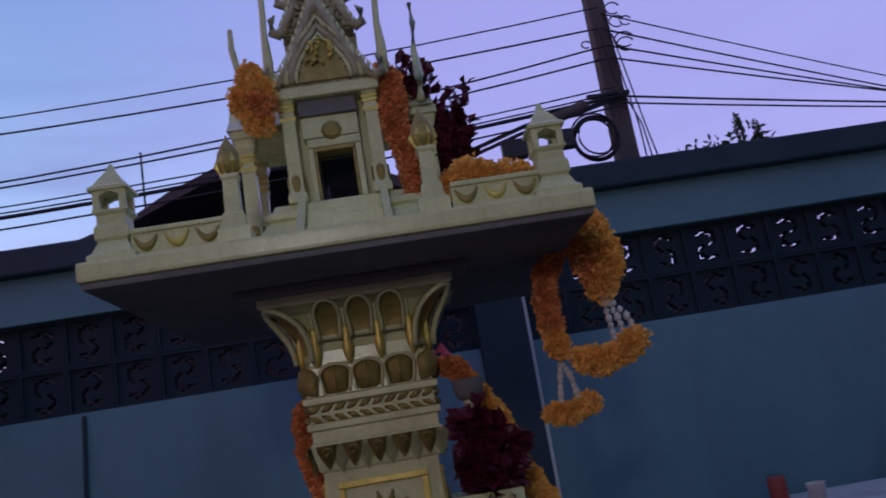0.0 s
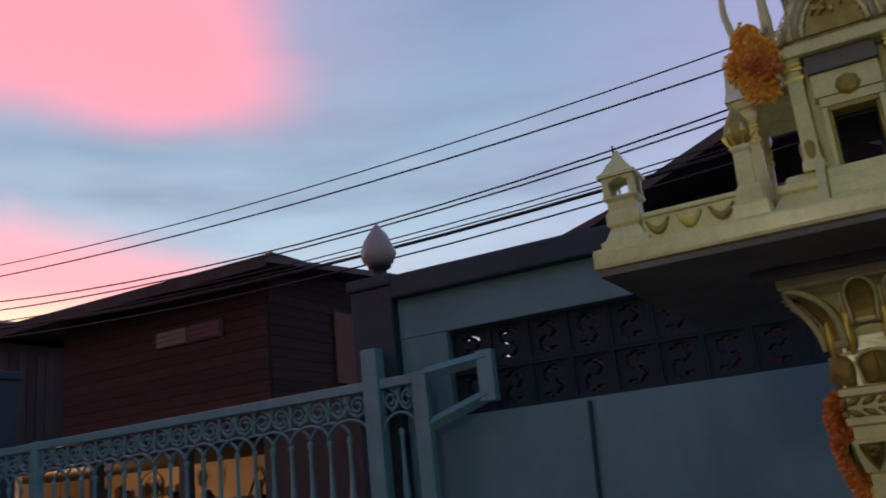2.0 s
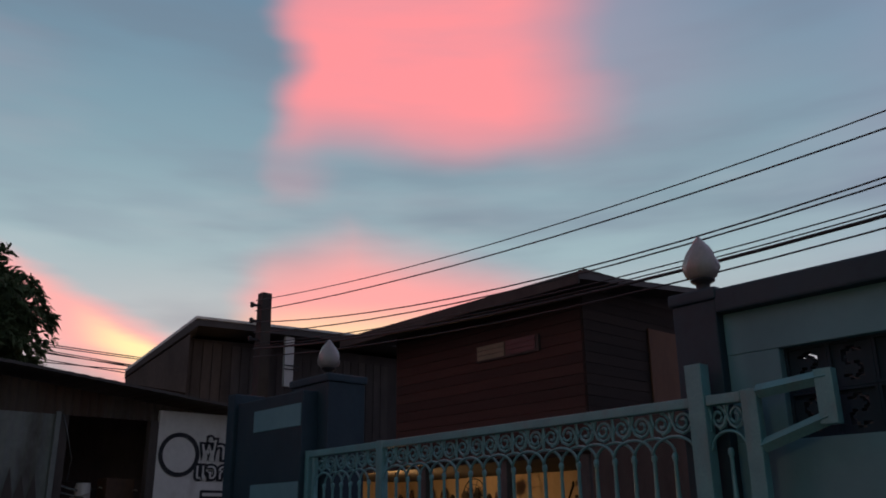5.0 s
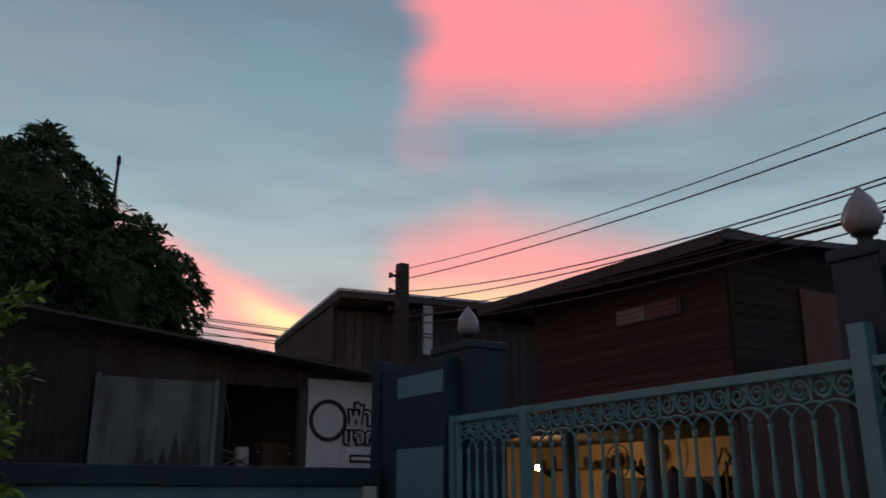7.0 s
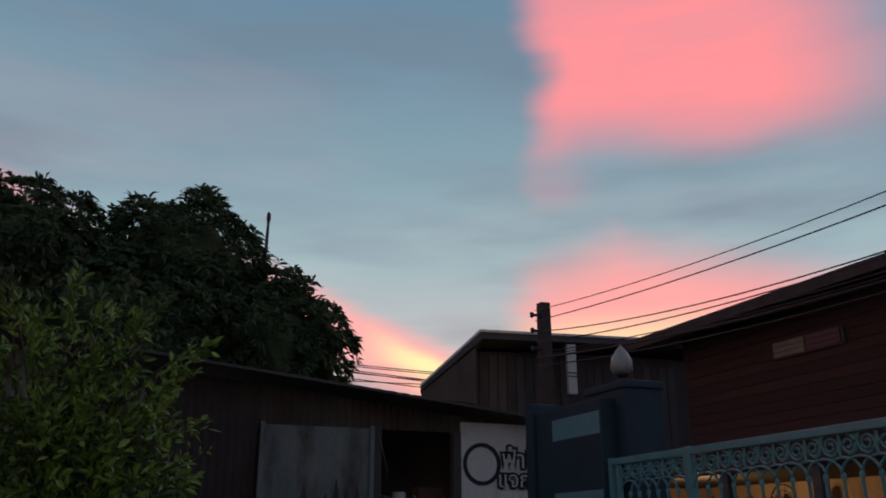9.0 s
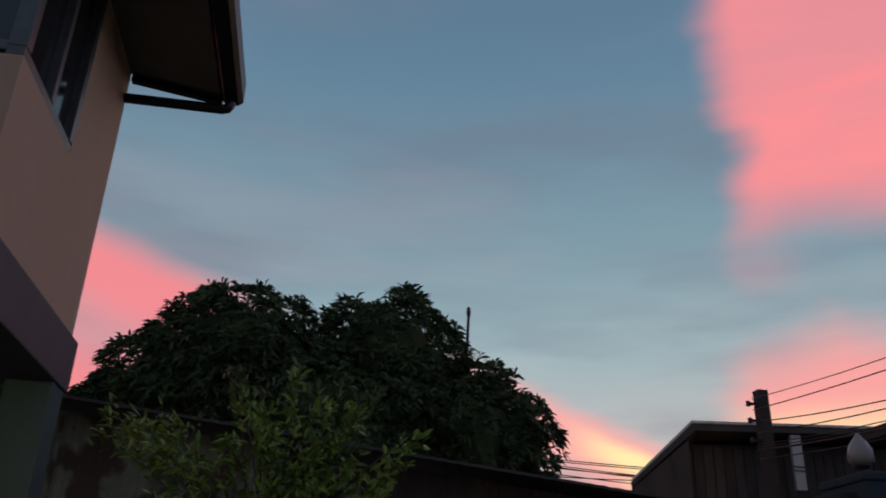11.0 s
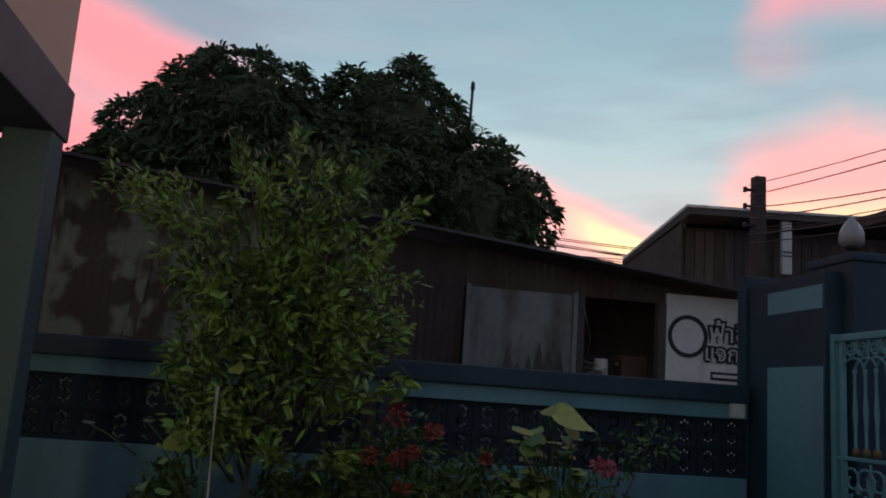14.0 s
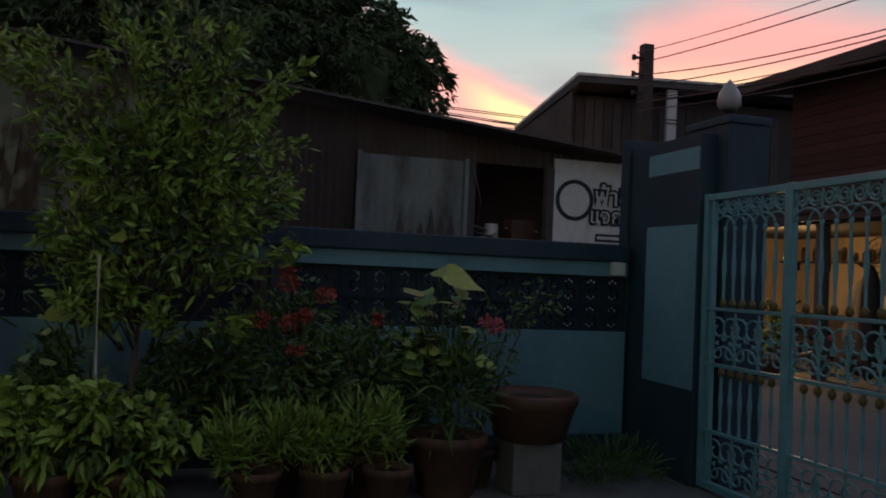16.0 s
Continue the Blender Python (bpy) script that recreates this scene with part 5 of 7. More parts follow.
def branches(parent, base, tips, r):
    for t in tips:
        m = (np.array(base) * 0.45 + np.array(t) * 0.55) + prng.normal(scale=0.03, size=3)
        part("branch", tube([base, tuple(m), t], [r, r * 0.7, r * 0.25], 6), BARK, parent, "", True)


# tall leafy shrub with a pale stake
sh = thing("tall_shrub", (-5.95, 0.0, 0), "tall loose-leaved green shrub tied to a pale stake", "shrub")
blobs = [(0, -0.05, 1.95, 0.38, 0.42, 0.45), (0, 0.32, 2.02, 0.32, 0.34, 0.42), (0.02, -0.42, 2.10, 0.28, 0.28, 0.32), (0, 0.18, 1.55, 0.34, 0.46, 0.32), (0.05, 0.12, 2.42, 0.25, 0.24, 0.28), (0, -0.38, 1.62, 0.28, 0.28, 0.3), (0, 0.58, 1.75, 0.22, 0.22, 0.34), (0, -0.20, 1.22, 0.26, 0.34, 0.22), (0.0, 0.36, 2.50, 0.16, 0.14, 0.24), (0, -0.55, 2.45, 0.18, 0.20, 0.10)]
crown(sh, blobs, 1500, 0.080, 0.032, LEAF, surf=0.35)
# darker copy of the leaves puts shade into the shrub's core
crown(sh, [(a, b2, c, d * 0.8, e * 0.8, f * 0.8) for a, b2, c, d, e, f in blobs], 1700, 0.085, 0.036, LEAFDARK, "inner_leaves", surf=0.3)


# leafy sprays, dense at their ends, with gaps between them
def spray(base_, tip, count, mat, size):
    mid_ = base_ * 0.4 + tip * 0.6 + np.array((0, 0, 0.06))
    part("spray", tube([tuple(base_), tuple(mid_), tuple(tip)], [0.007, 0.005, 0.002], 5), BARK, sh, "", True)
    f = prng.beta(2.2, 1.0, count)[:, None] * 0.72 + 0.32
    cs = np.where(f < 0.6, base_ + (mid_ - base_) * f / 0.6, mid_ + (tip - mid_) * (f - 0.6) / 0.4) + prng.normal(scale=0.030, size=(count, 3))
    ds = prng.normal(size=(count, 3)) * 0.7 + (tip - base_) / np.linalg.norm(tip - base_) + np.array((0.15, 0, 0.15))
    part("spray_leaves", leaf_mesh("spray_leaves", cs, ds, prng.uniform(0.7, 1.3, count) * size, prng.uniform(0.26, 0.44, count) * size, mat, prng, 0.2, 0.2, True), mat, sh)


for ty, tz in ((-1.08, 2.56), (-0.98, 2.64), (-0.86, 2.62), (-0.74, 2.68), (-0.30, 2.86), (-0.12, 2.74), (0.04, 2.90), (0.22, 2.80), (0.40, 2.74), (0.68, 2.46), (0.78, 2.16), (0.76, 1.86)):
    spray(np.array((0.0, ty * 0.25, 1.3 + (tz - 1.3) * 0.5)), np.array((prng.uniform(-0.15, 0.2), ty, tz)), 60, LEAF, 0.075)
for ty, tz in ((-0.36, 3.02), (-0.20, 2.92), (0.02, 3.06), (0.18, 2.96), (0.46, 2.92), (0.56, 3.00), (0.34, 3.05)):
    spray(np.array((-0.1, ty * 0.5, 2.2)), np.array((-0.25, ty, tz)), 44, LEAFDARK, 0.085)
for k in range(46):
    v = k / 46
    wide = 0.60 + 0.16 * math.sin(k * 2.4) if v > 0.25 else 0.50
    ty, tz = 0.06 + prng.uniform(-1, 1) * wide, 1.02 + 1.62 * v
    spray(np.array((0.0, ty * 0.35, max(0.9, tz - 0.38))), np.array((prng.uniform(0.05, 0.36), ty, tz)), 40, LEAF, prng.uniform(0.07, 0.095))
# shoots that stand out of the outline
cs, ds = [], []
for k in range(60):
    bl = blobs[int(prng.integers(len(blobs)))]
    u = prng.normal(size=3)
    u[2] = abs(u[2]) + 0.2
    u /= np.linalg.norm(u)
    st = np.array(bl[:3]) + u * np.array(bl[3:])
    for j in range(9):
        cs.append(st + u * 0.018 * j)
        ds.append(prng.normal(size=3) + u * 0.9)
part("young_growth", leaf_mesh("young_growth", np.array(cs), np.array(ds), prng.uniform(0.04, 0.07, len(cs)), prng.uniform(0.014, 0.022, len(cs)), LEAF, prng, 0.2, 0.1), LEAF, sh)["kind"] = "stuff"
part("stem", tube([(0, -0.05, 0.28), (0.02, -0.08, 0.7), (0.0, -0.06, 1.05)], [0.020, 0.017, 0.014], 7), BARK, sh, "", True)
branches(sh, (0.0, -0.06, 1.05), [(0, 0.3, 2.2), (0.05, -0.3, 2.2), (0, 0.1, 2.4), (0, 0.55, 1.9), (0, -0.1, 1.7), (0, -0.45, 1.7)], 0.016)
part("stake", tube([(0.18, -0.20, 0.25), (0.36, -0.245, 0.80), (0.38, -0.255, 1.44)], 0.0095, 7), STAKE, sh, "pale straight stake")
pot(sh, 0.19, 0.34, TERRACOTTA, "old terracotta pot")


def broad_leaf(w, l, mat):
    """A heart-shaped leaf with a notched base, a drawn-out tip and halves that rise from the midrib."""
    b = bmesh.new()
    outline = ((-0.10, 0.20), (-0.04, 0.38), (0.12, 0.50), (0.32, 0.49), (0.54, 0.38), (0.76, 0.20), (0.92, 0.07))
    spine = [b.verts.new((0, l * max(0.0, v), -0.10 * l * v * v)) for v, _ in outline]
    tip = b.verts.new((0, l * 1.05, -0.14 * l))
    for sgn in (-1, 1):
        edge = [b.verts.new((sgn * w * hw, l * v, 0.10 * w * math.sin(2.2 * hw + 3 * v * sgn) - 0.10 * l * max(0, v) ** 2)) for v, hw in outline]
        for k in range(len(outline) - 1):
            b.faces.new((spine[k], edge[k], edge[k + 1], spine[k + 1]) if sgn < 0 else (spine[k], spine[k + 1], edge[k + 1], edge[k]))
        b.faces.new((spine[-1], edge[-1], tip) if sgn < 0 else (spine[-1], tip, edge[-1]))
    bmesh.ops.remove_doubles(b, verts=b.verts, dist=1e-4)
    return mesh_of("broad_leaf", b, mat, True)


BL = {m.name: broad_leaf(1.0, 1.0, m) for m in (LEAFLIME, LEAFDARK, LEAF)}


def broad_plant(parent, items):
    for x, y, z, s, mat, rx, rz in items:
        o = part("leaf", BL[mat.name], mat, parent)
        o.matrix_basis = pose(x, y, z, rx, 0, rz) @ Matrix.Diagonal((s, s * 1.1, s, 1))
        part("stalk", tube([(x * 0.35, y * 0.6, z - 0.16), (x * 0.7, y * 0.85, z - 0.05), (x, y, z)], [0.006, 0.005, 0.003], 5), LEAFDARK, parent, "", True)


# yellow-green broad-leaved plant
lp = thing("broadleaf_plant", (-6.0, 1.85, 0), "yellow-green broad-leaved potted plant above the terracotta pot", "plant")
items = [(0.05, -0.12, 1.40, 0.11, LEAFLIME, 40, 60), (0.05, -0.25, 1.27, 0.13, LEAFLIME, 25, 120), (0.06, -0.34, 1.22, 0.11, LEAFLIME, 10, 95), (0.06, -0.22, 1.15, 0.12, LEAFLIME, 30, 80)]
for k in range(70):
    u, v = prng.uniform(-1, 1), prng.uniform(0, 1)
    items.append((0.02 + prng.uniform(-0.12, 0.14), -0.08 + 0.30 * u * (1.1 - 0.5 * v), 0.72 + 0.58 * v, prng.uniform(0.075, 0.135), (LEAF, LEAF, LEAFDARK, LEAFLIME)[k % 4], prng.uniform(-10, 65), prng.uniform(20, 160)))
broad_plant(lp, items)
along, out = Vector((0.15, 0.93, -0.33)).normalized(), Vector((0.85, 0.05, 0.52))   # the largest leaf hangs towards the gate
out = (out - along * out.dot(along)).normalized()
turned = Matrix((along.cross(out), along, out)).transposed().to_4x4()
part("leaf", BL[LEAFLIME.name], LEAFLIME, lp, "largest yellow-green leaf").matrix_basis = Matrix.Translation((0.16, -0.10, 1.42)) @ turned @ Matrix.Diagonal((0.17, 0.27, 0.2, 1))
part("stalk", tube([(0.02, -0.08, 1.2), (0.10, -0.11, 1.36), (0.16, -0.10, 1.42)], [0.006, 0.005, 0.003], 5), LEAFDARK, lp, "", True)
for a in (-0.2, -0.08, 0.05):
    part("stem", tube([(0, 0, 0.33), (0.01, a * 0.5, 0.75), (0.02, a, 1.25)], [0.014, 0.011, 0.006], 6), LEAFDARK, lp)
crown(lp, [(0.05, 0.0, 0.72, 0.24, 0.32, 0.30)], 700, 0.14, 0.022, LEAFDARK, "grassy_leaves", 0.35, 1.0, 0.4)
pot(lp, 0.26, 0.40, TERRACOTTA, "terracotta pot with rolled rim")

# big glazed pot on a cement stand
bp = thing("large_pot", (-6.05, 2.44, 0), "large brown glazed pot on a cement stand", "pot")
part("stand", box(-0.16, 0.16, -0.17, 0.17, 0, 0.34, bevel=0.012), SLABGREY, bp, "cement block stand")
part("bowl", lathe([(0.20, 0.34), (0.24, 0.36), (0.30, 0.56), (0.315, 0.58), (0.32, 0.64), (0.30, 0.655), (0.27, 0.63), (0.25, 0.60)], 22), POTBROWN, bp, "", True)
part("soil", lathe([(0.265, 0.59), (0.15, 0.62), (0.01, 0.625)], 14), SOIL, bp)
# pink-flowered stem
pf = thing("pink_flower_plant", (-6.2, 2.12, 0), "thin leafy plant with pink flowers at its tip", "plant")
crown(pf, [(0, 0.2, 1.18, 0.12, 0.2, 0.12), (0, 0.42, 1.25, 0.10, 0.12, 0.16), (0.0, 0.08, 0.8, 0.14, 0.16, 0.25)], 260, 0.07, 0.026, LEAFDARK, droop=0.3)
branches(pf, (0, 0, 0.3), [(0, 0.05, 1.1), (0, 0.25, 1.25), (0, 0.43, 1.38)], 0.008)
crown(pf, [(0.1, 0.06, 1.09, 0.04, 0.055, 0.035), (0.1, 0.00, 1.11, 0.03, 0.03, 0.03)], 120, 0.032, 0.026, PETALPINK, "flowers", 0.05)
pot(pf, 0.14, 0.26, TERRACOTTA, "small clay pot")
# red-flowered bushes
for (y, blobs2, fl) in ((0.78, [(0, 0, 0.85, 0.22, 0.26, 0.30), (0, 0.1, 1.15, 0.15, 0.2, 0.2), (0, -0.15, 1.15, 0.12, 0.14, 0.14)], [(0.16, -0.15, 1.10, 0.05), (0.17, 0.02, 1.08, 0.055), (0.15, 0.0, 1.32, 0.06), (0.16, 0.22, 1.26, 0.05), (0.17, 0.06, 0.92, 0.04), (0.16, -0.02, 1.40, 0.04), (0.18, 0.10, 1.13, 0.04)]),
                        (1.28, [(0, 0, 0.75, 0.24, 0.26, 0.30), (0, 0.05, 1.0, 0.16, 0.16, 0.16)], [(0.17, 0.05, 1.12, 0.025)])):
    rb = thing("flowering_bush", (-6.05, y, 0), "dark green bush with coral-red flower heads in a clay pot", "bush", "flowering bushes")
    crown(rb, blobs2, 900, 0.075, 0.03, LEAFDARK, surf=0.5)
    branches(rb, (0, 0, 0.26), [(0, 0.1, 1.2), (0, -0.15, 1.1), (0, 0.2, 1.1), (0, 0, 1.3)], 0.010)
    for fx, fy, fz, fr in fl:
        crown(rb, [(fx, fy, fz, fr, fr, fr * 0.7)], 70, 0.030, 0.022, PETALRED, "flower_head", 0.05)
    pot(rb, 0.17, 0.28, TERRACOTTA, "clay pot")
# grassy clump in front
for y, w in ((0.62, 0.24), (1.02, 0.26), (1.40, 0.14)):
    gp = thing("grassy_plant", (-5.72, y, 0), "fine-leaved bright green bushy pot plant", "plant", "grassy plants")
    crown(gp, [(prng.uniform(-0.1, 0.1), prng.uniform(-0.7, 0.7) * w, 0.40 + prng.uniform(-0.06, 0.14), 0.12, w * 0.5, 0.16) for k in range(5)], 800 if w > 0.2 else 300, 0.10, 0.016, LEAF, "fine_leaves", 0.1, 0.9, 0.4)
    pot(gp, 0.15, 0.26, TERRACOTTA, "clay pot")
# low rounded-leaf plants by the carport
for y, z, w in ((-0.82, 0.60, 0.28), (-0.46, 0.60, 0.26), (-0.10, 0.52, 0.26)):
    lo = thing("leafy_pot_plant", (-5.55, y, 0), "low fresh-green pot plant with rounded leaves", "plant", "leafy pot plants")
    mounds = [(prng.uniform(-0.05, 0.16), prng.uniform(-1, 1) * w, z + prng.uniform(-0.10, 0.12), 0.13, prng.uniform(0.10, 0.16), prng.uniform(0.06, 0.11)) for k in range(7)]
    crown(lo, mounds, 300, 0.088, 0.056, LEAF, "rounded_leaves", 0.3, 0.3, 0.6)
    # darker leaves put shade under the lighter mounds
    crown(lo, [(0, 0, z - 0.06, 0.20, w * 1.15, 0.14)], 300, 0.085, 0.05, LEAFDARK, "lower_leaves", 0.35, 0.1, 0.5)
    trail = [(0.12, prng.uniform(-0.8, 0.8) * w, z - prng.uniform(0.16, 0.30), 0.05, 0.06, 0.09) for k in range(3)]
    crown(lo, trail, 60, 0.09, 0.05, LEAF, "trailing_leaves", 0.5, -0.5, 0.5)
    branches(lo, (0, 0, 0.28), [(0.05, -0.1, z + 0.1), (0, 0.1, z + 0.1), (-0.05, 0, z + 0.14)], 0.008)
    pot(lo, 0.16, 0.32, TERRACOTTA if y < -0.1 else POTBROWN, "clay pot")
hb = thing("heart_leaf_plant", (-5.85, -0.30, 0), "climbing plant with large heart-shaped leaves beside the stake", "plant")
items = [(0.13, -0.16, 1.08, 0.13, LEAFLIME, 60, 95), (0.12, 0.12, 1.52, 0.09, LEAFLIME, 50, 80), (0.12, -0.20, 1.46, 0.08, LEAF, 40, 110)]
for k in range(34):
    v = k / 34
    items.append((prng.uniform(0.0, 0.14), -0.10 + prng.normal(scale=0.17), 0.55 + 0.95 * v, prng.uniform(0.05, 0.095), (LEAFDARK, LEAF, LEAFDARK)[k % 3], prng.uniform(-15, 75), prng.uniform(10, 170)))
broad_plant(hb, items)
for a in (-0.2, -0.02):
    part("stem", tube([(0, 0, 0.24), (0.03, a * 0.5, 0.7), (0.04, a, 1.42)], [0.010, 0.008, 0.004], 6), LEAFDARK, hb)
pot(hb, 0.15, 0.28, TERRACOTTA, "clay pot")
# dark garden trees far beyond the shed
ft = thing("far_trees", (-20.0, -7.5, 0), "dark distant garden trees beyond the neighbouring shed", "trees", kind="stuff")
crown(ft, [(0, 0, 1.75, 1.0, 1.6, 1.95), (0, 1.5, 1.7, 1.0, 1.5, 1.95), (0, 3.2, 1.6, 1.0, 1.4, 1.9), (0, -1.3, 3.2, 0.8, 0.9, 1.1), (0, -2.6, 2.4, 0.9, 1.4, 2.2)], 9000, 0.42, 0.24, MANGO, "foliage", 0.2, 0.2, 0.4)
# dark bushy plants close against the wall
for y, zt, w in ((0.12, 0.95, 0.24), (0.46, 1.10, 0.24), (1.08, 1.02, 0.26), (1.62, 0.98, 0.22), (-0.62, 0.9, 0.22)):
    dk = thing("dark_bush", (-6.45, y, 0), "dark green bushy plant growing against the side wall", "bush", "dark bushes")
    crown(dk, [(0, 0, zt * 0.55, 0.22, w, zt * 0.36), (0.02, 0.05, zt * 0.85, 0.16, w * 0.7, 0.18)], 1100, 0.085, 0.032, LEAFDARK, surf=0.5)
    branches(dk, (0, 0, 0.0), [(0, 0.1, zt * 0.9), (0.03, -0.1, zt * 0.8), (0, 0, zt)], 0.010)
# weeds at the foot of the corner pier
wd = thing("weeds", (-6.3, 3.15, 0), "dark tuft of grass and weeds at the wall's foot", "grass", kind="stuff")
crown(wd, [(0, 0, 0.08, 0.35, 0.42, 0.16)], 700, 0.16, 0.012, LEAFDARK, "blades", 0.3, 1.2, 0.4)
# seedlings on top of the boundary wall, seen against the sky
rt = thing("roof_weeds", (2.35, 8.6, 0), "leafy treetop peeping over the far side of the wall", "tree")
part("trunk", tube([(0, 0, 0), (0.02, 0.05, 2.2), (0.05, 0, 3.7)], [0.07, 0.05, 0.02], 7), BARK, rt)
crown(rt, [(0.75, 0, 3.85, 0.35, 0.3, 0.22), (1.15, 0, 3.95, 0.25, 0.2, 0.22), (0.95, 0, 3.70, 0.5, 0.3, 0.2)], 480, 0.10, 0.03, MANGO, surf=0.5)
crown(rt, [(1.08, 0, 4.10, 0.035, 0.035, 0.20), (1.27, 0, 4.02, 0.035, 0.035, 0.17)], 420, 0.055, 0.018, MANGO, "shoot_tips", up=2.4)

# ---------------------------------------------------------------- shrine on its post
SHX, SHY = -0.54, 2.275
shrine = thing("spirit_house", (SHX, SHY, 0), "ivory and gilt Thai spirit house on a carved lotus post", "shrine")


def sq(profile):
    return lathe(profile, square=True)


def ringed(profile, mat, name, label="", at=(0, 0, 0), parent=None):
    b = lathe(profile, square=True, at=at)
    return part(name, b, mat, parent or shrine, label)


# platform
part("platform", box(-0.475, 0.475, -0.475, 0.475, 1.918, 1.956, bevel=0.007), IVORY, shrine, "ivory painted slab")
# underside and step are a darker grey than the slab
part("platform_underside", box(-0.468, 0.468, -0.468, 0.468, 1.905, 1.9175, bevel=0.003), SLABGREY, shrine, "darker grey underside")
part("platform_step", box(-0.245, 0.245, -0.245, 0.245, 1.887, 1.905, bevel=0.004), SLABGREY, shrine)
# carved post, from the ground up
ringed([(0.30, 0.0), (0.30, 0.10), (0.27, 0.12), (0.27, 0.20), (0.22, 0.24), (0.19, 0.36), (0.16, 0.40), (0.16, 0.44), (0.135, 0.46), (0.122, 0.50)], IVORY, "post_base")
ringed([(0.122, 0.50), (0.122, 1.515), (0.128, 1.52)], IVORY, "post_shaft")
ringed([(0.128, 1.52), (0.140, 1.566), (0.140, 1.575), (0.134, 1.58), (0.134, 1.602), (0.142, 1.606), (0.142, 1.618), (0.134, 1.622), (0.134, 1.655), (0.144, 1.66), (0.144, 1.672), (0.134, 1.676), (0.131, 1.735), (0.127, 1.742)], IVORY, "post_mouldings")
ringed([(0.122, 1.74), (0.121, 1.77), (0.125, 1.80), (0.136, 1.83), (0.156, 1.852), (0.180, 1.864), (0.204, 1.868), (0.207, 1.872), (0.207, 1.887)], IVORY, "capital")


def petal(w, h, bulge, lean, gilt=True):
    """An upright lotus petal that leans outwards (-y) at its tip: a scooped face inside a raised rim."""
    b = bmesh.new()
    cols, rws = 6, 8
    grid = []
    for j in range(rws + 1):
        v = j / rws
        half = w / 2 * (math.sqrt(max(0.0, 1 - max(0, (v - 0.62) / 0.38) ** 2)) if v > 0.62 else 0.78 + 0.22 * v / 0.62)
        grid.append([])
        for i in range(cols + 1):
            u = i / cols * 2 - 1
            y = -lean * v ** 2.4 - bulge * (1 - u * u) * math.sin(math.pi * min(1, v * 1.05)) + 0.004 * (u * u)
            grid[-1].append(b.verts.new((half * u, y, v * h)))
    for j in range(rws):
        for i in range(cols):
            b.faces.new((grid[j][i], grid[j][i + 1], grid[j + 1][i + 1], grid[j + 1][i]))
    bmesh.ops.remove_doubles(b, verts=b.verts, dist=1e-5)
    bmesh.ops.solidify(b, geom=b.faces[:], thickness=0.004)
    return b


def petal_rim(w, h, lean, r):
    """The raised rim of a petal: up one side, round the top, down the other."""
    pts = [(-w / 2 * (0.8 + 0.2 * f), f * 0.66) for f in (0, 0.35, 0.7, 1.0)]
    pts += [(-w / 2 * math.cos(math.pi * k / 8), 0.66 + 0.34 * math.sin(math.pi * k / 8)) for k in range(1, 8)]
    pts += [(w / 2 * (0.8 + 0.2 * f), f * 0.66) for f in (1.0, 0.7, 0.35, 0)]
    return tube([(a, -lean * v ** 2.4 - 0.005, v * h) for a, v in pts], r, 5)


def pointed(w, h, bulge):
    b = bmesh.new()
    rows_ = []
    for j in range(6):
        v = j / 5
        half = w / 2 * (1 - v ** 1.4) + 0.0005
        rows_.append([b.verts.new((half * u, -bulge * (1 - u * u) * (1 - 0.6 * v), v * h)) for u in (-1, -0.5, 0, 0.5, 1)])
    for a, c in zip(rows_, rows_[1:]):
        for k in range(4):
            b.faces.new((a[k], a[k + 1], c[k + 1], c[k]))
    bmesh.ops.solidify(b, geom=b.faces[:], thickness=0.003)
    return b


big_petal = mesh_of("capital_petal", petal(0.060, 0.112, -0.010, 0.060), GOLD_DARK, True)
big_petal.materials.append(IVORY)
for face in big_petal.polygons:                          # scooped faces in dark gilt put their shade into colour; foot is ivory
    face.material_index = 1 if face.center.z < 0.012 else 0
big_rim = mesh_of("petal_rim", petal_rim(0.068, 0.116, 0.064, 0.0058), IVORY, True)
low_petal = mesh_of("lotus_petal", petal(0.066, 0.062, 0.016, 0.006), GOLD_DARK, True)
low_rim = mesh_of("petal_rim", petal_rim(0.066, 0.062, 0.006, 0.0035), IVORY, True)
tip_petal = mesh_of("pendant_petal", pointed(0.050, 0.050, 0.012), GOLD_DARK, True)
tip_back = mesh_of("pendant_petal", pointed(0.046, 0.058, 0.006), IVORY, True)
drip = mesh_of("gilt_drop", lathe([(0.002, -0.035), (0.007, -0.024), (0.009, -0.012), (0.006, 0), (0.010, 0.012), (0.004, 0.02)], 7), GILT, True)
leaflet = mesh_of("relief_leaf", tube([(-0.013, 0, -0.004), (0, -0.007, 0.002), (0.014, -0.001, 0.009)], [0.003, 0.007, 0.001], 6), GOLD_DARK, True)
flute = mesh_of("flute", tube([(0, 0, 0), (0, -0.004, 0.03), (0, -0.014, 0.07), (0, -0.05, 0.105)], [0.006, 0.005, 0.004, 0.002], 6), IVORY, True)
vein = mesh_of("petal_vein", tube([(0, 0.004, 0), (0, -0.006, 0.025), (0, 0.004, 0.055)], [0.002, 0.0035, 0.001], 5), GOLD_DARK, True)
curl = mesh_of("pendant_scroll", tube([(0.012 * (1 - 0.1 * k) * math.cos(k * 0.9), -0.002, 0.012 * (1 - 0.1 * k) * math.sin(k * 0.9)) for k in range(9)], 0.0028, 5), GOLD_DARK, True)
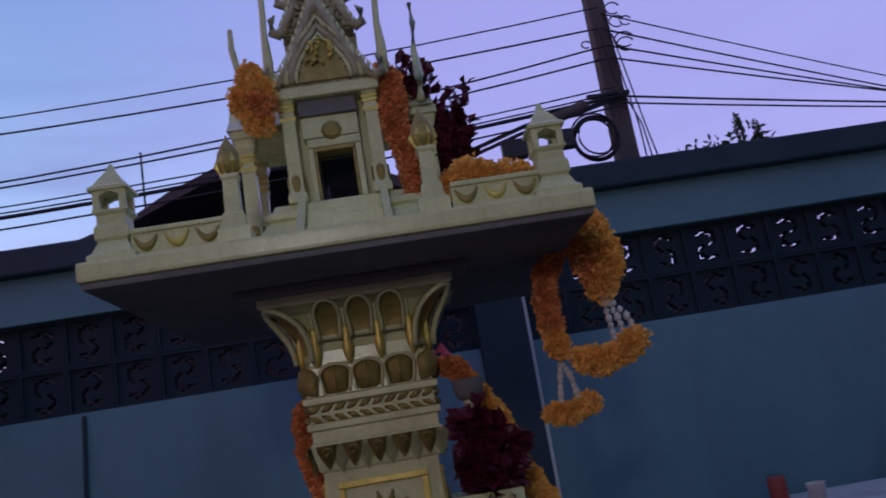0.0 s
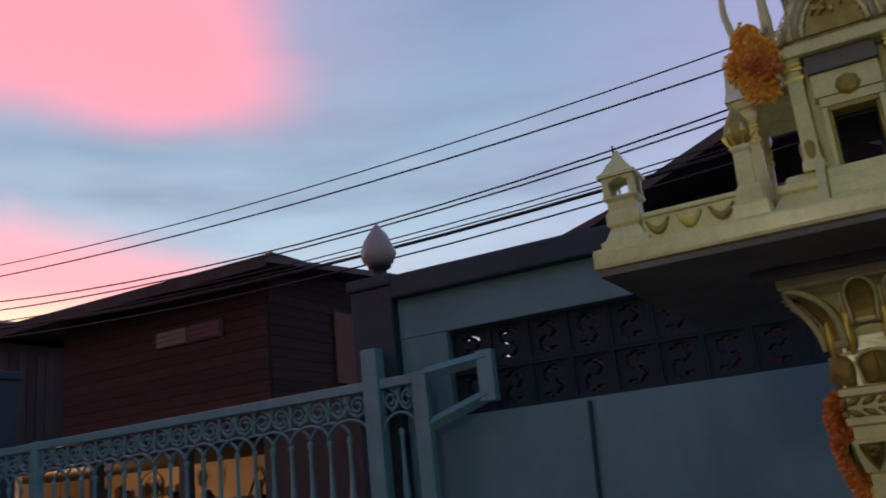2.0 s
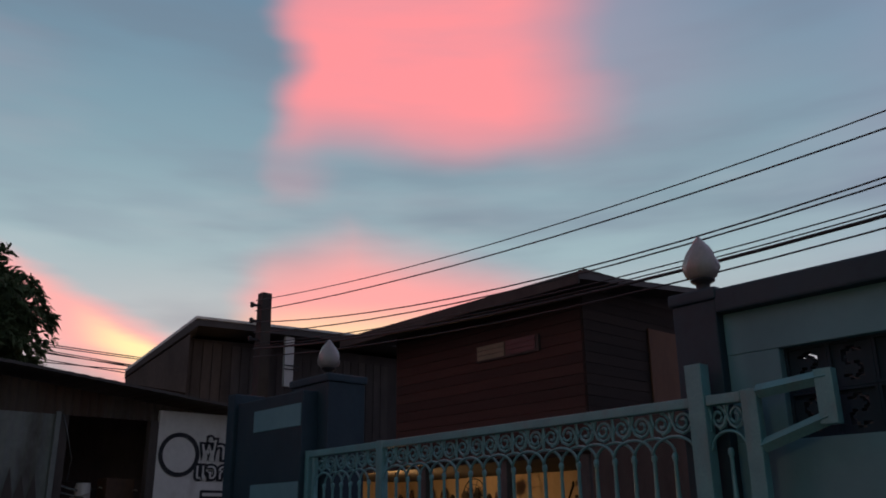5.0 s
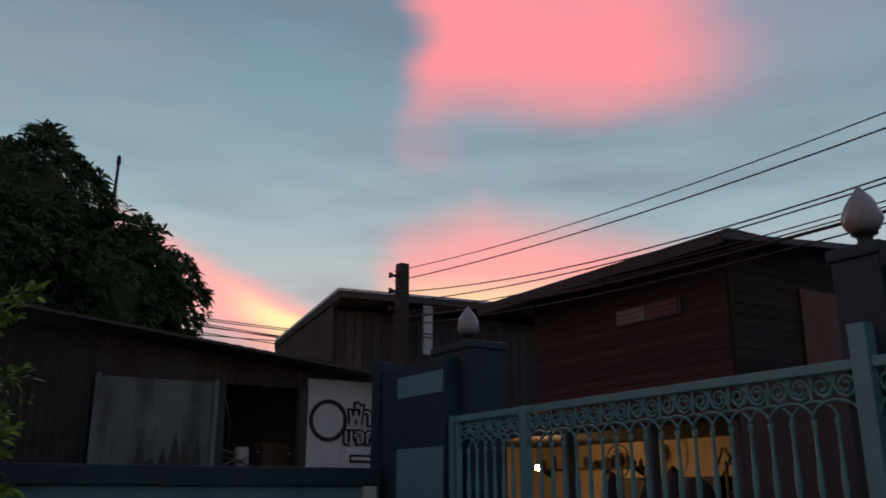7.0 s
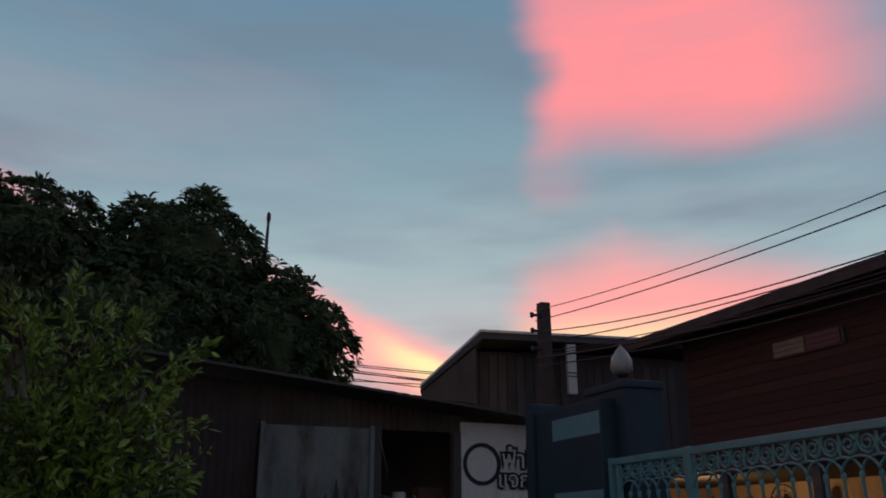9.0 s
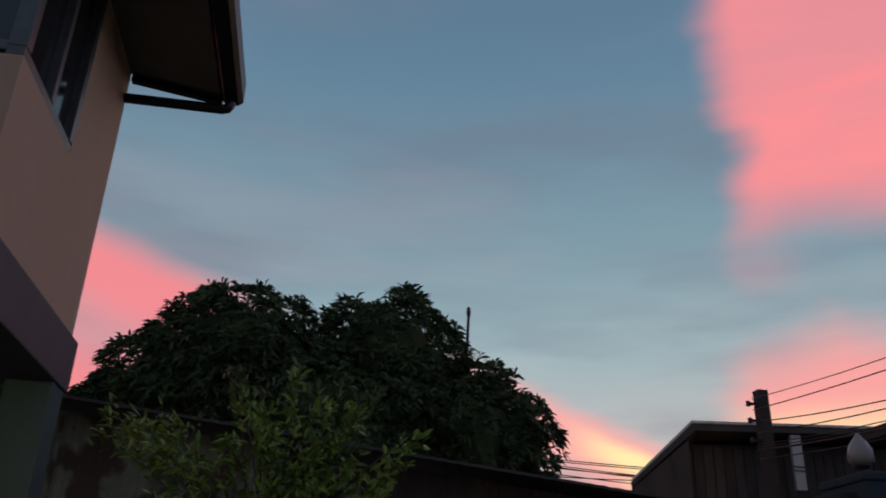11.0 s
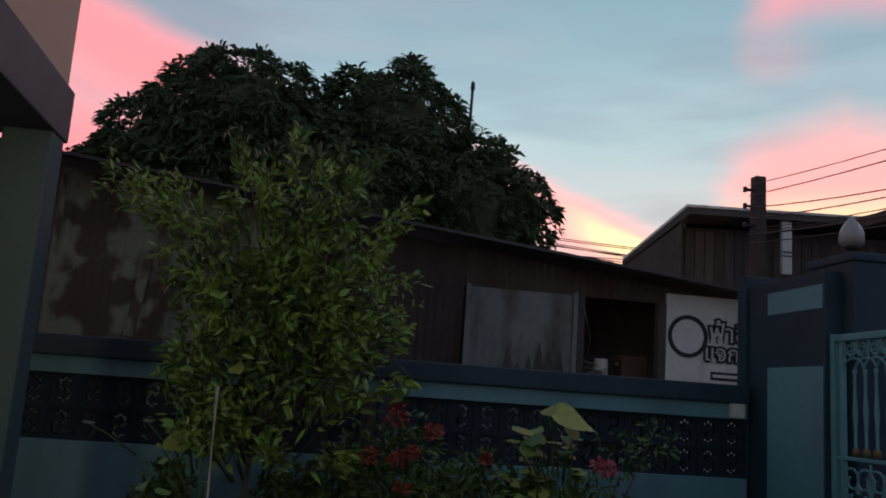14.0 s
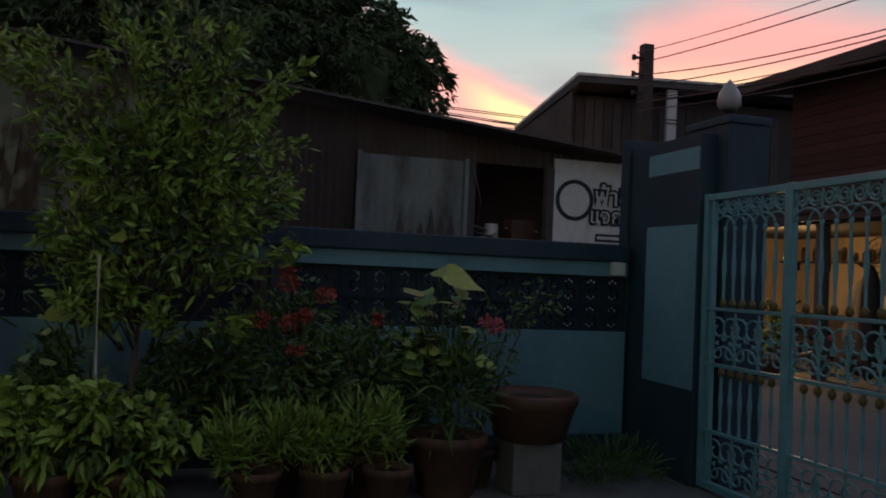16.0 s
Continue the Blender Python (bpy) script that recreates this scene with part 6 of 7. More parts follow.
for side in range(4):
    turn = pose(0, 0, 0, 0, 0, 90 * side)
    for i in range(3):
        x = (i - 1) * 0.069
        for me, mat, z, y, nm in ((big_petal, GOLD_DARK, 1.752, -0.146, "capital_petal"), (big_rim, IVORY, 1.750, -0.144, "petal_rim"), (low_petal, GOLD_DARK, 1.677, -0.136, "lotus_petal"), (low_rim, IVORY, 1.677, -0.139, "petal_rim")):
            short = Matrix.Translation((0, 0, 0.040)) @ Matrix.Diagonal((0.80, 1, 0.67, 1)) if me in (big_petal, big_rim) else Matrix()
            part(nm, me, mat, shrine).matrix_basis = turn @ pose(x, y, z) @ short
        part("petal_vein", vein, GOLD_DARK, shrine).matrix_basis = turn @ pose(x, -0.1525, 1.680)
    for i in range(4):
        x = (i - 1.5) * 0.069
        part("gilt_drop", drip, GILT, shrine).matrix_basis = turn @ pose(x, -0.140, 1.792) @ Matrix.Diagonal((1.4, 1.1, 1.6, 1))
        part("flute", flute, GILT, shrine).matrix_basis = turn @ pose(x, -0.128, 1.745)
    for i in range(5):
        x = (i - 2) * 0.053
        part("pendant_petal", tip_petal, GOLD_DARK, shrine).matrix_basis = turn @ pose(x, -0.139, 1.572, 180, 0, 180)
        part("pendant_scroll", curl, GOLD_DARK, shrine).matrix_basis = turn @ pose(x, -0.150, 1.556)
        part("pendant_petal", tip_back, IVORY, shrine).matrix_basis = turn @ pose(x + 0.0265, -0.137, 1.570, 180, 0, 180)
    for i in range(10):
        for dz, flip in ((0.009, 1), (-0.009, -1)):
            part("relief_leaf", leaflet, GOLD_DARK, shrine).matrix_basis = turn @ pose((i - 4.5) * 0.027, -0.134, 1.638 + dz) @ Matrix.Diagonal((1, 1, flip, 1))
    # broad petals that turn the corners
    bend = pose(0, 0, 0, 0, 0, 90 * side + 45)
    part("corner_petal", big_petal, GOLD_DARK, shrine).matrix_basis = bend @ pose(0, -0.177, 1.752) @ Matrix.Diagonal((0.95, 1.35, 1.0, 1))
    part("corner_rim", big_rim, GILT, shrine).matrix_basis = bend @ pose(0, -0.179, 1.750) @ Matrix.Diagonal((1.0, 1.35, 1.0, 1))
    part("corner_lotus", low_petal, GOLD_DARK, shrine).matrix_basis = bend @ pose(0, -0.186, 1.677)
    # framed panel on the shaft
    bb = bmesh.new()
    for x0, x1, z0, z1 in ((-0.095, 0.095, 1.478, 1.492), (-0.095, 0.095, 0.62, 0.634), (-0.095, -0.081, 0.634, 1.478), (0.081, 0.095, 0.634, 1.478)):
        box(x0, x1, -0.130, -0.118, z0, z1, bb, 0.003)
    o = part("panel_frame", bb, GILT, shrine, "gilt panel moulding")
    o.matrix_basis = turn
    fl = bmesh.new()
    for k in range(10):
        a = math.pi * 2 * k / 10
        tube([(0.010 * math.cos(a), -0.122, 1.405 + 0.010 * math.sin(a)), (0.030 * math.cos(a), -0.131, 1.405 + 0.032 * math.sin(a)), (0.055 * math.cos(a), -0.123, 1.405 + 0.060 * math.sin(a))], [0.004, 0.011, 0.002], 6, fl)
    o = part("panel_flower", fl, GOLD_DARK, shrine, "carved gilt flower", True)
    o.matrix_basis = turn

# corner lanterns
def corner_lantern(x, y):
    p = part("corner_lantern", sq([(0.044, 0), (0.044, 0.012), (0.036, 0.018), (0.026, 0.040), (0.031, 0.046), (0.031, 0.066), (0.026, 0.074), (0.026, 0.090), (0.032, 0.096), (0.032, 0.100)]), IVORY, shrine, "ivory corner lantern")
    p.location = (x, y, 1.956)
    for sx in (-1, 1):
        for sy in (-1, 1):
            part("mullion", box(sx * 0.024 - 0.006, sx * 0.024 + 0.006, sy * 0.024 - 0.006, sy * 0.024 + 0.006, 0.100, 0.138, bevel=0.001), IVORY, p)
    for ang in range(4):
        bb = prism([(-0.018, 0.128), (0, 0.136), (0.018, 0.128), (0.018, 0.142), (-0.018, 0.142)], "y", -0.030, -0.022)
        o = part("arch", bb, IVORY, p)
        o.matrix_basis = pose(0, 0, 0, 0, 0, 90 * ang)
    part("lantern_roof", sq([(0.036, 0.138), (0.036, 0.144), (0.028, 0.150), (0.020, 0.164), (0.010, 0.178), (0.003, 0.196)]), IVORY, p)


for sx in (-1, 1):
    for sy in (-1, 1):
        corner_lantern(sx * 0.415, sy * 0.415)


def parapet(x0, x1, y):
    L = x1 - x0
    b = box(x0, x1, y - 0.012, y + 0.012, 1.956, 1.966, bevel=0.002)
    box(x0, x1, y - 0.008, y + 0.008, 1.966, 2.004, b)
    box(x0, x1, y - 0.014, y + 0.014, 2.004, 2.014, b, 0.003)
    p = part("parapet", b, IVORY, shrine, "low parapet with gilt swags")
    n = max(2, round(L / 0.05))
    for i in range(n):
        xc = x0 + L * (i + 0.5) / n
        sw = [(xc + 0.021 * (k / 4 - 1), y - 0.011, 1.998 - 0.022 * (1 - (k / 4 - 1) ** 2)) for k in range(9)]
        part("swag", tube(sw, [0.002, 0.004, 0.006, 0.0075, 0.008, 0.0075, 0.006, 0.004, 0.002], 6), GILT if i % 2 else GOLD_DARK, p, "", True)
    return p


parapet(-0.385, -0.215, -0.425)
parapet(0.215, 0.385, -0.425)
parapet(-0.385, 0.385, 0.425)
for s in (-1, 1):
    o = parapet(-0.385, 0.385, -0.425)
    o.matrix_basis = pose(0, 0, 0, 0, 0, 90 * s)


def bud_post(x, y, h=0.215):
    p = part("bud_post", sq([(0.030, 0), (0.030, 0.03), (0.022, 0.036), (0.020, 0.06), (0.015, 0.066), (0.0135, 0.128), (0.017, 0.134), (0.017, 0.140)]), IVORY, shrine, "ivory post with gilt lotus bud")
    p.location = (x, y, 1.956)
    part("bud", lathe([(0.010, 0.140), (0.020, 0.150), (0.0235, 0.166), (0.021, 0.184), (0.013, 0.200), (0.005, 0.212), (0.001, 0.222)], 10), GOLD_DARK, p, "worn gilt bud", True)
    for k in range(6):
        a = math.pi * k / 3
        part("sepal", tube([(0.014 * math.cos(a), 0.014 * math.sin(a), 0.14), (0.024 * math.cos(a), 0.024 * math.sin(a), 0.162), (0.016 * math.cos(a), 0.016 * math.sin(a), 0.188)], [0.003, 0.006, 0.001], 5), GILT, p)


for x in (-0.195, 0.18):
    bud_post(x, -0.415)
    bud_post(x, 0.415)

# stepped plinth and front stair
ringed([(0.235, 1.956), (0.235, 1.976), (0.215, 1.980), (0.205, 2.000), (0.210, 2.006), (0.210, 2.022), (0.185, 2.028), (0.165, 2.060), (0.172, 2.066), (0.172, 2.080), (0.155, 2.086), (0.150, 2.100)], IVORY, "plinth")
for k in range(5):
    part("stair_step", box(-0.075, 0.085, -0.335 + 0.033 * k, -0.335 + 0.033 * (k + 1) + 0.002, 1.956, 1.982 + 0.025 * k, bevel=0.003), IVORY, shrine)
for x in (-0.092, 0.085):
    part("stair_cheek", prism([(-0.355, 1.956), (-0.165, 1.956), (-0.165, 2.10), (-0.19, 2.105), (-0.345, 1.99)], "x", x, x + 0.016), IVORY, shrine)
# cella with a doorway right through
for nm, x0, x1, y0, y1 in (("cella_wall", -0.10, -0.042, -0.11, 0.11), ("cella_wall", 0.040, 0.096, -0.11, 0.11)):
    part(nm, box(x0, x1, y0, y1, 2.10, 2.36, bevel=0.003), IVORY, shrine)
part("lintel_wall", box(-0.042, 0.040, -0.11, 0.095, 2.216, 2.36), IVORY, shrine)
# dark lining paints in the shade inside the doorway
part("cella_lining", box(-0.041, 0.039, -0.104, 0.094, 2.208, 2.2155), INK, shrine, "doorway lining coloured dark for the shade inside")
for lx in (-0.0415, 0.0365):
    part("cella_lining", box(lx, lx + 0.005, -0.104, 0.094, 2.10, 2.208), INK, shrine, "doorway lining coloured dark for the shade inside")
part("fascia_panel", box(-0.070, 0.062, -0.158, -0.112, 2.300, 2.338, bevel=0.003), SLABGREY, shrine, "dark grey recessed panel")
for nm, x0, x1, z0, z1, mat in (("door_jamb", -0.060, -0.048, 2.10, 2.225, IVORY), ("door_jamb", 0.046, 0.060, 2.10, 2.225, IVORY), ("jamb_bead", -0.0475, -0.041, 2.10, 2.214, GOLD_DARK), ("jamb_bead", 0.039, 0.0455, 2.10, 2.214, GOLD_DARK), ("door_head", -0.060, 0.060, 2.226, 2.246, IVORY), ("head_bead", -0.047, 0.045, 2.215, 2.2255, GOLD_DARK), ("door_board", -0.068, 0.060, 2.248, 2.299, IVORY)):
    part(nm, box(x0, x1, -0.150, -0.105, z0, z1, bevel=0.003), mat, shrine)
part("door_boss", lathe([(0.024, 0), (0.018, 0.010), (0.006, 0.014)], 8, at=(0, 0, 0)), GOLD_DARK, shrine).matrix_basis = pose(-0.002, -0.150, 2.262, 90, 0, 0)


def temple_column(x, y, z0, z1, w):
    h = z1 - z0
    p = part("column", sq([(w * 1.35, 0), (w * 1.35, h * 0.06), (w * 1.1, h * 0.09), (w, h * 0.12), (w * 0.92, h * 0.70), (w * 1.1, h * 0.72), (w * 1.1, h * 0.755), (w * 0.95, h * 0.765), (w * 1.0, h * 0.87), (w * 1.3, h * 0.92), (w * 1.45, h * 0.96), (w * 1.45, h)]), IVORY, shrine, "ivory column with gilt bands")
    p.location = (x, y, z0)
    for f in (0.725, 0.80, 0.84):
        part("gilt_band", sq([(w * 1.14, h * f), (w * 1.2, h * (f + 0.012)), (w * 1.14, h * (f + 0.024))]), GILT, p)
    for k in range(4):
        o = part("base_leaf", petal(w * 1.5, h * 0.17, 0.004, 0.004), GOLD_DARK, p)
        o.matrix_basis = pose(0, 0, 0, 0, 0, 90 * k) @ pose(0, -w * 1.05, h * 0.07)


for x in (-0.095, 0.094):
    temple_column(x, -0.145, 2.10, 2.368, 0.0155)
    temple_column(x, 0.145, 2.10, 2.368, 0.0155)
for x in (-0.205, 0.215):
    for y in (-0.085, 0.085):
        temple_column(x, y, 2.015, 2.285, 0.0165)
part("side_slab", box(-0.235, -0.17, -0.115, 0.115, 1.99, 2.015, bevel=0.003), IVORY, shrine)
part("side_slab", box(0.18, 0.245, -0.115, 0.115, 1.99, 2.015, bevel=0.003), IVORY, shrine)
part("side_entablature", box(-0.235, -0.10, -0.115, 0.115, 2.285, 2.305, bevel=0.003), IVORY, shrine)
part("side_entablature", box(0.11, 0.245, -0.115, 0.115, 2.285, 2.305, bevel=0.003), IVORY, shrine)
part("entablature", box(-0.122, 0.119, -0.175, 0.175, 2.340, 2.366, bevel=0.004), IVORY, shrine)


# gabled roofs, tier over tier, with flame edges
def gable(cx, half, z0, z1, y0, y1, name="roof_tier"):
    q = [(cx - half, z0), (cx + half, z0), (cx + half * 0.62, z0 + (z1 - z0) * 0.30), (cx + half * 0.30, z0 + (z1 - z0) * 0.66), (cx, z1), (cx - half * 0.30, z0 + (z1 - z0) * 0.66), (cx - half * 0.62, z0 + (z1 - z0) * 0.30)]
    p = part(name, prism(q, "y", y0, y1), WORNIVORY, shrine, "worn ivory gabled roof tier")
    edge = [(cx - half, z0), (cx - half * 0.62, z0 + (z1 - z0) * 0.30), (cx - half * 0.30, z0 + (z1 - z0) * 0.66), (cx, z1)]
    for s in (1, -1):
        pts = [(cx + s * (a - cx), y0 - 0.006, c) for a, c in edge]
        part("barge_board", tube(pts, 0.009, 6), WORNIVORY, p, "", True)
        for k in range(12):
            f = k / 12
            i = min(2, int(f * 3))
            g = f * 3 - i
            a = pts[i][0] + (pts[i + 1][0] - pts[i][0]) * g
            c = pts[i][2] + (pts[i + 1][2] - pts[i][2]) * g
            part("flame", tube([(a, y0 - 0.006, c), (a + s * -0.006, y0 - 0.006, c + 0.016), (a + s * -0.002, y0 - 0.006, c + 0.030)], [0.006, 0.0055, 0.001], 5), IVORY, p)
        part("roof_horn", tube([(cx - s * half, y0 - 0.006, z0), (cx - s * (half + 0.022), y0 - 0.006, z0 + 0.010), (cx - s * (half + 0.022), y0 - 0.006, z0 + 0.040), (cx - s * (half + 0.010), y0 - 0.006, z0 + 0.055)], [0.012, 0.012, 0.009, 0.001], 6), WORNIVORY, p, "", True)
    rb = bmesh.new()
    rr = random.Random(int(z0 * 1000))
    for inner in (0.86, 0.70, 0.54):                     # rows of small carved bosses along the slopes
        for k in range(15):
            f = k / 15
            lim = half * (1 - f) ** 1.25 * inner
            for side in (-1, 1):
                xx, zz = cx + side * lim, z0 + 0.008 + (z1 - z0) * f * (0.70 + 0.28 * inner)
                jx, jz = rr.uniform(-0.002, 0.002), rr.uniform(0.010, 0.015)
                tube([(xx, y0 + 0.002, zz), (xx + jx, y0 - 0.008, zz + 0.004), (xx + jx * 2, y0 - 0.001, zz + jz)], [0.0055, 0.0065, 0.002], 5, rb)
    for k in range(30):
        f = rr.random()
        zz = z0 + (z1 - z0) * f * 0.95
        lim = half * (1 - f) ** 1.25
        side = rr.choice((-1, 1))
        xx = cx + side * lim * rr.uniform(0.62, 0.97)
        tube([(xx, y0 - 0.002, zz), (xx - side * 0.006, y0 - 0.009, zz + 0.008), (xx - side * 0.003, y0 - 0.003, zz + 0.018)], [0.004, 0.007, 0.001], 5, rb)
    part("roof_relief", rb, WORNIVORY, p, "worn carved relief", True)["kind"] = "stuff"
    return p


CX = -0.001
gable(CX, 0.110, 2.366, 2.575, -0.172, 0.172)
gable(CX, 0.084, 2.515, 2.740, -0.130, 0.130)
gable(CX, 0.066, 2.610, 2.83, -0.090, 0.090)
ringed([(0.104, 2.366), (0.102, 2.40), (0.094, 2.408), (0.092, 2.450), (0.096, 2.456), (0.088, 2.464), (0.084, 2.515), (0.088, 2.522), (0.080, 2.53), (0.074, 2.60), (0.066, 2.61), (0.064, 2.66)], WORNIVORY, "roof_core", "worn carved core of the roof", at=(CX, 0, 0))
for grow, rad, mat in ((1.10, 0.0050, IVORY), (1.30, 0.0065, WORNIVORY), (1.52, 0.0060, IVORY)):   # pointed arches nested round the pediment
    arch_pts = [(CX + sx * 0.056 * grow, -0.184 + 0.003 * grow, 2.372 + zz * grow) for sx, zz in ((-1.0, 0.0), (-0.96, 0.022), (-0.80, 0.044), (-0.46, 0.073), (-0.2, 0.088), (0.0, 0.104), (0.2, 0.088), (0.46, 0.073), (0.80, 0.044), (0.96, 0.022), (1.0, 0.0))]
    part("pediment_arch", tube(arch_pts, rad, 6), mat, shrine, "pointed arch moulding", True)
tri = part("pediment", prism([(CX - 0.056, 2.372), (CX + 0.056, 2.372), (CX + 0.046, 2.410), (CX + 0.026, 2.445), (CX, 2.472), (CX - 0.026, 2.445), (CX - 0.046, 2.410)], "y", -0.181, -0.173), GOLD_DARK, shrine, "gilt carved pediment")
bb = bmesh.new()
random.seed(3)
for k in range(16):
    zz = 2.388 + 0.075 * random.random()
    lim = 0.055 * (1 - (zz - 2.378) / 0.107)
    xx = CX + random.uniform(-lim, lim)
    tube([(xx, -0.183, zz), (xx + random.uniform(-0.012, 0.012), -0.187, zz + 0.009), (xx + random.uniform(-0.014, 0.014), -0.183, zz + 0.018)], [0.003, 0.005, 0.001], 5, bb)
part("pediment_scrolls", bb, GILT, tri, "", True)
for s in (-1, 1):                                       # side porch roofs
    q = [(-0.12, 2.305), (0.12, 2.305), (0.07, 2.345), (0.03, 2.40), (0.0, 2.44), (-0.03, 2.40), (-0.07, 2.345)]
    part("side_roof", prism(q, "x", CX + s * 0.10 - 0.01 if s > 0 else CX - 0.24, CX + 0.24 if s > 0 else CX - 0.09), IVORY, shrine)


def chofa(x, y, z0, z1, dx):
    h = z1 - z0
    part("roof_finial", tube([(x, y, z0), (x + dx * 0.5, y, z0 + h * 0.25), (x + dx * 0.2, y, z0 + h * 0.5), (x + dx, y, z0 + h * 0.8), (x + dx * 0.9, y, z1)], [0.013, 0.012, 0.008, 0.0075, 0.006], 7), IVORY, shrine, "slender upright roof finial", True)


chofa(-0.188, -0.155, 2.30, 2.535, -0.014)
chofa(-0.125, -0.155, 2.38, 2.640, 0.004)
chofa(0.136, -0.155, 2.38, 2.635, 0.006)
chofa(0.210, -0.155, 2.30, 2.545, 0.010)
ringed([(0.070, 2.62), (0.075, 2.66), (0.060, 2.68), (0.064, 2.72), (0.048, 2.75), (0.050, 2.79), (0.036, 2.82), (0.036, 2.86), (0.024, 2.90), (0.016, 2.98), (0.006, 3.08), (0.001, 3.16)], IVORY, "spire", "ivory tiered spire", at=(CX, 0, 0))


# ---------------------------------------------------------------- flowers on the shrine
def blossom_chain(name, pts, radius, mat, rng, per_m=17000, petal_len=0.0098, petal_w=0.0120):
    """A thick chain of petals round a line of points."""
    pts = np.array(pts, float)
    seg = np.linalg.norm(np.diff(pts, axis=0), axis=1)
    total = seg.sum()
    n = int(total * per_m * (radius / 0.03)) + 60
    s = rng.random(n) * total
    cum = np.concatenate([[0], np.cumsum(seg)])
    i = np.clip(np.searchsorted(cum, s) - 1, 0, len(seg) - 1)
    f = ((s - cum[i]) / seg[i])[:, None]
    c = pts[i] * (1 - f) + pts[i + 1] * f
    u = rng.normal(size=(n, 3))
    u /= np.linalg.norm(u, axis=1, keepdims=True)
    lump = 0.80 + 0.25 * np.abs(np.sin(s / radius * 1.25)) + 0.10 * np.sin(u[:, 0] * 5 + s / radius * 3) * np.sin(u[:, 2] * 4)
    rad = radius * lump[:, None] * rng.uniform(0.55, 0.98, (n, 1))
    return leaf_mesh(name, c + u * rad, u + rng.normal(scale=0.30, size=(n, 3)), rng.uniform(0.6, 1.2, n) * petal_len, rng.uniform(0.7, 1.2, n) * petal_w, mat, rng, 0.25, 0.05)


def chain_core(pts, radius):
    return tube(pts, radius * 0.62, 8)


frng = np.random.default_rng(21)


def garland(at, label, chains, group="flower garlands"):
    g = thing("garland", at, label, "garland", group)
    o = np.array(at)
    for pts, r, mat in chains:
        p = [tuple(np.array(q) - o) for q in pts]
        core = part("blossoms", chain_core(p, r), mat, g)
        part("petals", blossom_chain("petals", p, r, mat, frng), mat, core)
    return g


def beads(parent, pts, r, mat, n):
    b = bmesh.new()
    p = [Vector(q) for q in pts]
    for k in range(n):
        f = k / max(1, n - 1) * (len(p) - 1)
        i = min(len(p) - 2, int(f))
        c = p[i].lerp(p[i + 1], f - i)
        bmesh.ops.create_icosphere(b, subdivisions=1, radius=r * (1 + 0.25 * (k % 3 == 0)), matrix=Matrix.Translation(c) @ Matrix.Diagonal((1, 1, 1.3, 1)))
    part("jasmine_string", b, mat, parent, "white jasmine buds on a string", True)["kind"] = "stuff"


# big garland over the platform's corner
g1 = garland((-0.04, 2.10, 1.90), "orange marigold garland hanging off the shrine platform with jasmine tails", (
    ([(-0.055, 2.10, 1.965), (-0.010, 2.10, 1.945), (0.012, 2.10, 1.900), (0.010, 2.10, 1.850), (-0.015, 2.10, 1.800)], 0.036, MARIGOLD),
    ([(-0.055, 2.13, 1.965), (-0.045, 2.12, 1.900), (-0.030, 2.11, 1.860), (-0.015, 2.10, 1.810)], 0.030, MARIGOLD_RED),
    ([(-0.090, 2.10, 1.664), (-0.045, 2.10, 1.650), (0.000, 2.10, 1.662), (0.045, 2.10, 1.690)], 0.030, MARIGOLD)))
for dx in (0.0, 0.022, 0.045):
    beads(g1, [(0.025 + dx * 0.2, 0, -0.115), (0.030 + dx, 0, -0.17), (0.034 + dx, 0, -0.225)], 0.007, JASMINE, 8)
g2 = garland((-0.13, 2.15, 1.80), "smaller orange marigold garland with jasmine tail off the platform edge", (
    ([(-0.095, 2.15, 1.90), (-0.125, 2.15, 1.85), (-0.130, 2.15, 1.80), (-0.128, 2.15, 1.745)], 0.027, MARIGOLD_RED),
    ([(-0.128, 2.15, 1.735), (-0.118, 2.15, 1.690)], 0.025, MARIGOLD),
    ([(-0.165, 2.15, 1.560), (-0.120, 2.15, 1.555), (-0.072, 2.15, 1.572)], 0.024, MARIGOLD)))
for dx in (-0.012, 0.012):
    beads(g2, [(0.008, 0, -0.13), (0.012 + dx, 0, -0.17), (0.012 + dx * 1.6, 0, -0.215)], 0.007, JASMINE, 8)
# blossoms round the shrine house
garland((-0.71, 2.15, 2.33), "fat orange and amber marigold bunch hung on the shrine's roof", (
    ([(-0.703, 2.11, 2.418), (-0.710, 2.10, 2.390)], 0.033, MARIGOLD),
    ([(-0.732, 2.10, 2.362), (-0.726, 2.10, 2.335)], 0.032, MARIGOLD),
    ([(-0.690, 2.09, 2.380), (-0.680, 2.085, 2.345)], 0.036, MARIGOLD),
    ([(-0.708, 2.09, 2.312), (-0.692, 2.085, 2.282)], 0.033, MARIGOLD),
    ([(-0.700, 2.065, 2.332), (-0.672, 2.06, 2.312)], 0.025, MARIGOLD_RED)))
garland((-0.40, 2.16, 2.25), "orange marigold garland hung beside the shrine door", (
    ([(-0.405, 2.16, 2.40), (-0.392, 2.13, 2.33), (-0.398, 2.12, 2.25), (-0.375, 2.12, 2.17), (-0.37, 2.12, 2.09)], 0.032, MARIGOLD_RED),))
garland((-0.22, 2.10, 2.03), "amber marigold garland lying along the parapet", (
    ([(-0.30, 2.06, 2.07), (-0.26, 2.05, 2.09), (-0.21, 2.03, 2.065), (-0.15, 2.0, 2.045), (-0.10, 2.0, 2.00)], 0.038, MARIGOLD),))
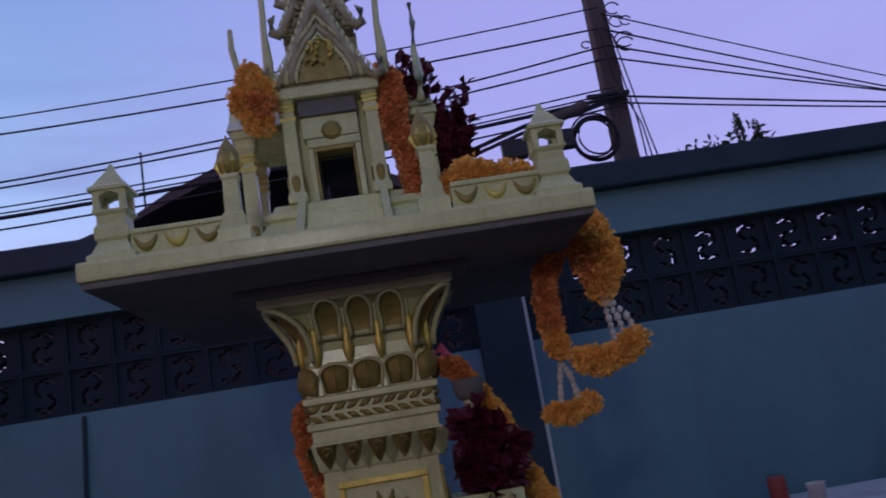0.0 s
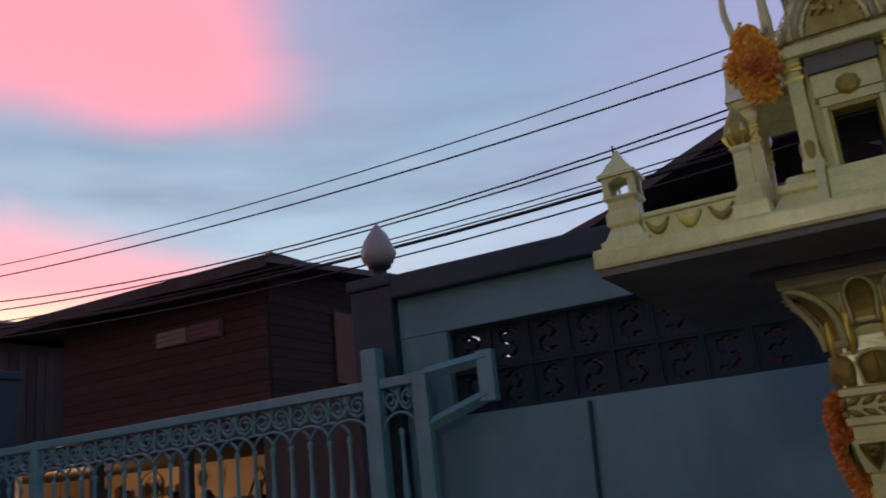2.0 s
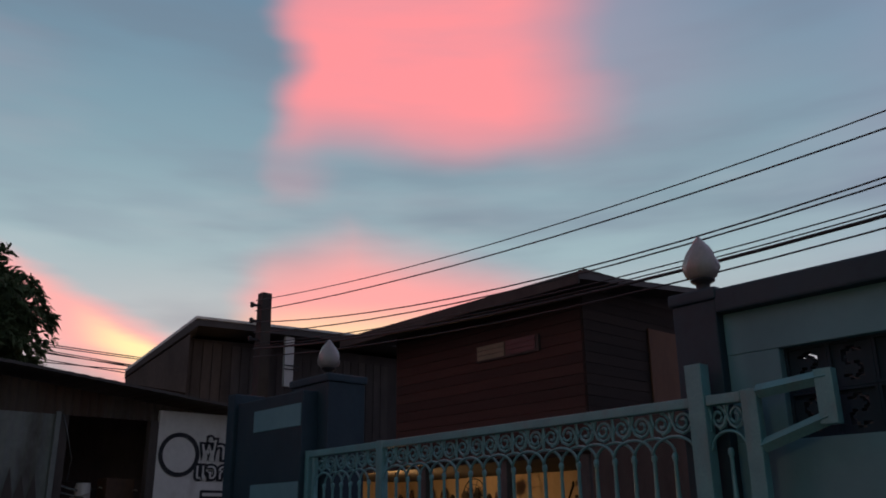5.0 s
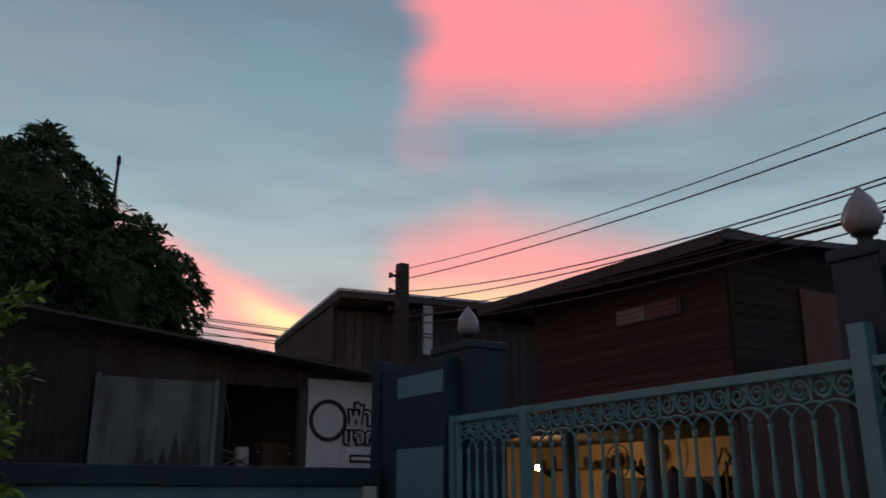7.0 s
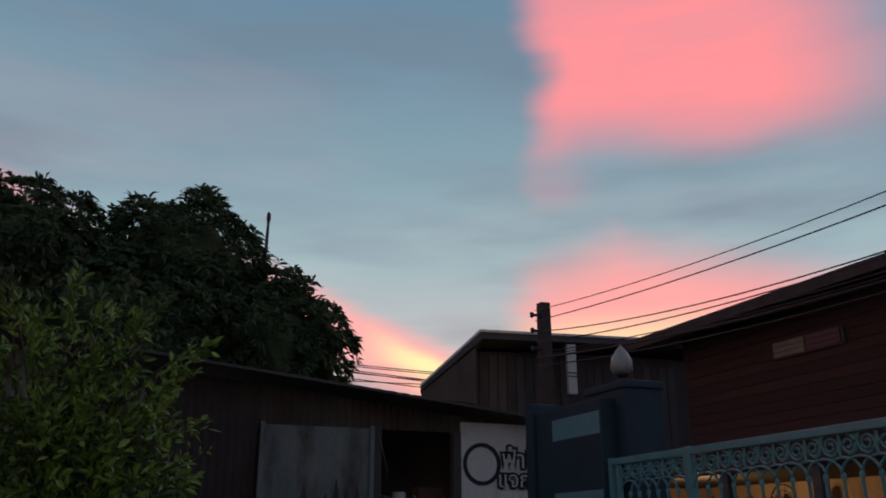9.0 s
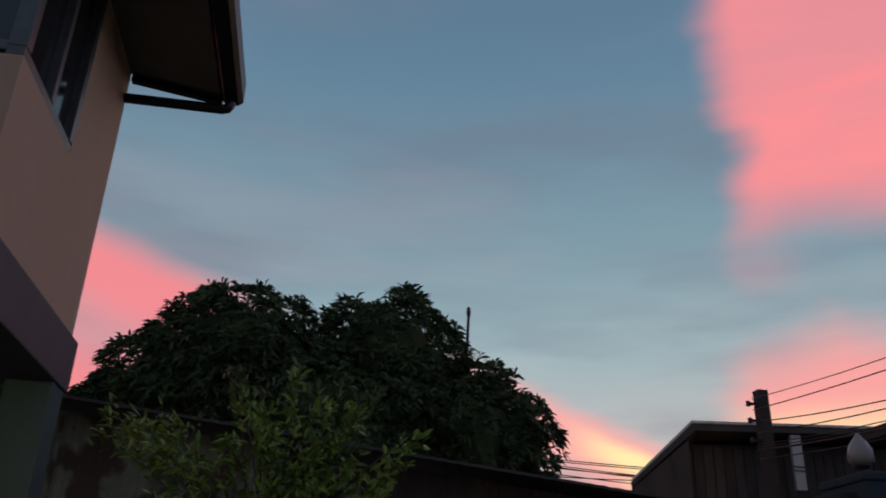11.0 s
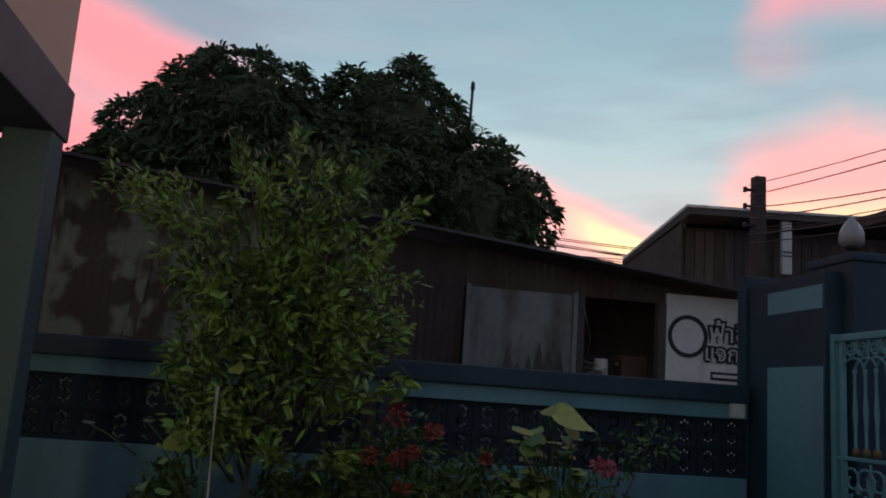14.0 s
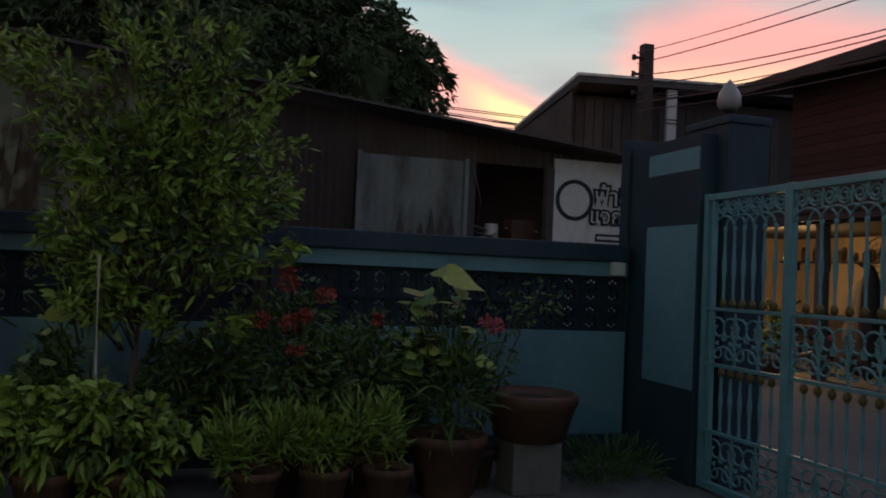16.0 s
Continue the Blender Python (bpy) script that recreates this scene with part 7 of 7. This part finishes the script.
# draped strands beside the post
g3 = garland((-0.33, 2.25, 1.60), "orange-red flower strand with pink ribbon draped beside the post", (
    ([(-0.375, 2.20, 1.705), (-0.345, 2.19, 1.690), (-0.325, 2.19, 1.655)], 0.024, MARIGOLD_RED),
    ([(-0.33, 2.20, 1.66), (-0.29, 2.20, 1.60), (-0.265, 2.21, 1.55), (-0.25, 2.21, 1.48), (-0.215, 2.21, 1.41), (-0.17, 2.21, 1.33)], 0.027, MARIGOLD)))
part("ribbon", tube([(-0.06, -0.05, 0.13), (-0.045, -0.055, 0.145), (-0.03, -0.05, 0.12), (-0.015, -0.055, 0.105)], [0.004, 0.012, 0.010, 0.003], 6), RIBBON, g3, "pink ribbon bow")
garland((-0.68, 2.22, 1.55), "orange flower strand hanging behind the post", (
    ([(-0.695, 2.25, 1.66), (-0.70, 2.25, 1.60), (-0.695, 2.25, 1.54), (-0.675, 2.25, 1.47)], 0.026, MARIGOLD_RED),))


def sprig(at, label, stems, mat, leaf_l, leaf_w, per=26, name="foliage_spray"):
    g = thing(name, at, label, "flowers")
    st = bmesh.new()
    cs, ds = [], []
    for tip in stems:
        t = np.array(tip)
        mid = t * 0.5 + np.array([0, 0, 0.02])
        tube([(0, 0, 0), tuple(mid), tuple(t)], [0.004, 0.003, 0.0015], 5, st)
        for k in range(per):
            f = 0.25 + 0.78 * k / per
            p = (mid * 2 * f if f < 0.5 else mid + (t - mid) * (f - 0.5) * 2)
            cs.append(p)
            ds.append(np.array([frng.normal(), frng.normal(), frng.normal() + 0.5]) + t / np.linalg.norm(t) * 0.4)
    part("stems", st, CROTON, g)
    cs, ds = np.array(cs), np.array(ds)
    part("leaves", leaf_mesh("leaves", cs, ds, frng.uniform(0.8, 1.2, len(cs)) * leaf_l, frng.uniform(0.8, 1.2, len(cs)) * leaf_w, mat, frng, 0.2, 0.1), mat, g)
    return g


sprig((-0.345, 2.20, 2.02), "tall spray of wine-red leaves standing on the shrine platform",
      [(0.02, 0, 0.42), (-0.02, 0.02, 0.36), (0.05, 0.0, 0.37), (0.08, 0.0, 0.31), (0.11, 0.0, 0.30), (0.125, 0.01, 0.24), (0.04, 0.03, 0.26), (0.10, 0.0, 0.20), (0.13, 0, 0.33), (0.0, 0, 0.2), (0.05, 0, 0.12), (0.03, 0.02, 0.30), (0.07, 0.03, 0.27), (0.10, 0.02, 0.26), (0.0, 0.03, 0.30), (0.08, 0, 0.16), (0.12, 0.02, 0.17), (0.03, -0.01, 0.39), (-0.01, 0, 0.43)], CROTON, 0.038, 0.026, 52)
sprig((-0.325, 2.06, 1.37), "wine-red leaf spray hanging in the strands beside the post",
      [(0.0, 0, 0.22), (0.03, 0, 0.18), (-0.04, 0, 0.2), (0.05, 0, 0.1), (-0.03, 0, 0.13), (0.02, -0.02, 0.15), (0.0, -0.02, 0.1), (0.06, 0, 0.15), (-0.05, -0.02, 0.12)], CROTON, 0.044, 0.036, 70)

# small offering pillar beside the post
stand = thing("offering_pillar", (-0.335, 2.10, 0), "small ivory offering pillar with a dark cup beside the shrine post", "pillar")
part("pedestal", sq([(0.10, 0), (0.10, 0.1), (0.06, 0.14), (0.055, 1.38), (0.07, 1.40), (0.07, 1.43)]), IVORY, stand)
part("stem", lathe([(0.022, 1.43), (0.014, 1.445), (0.011, 1.56), (0.013, 1.61), (0.018, 1.615)], 10), IVORY, stand, "", True)
part("cup", lathe([(0.016, 1.615), (0.028, 1.625), (0.034, 1.655), (0.032, 1.66), (0.010, 1.64)], 14), SLABGREY, stand, "dark offering cup", True)
for x in (-0.045, 0.045):
    part("tiny_post", lathe([(0.012, 1.43), (0.009, 1.45), (0.008, 1.475), (0.012, 1.48), (0.002, 1.50)], 8), IVORY, stand, "", True)

# low white shelf with a can against the wall
table2 = thing("side_shelf", (1.35, 3.45, 0), "white-topped shelf standing by the boundary wall", "shelf")
part("top", box(-0.6, 0.6, -0.3, 0.3, 1.07, 1.10, bevel=0.006), SIGNWHITE, table2)
for x in (-0.55, 0.55):
    for y in (-0.26, 0.26):
        part("leg", box(x - 0.02, x + 0.02, y - 0.02, y + 0.02, 0, 1.07), BLACK, table2)
cup = thing("paper_cup", (0.92, 3.36, 1.10), "small white cup beside the red can", "cup")
part("wall", lathe([(0.026, 0), (0.034, 0.075), (0.036, 0.078), (0.031, 0.076), (0.024, 0.01)], 16), SIGNWHITE, cup, "", True)
part("base", lathe([(0.026, 0.0), (0.02, 0.008)], 12), SIGNWHITE, cup)
can = thing("drink_can", (0.80, 3.40, 1.10), "small red drink can on the white shelf", "can")
part("body", lathe([(0.026, 0), (0.032, 0.008), (0.032, 0.105), (0.027, 0.118)], 16), PETALRED, can, "", True)
part("lid", lathe([(0.027, 0.118), (0.026, 0.121)], 16), FRAME, can)
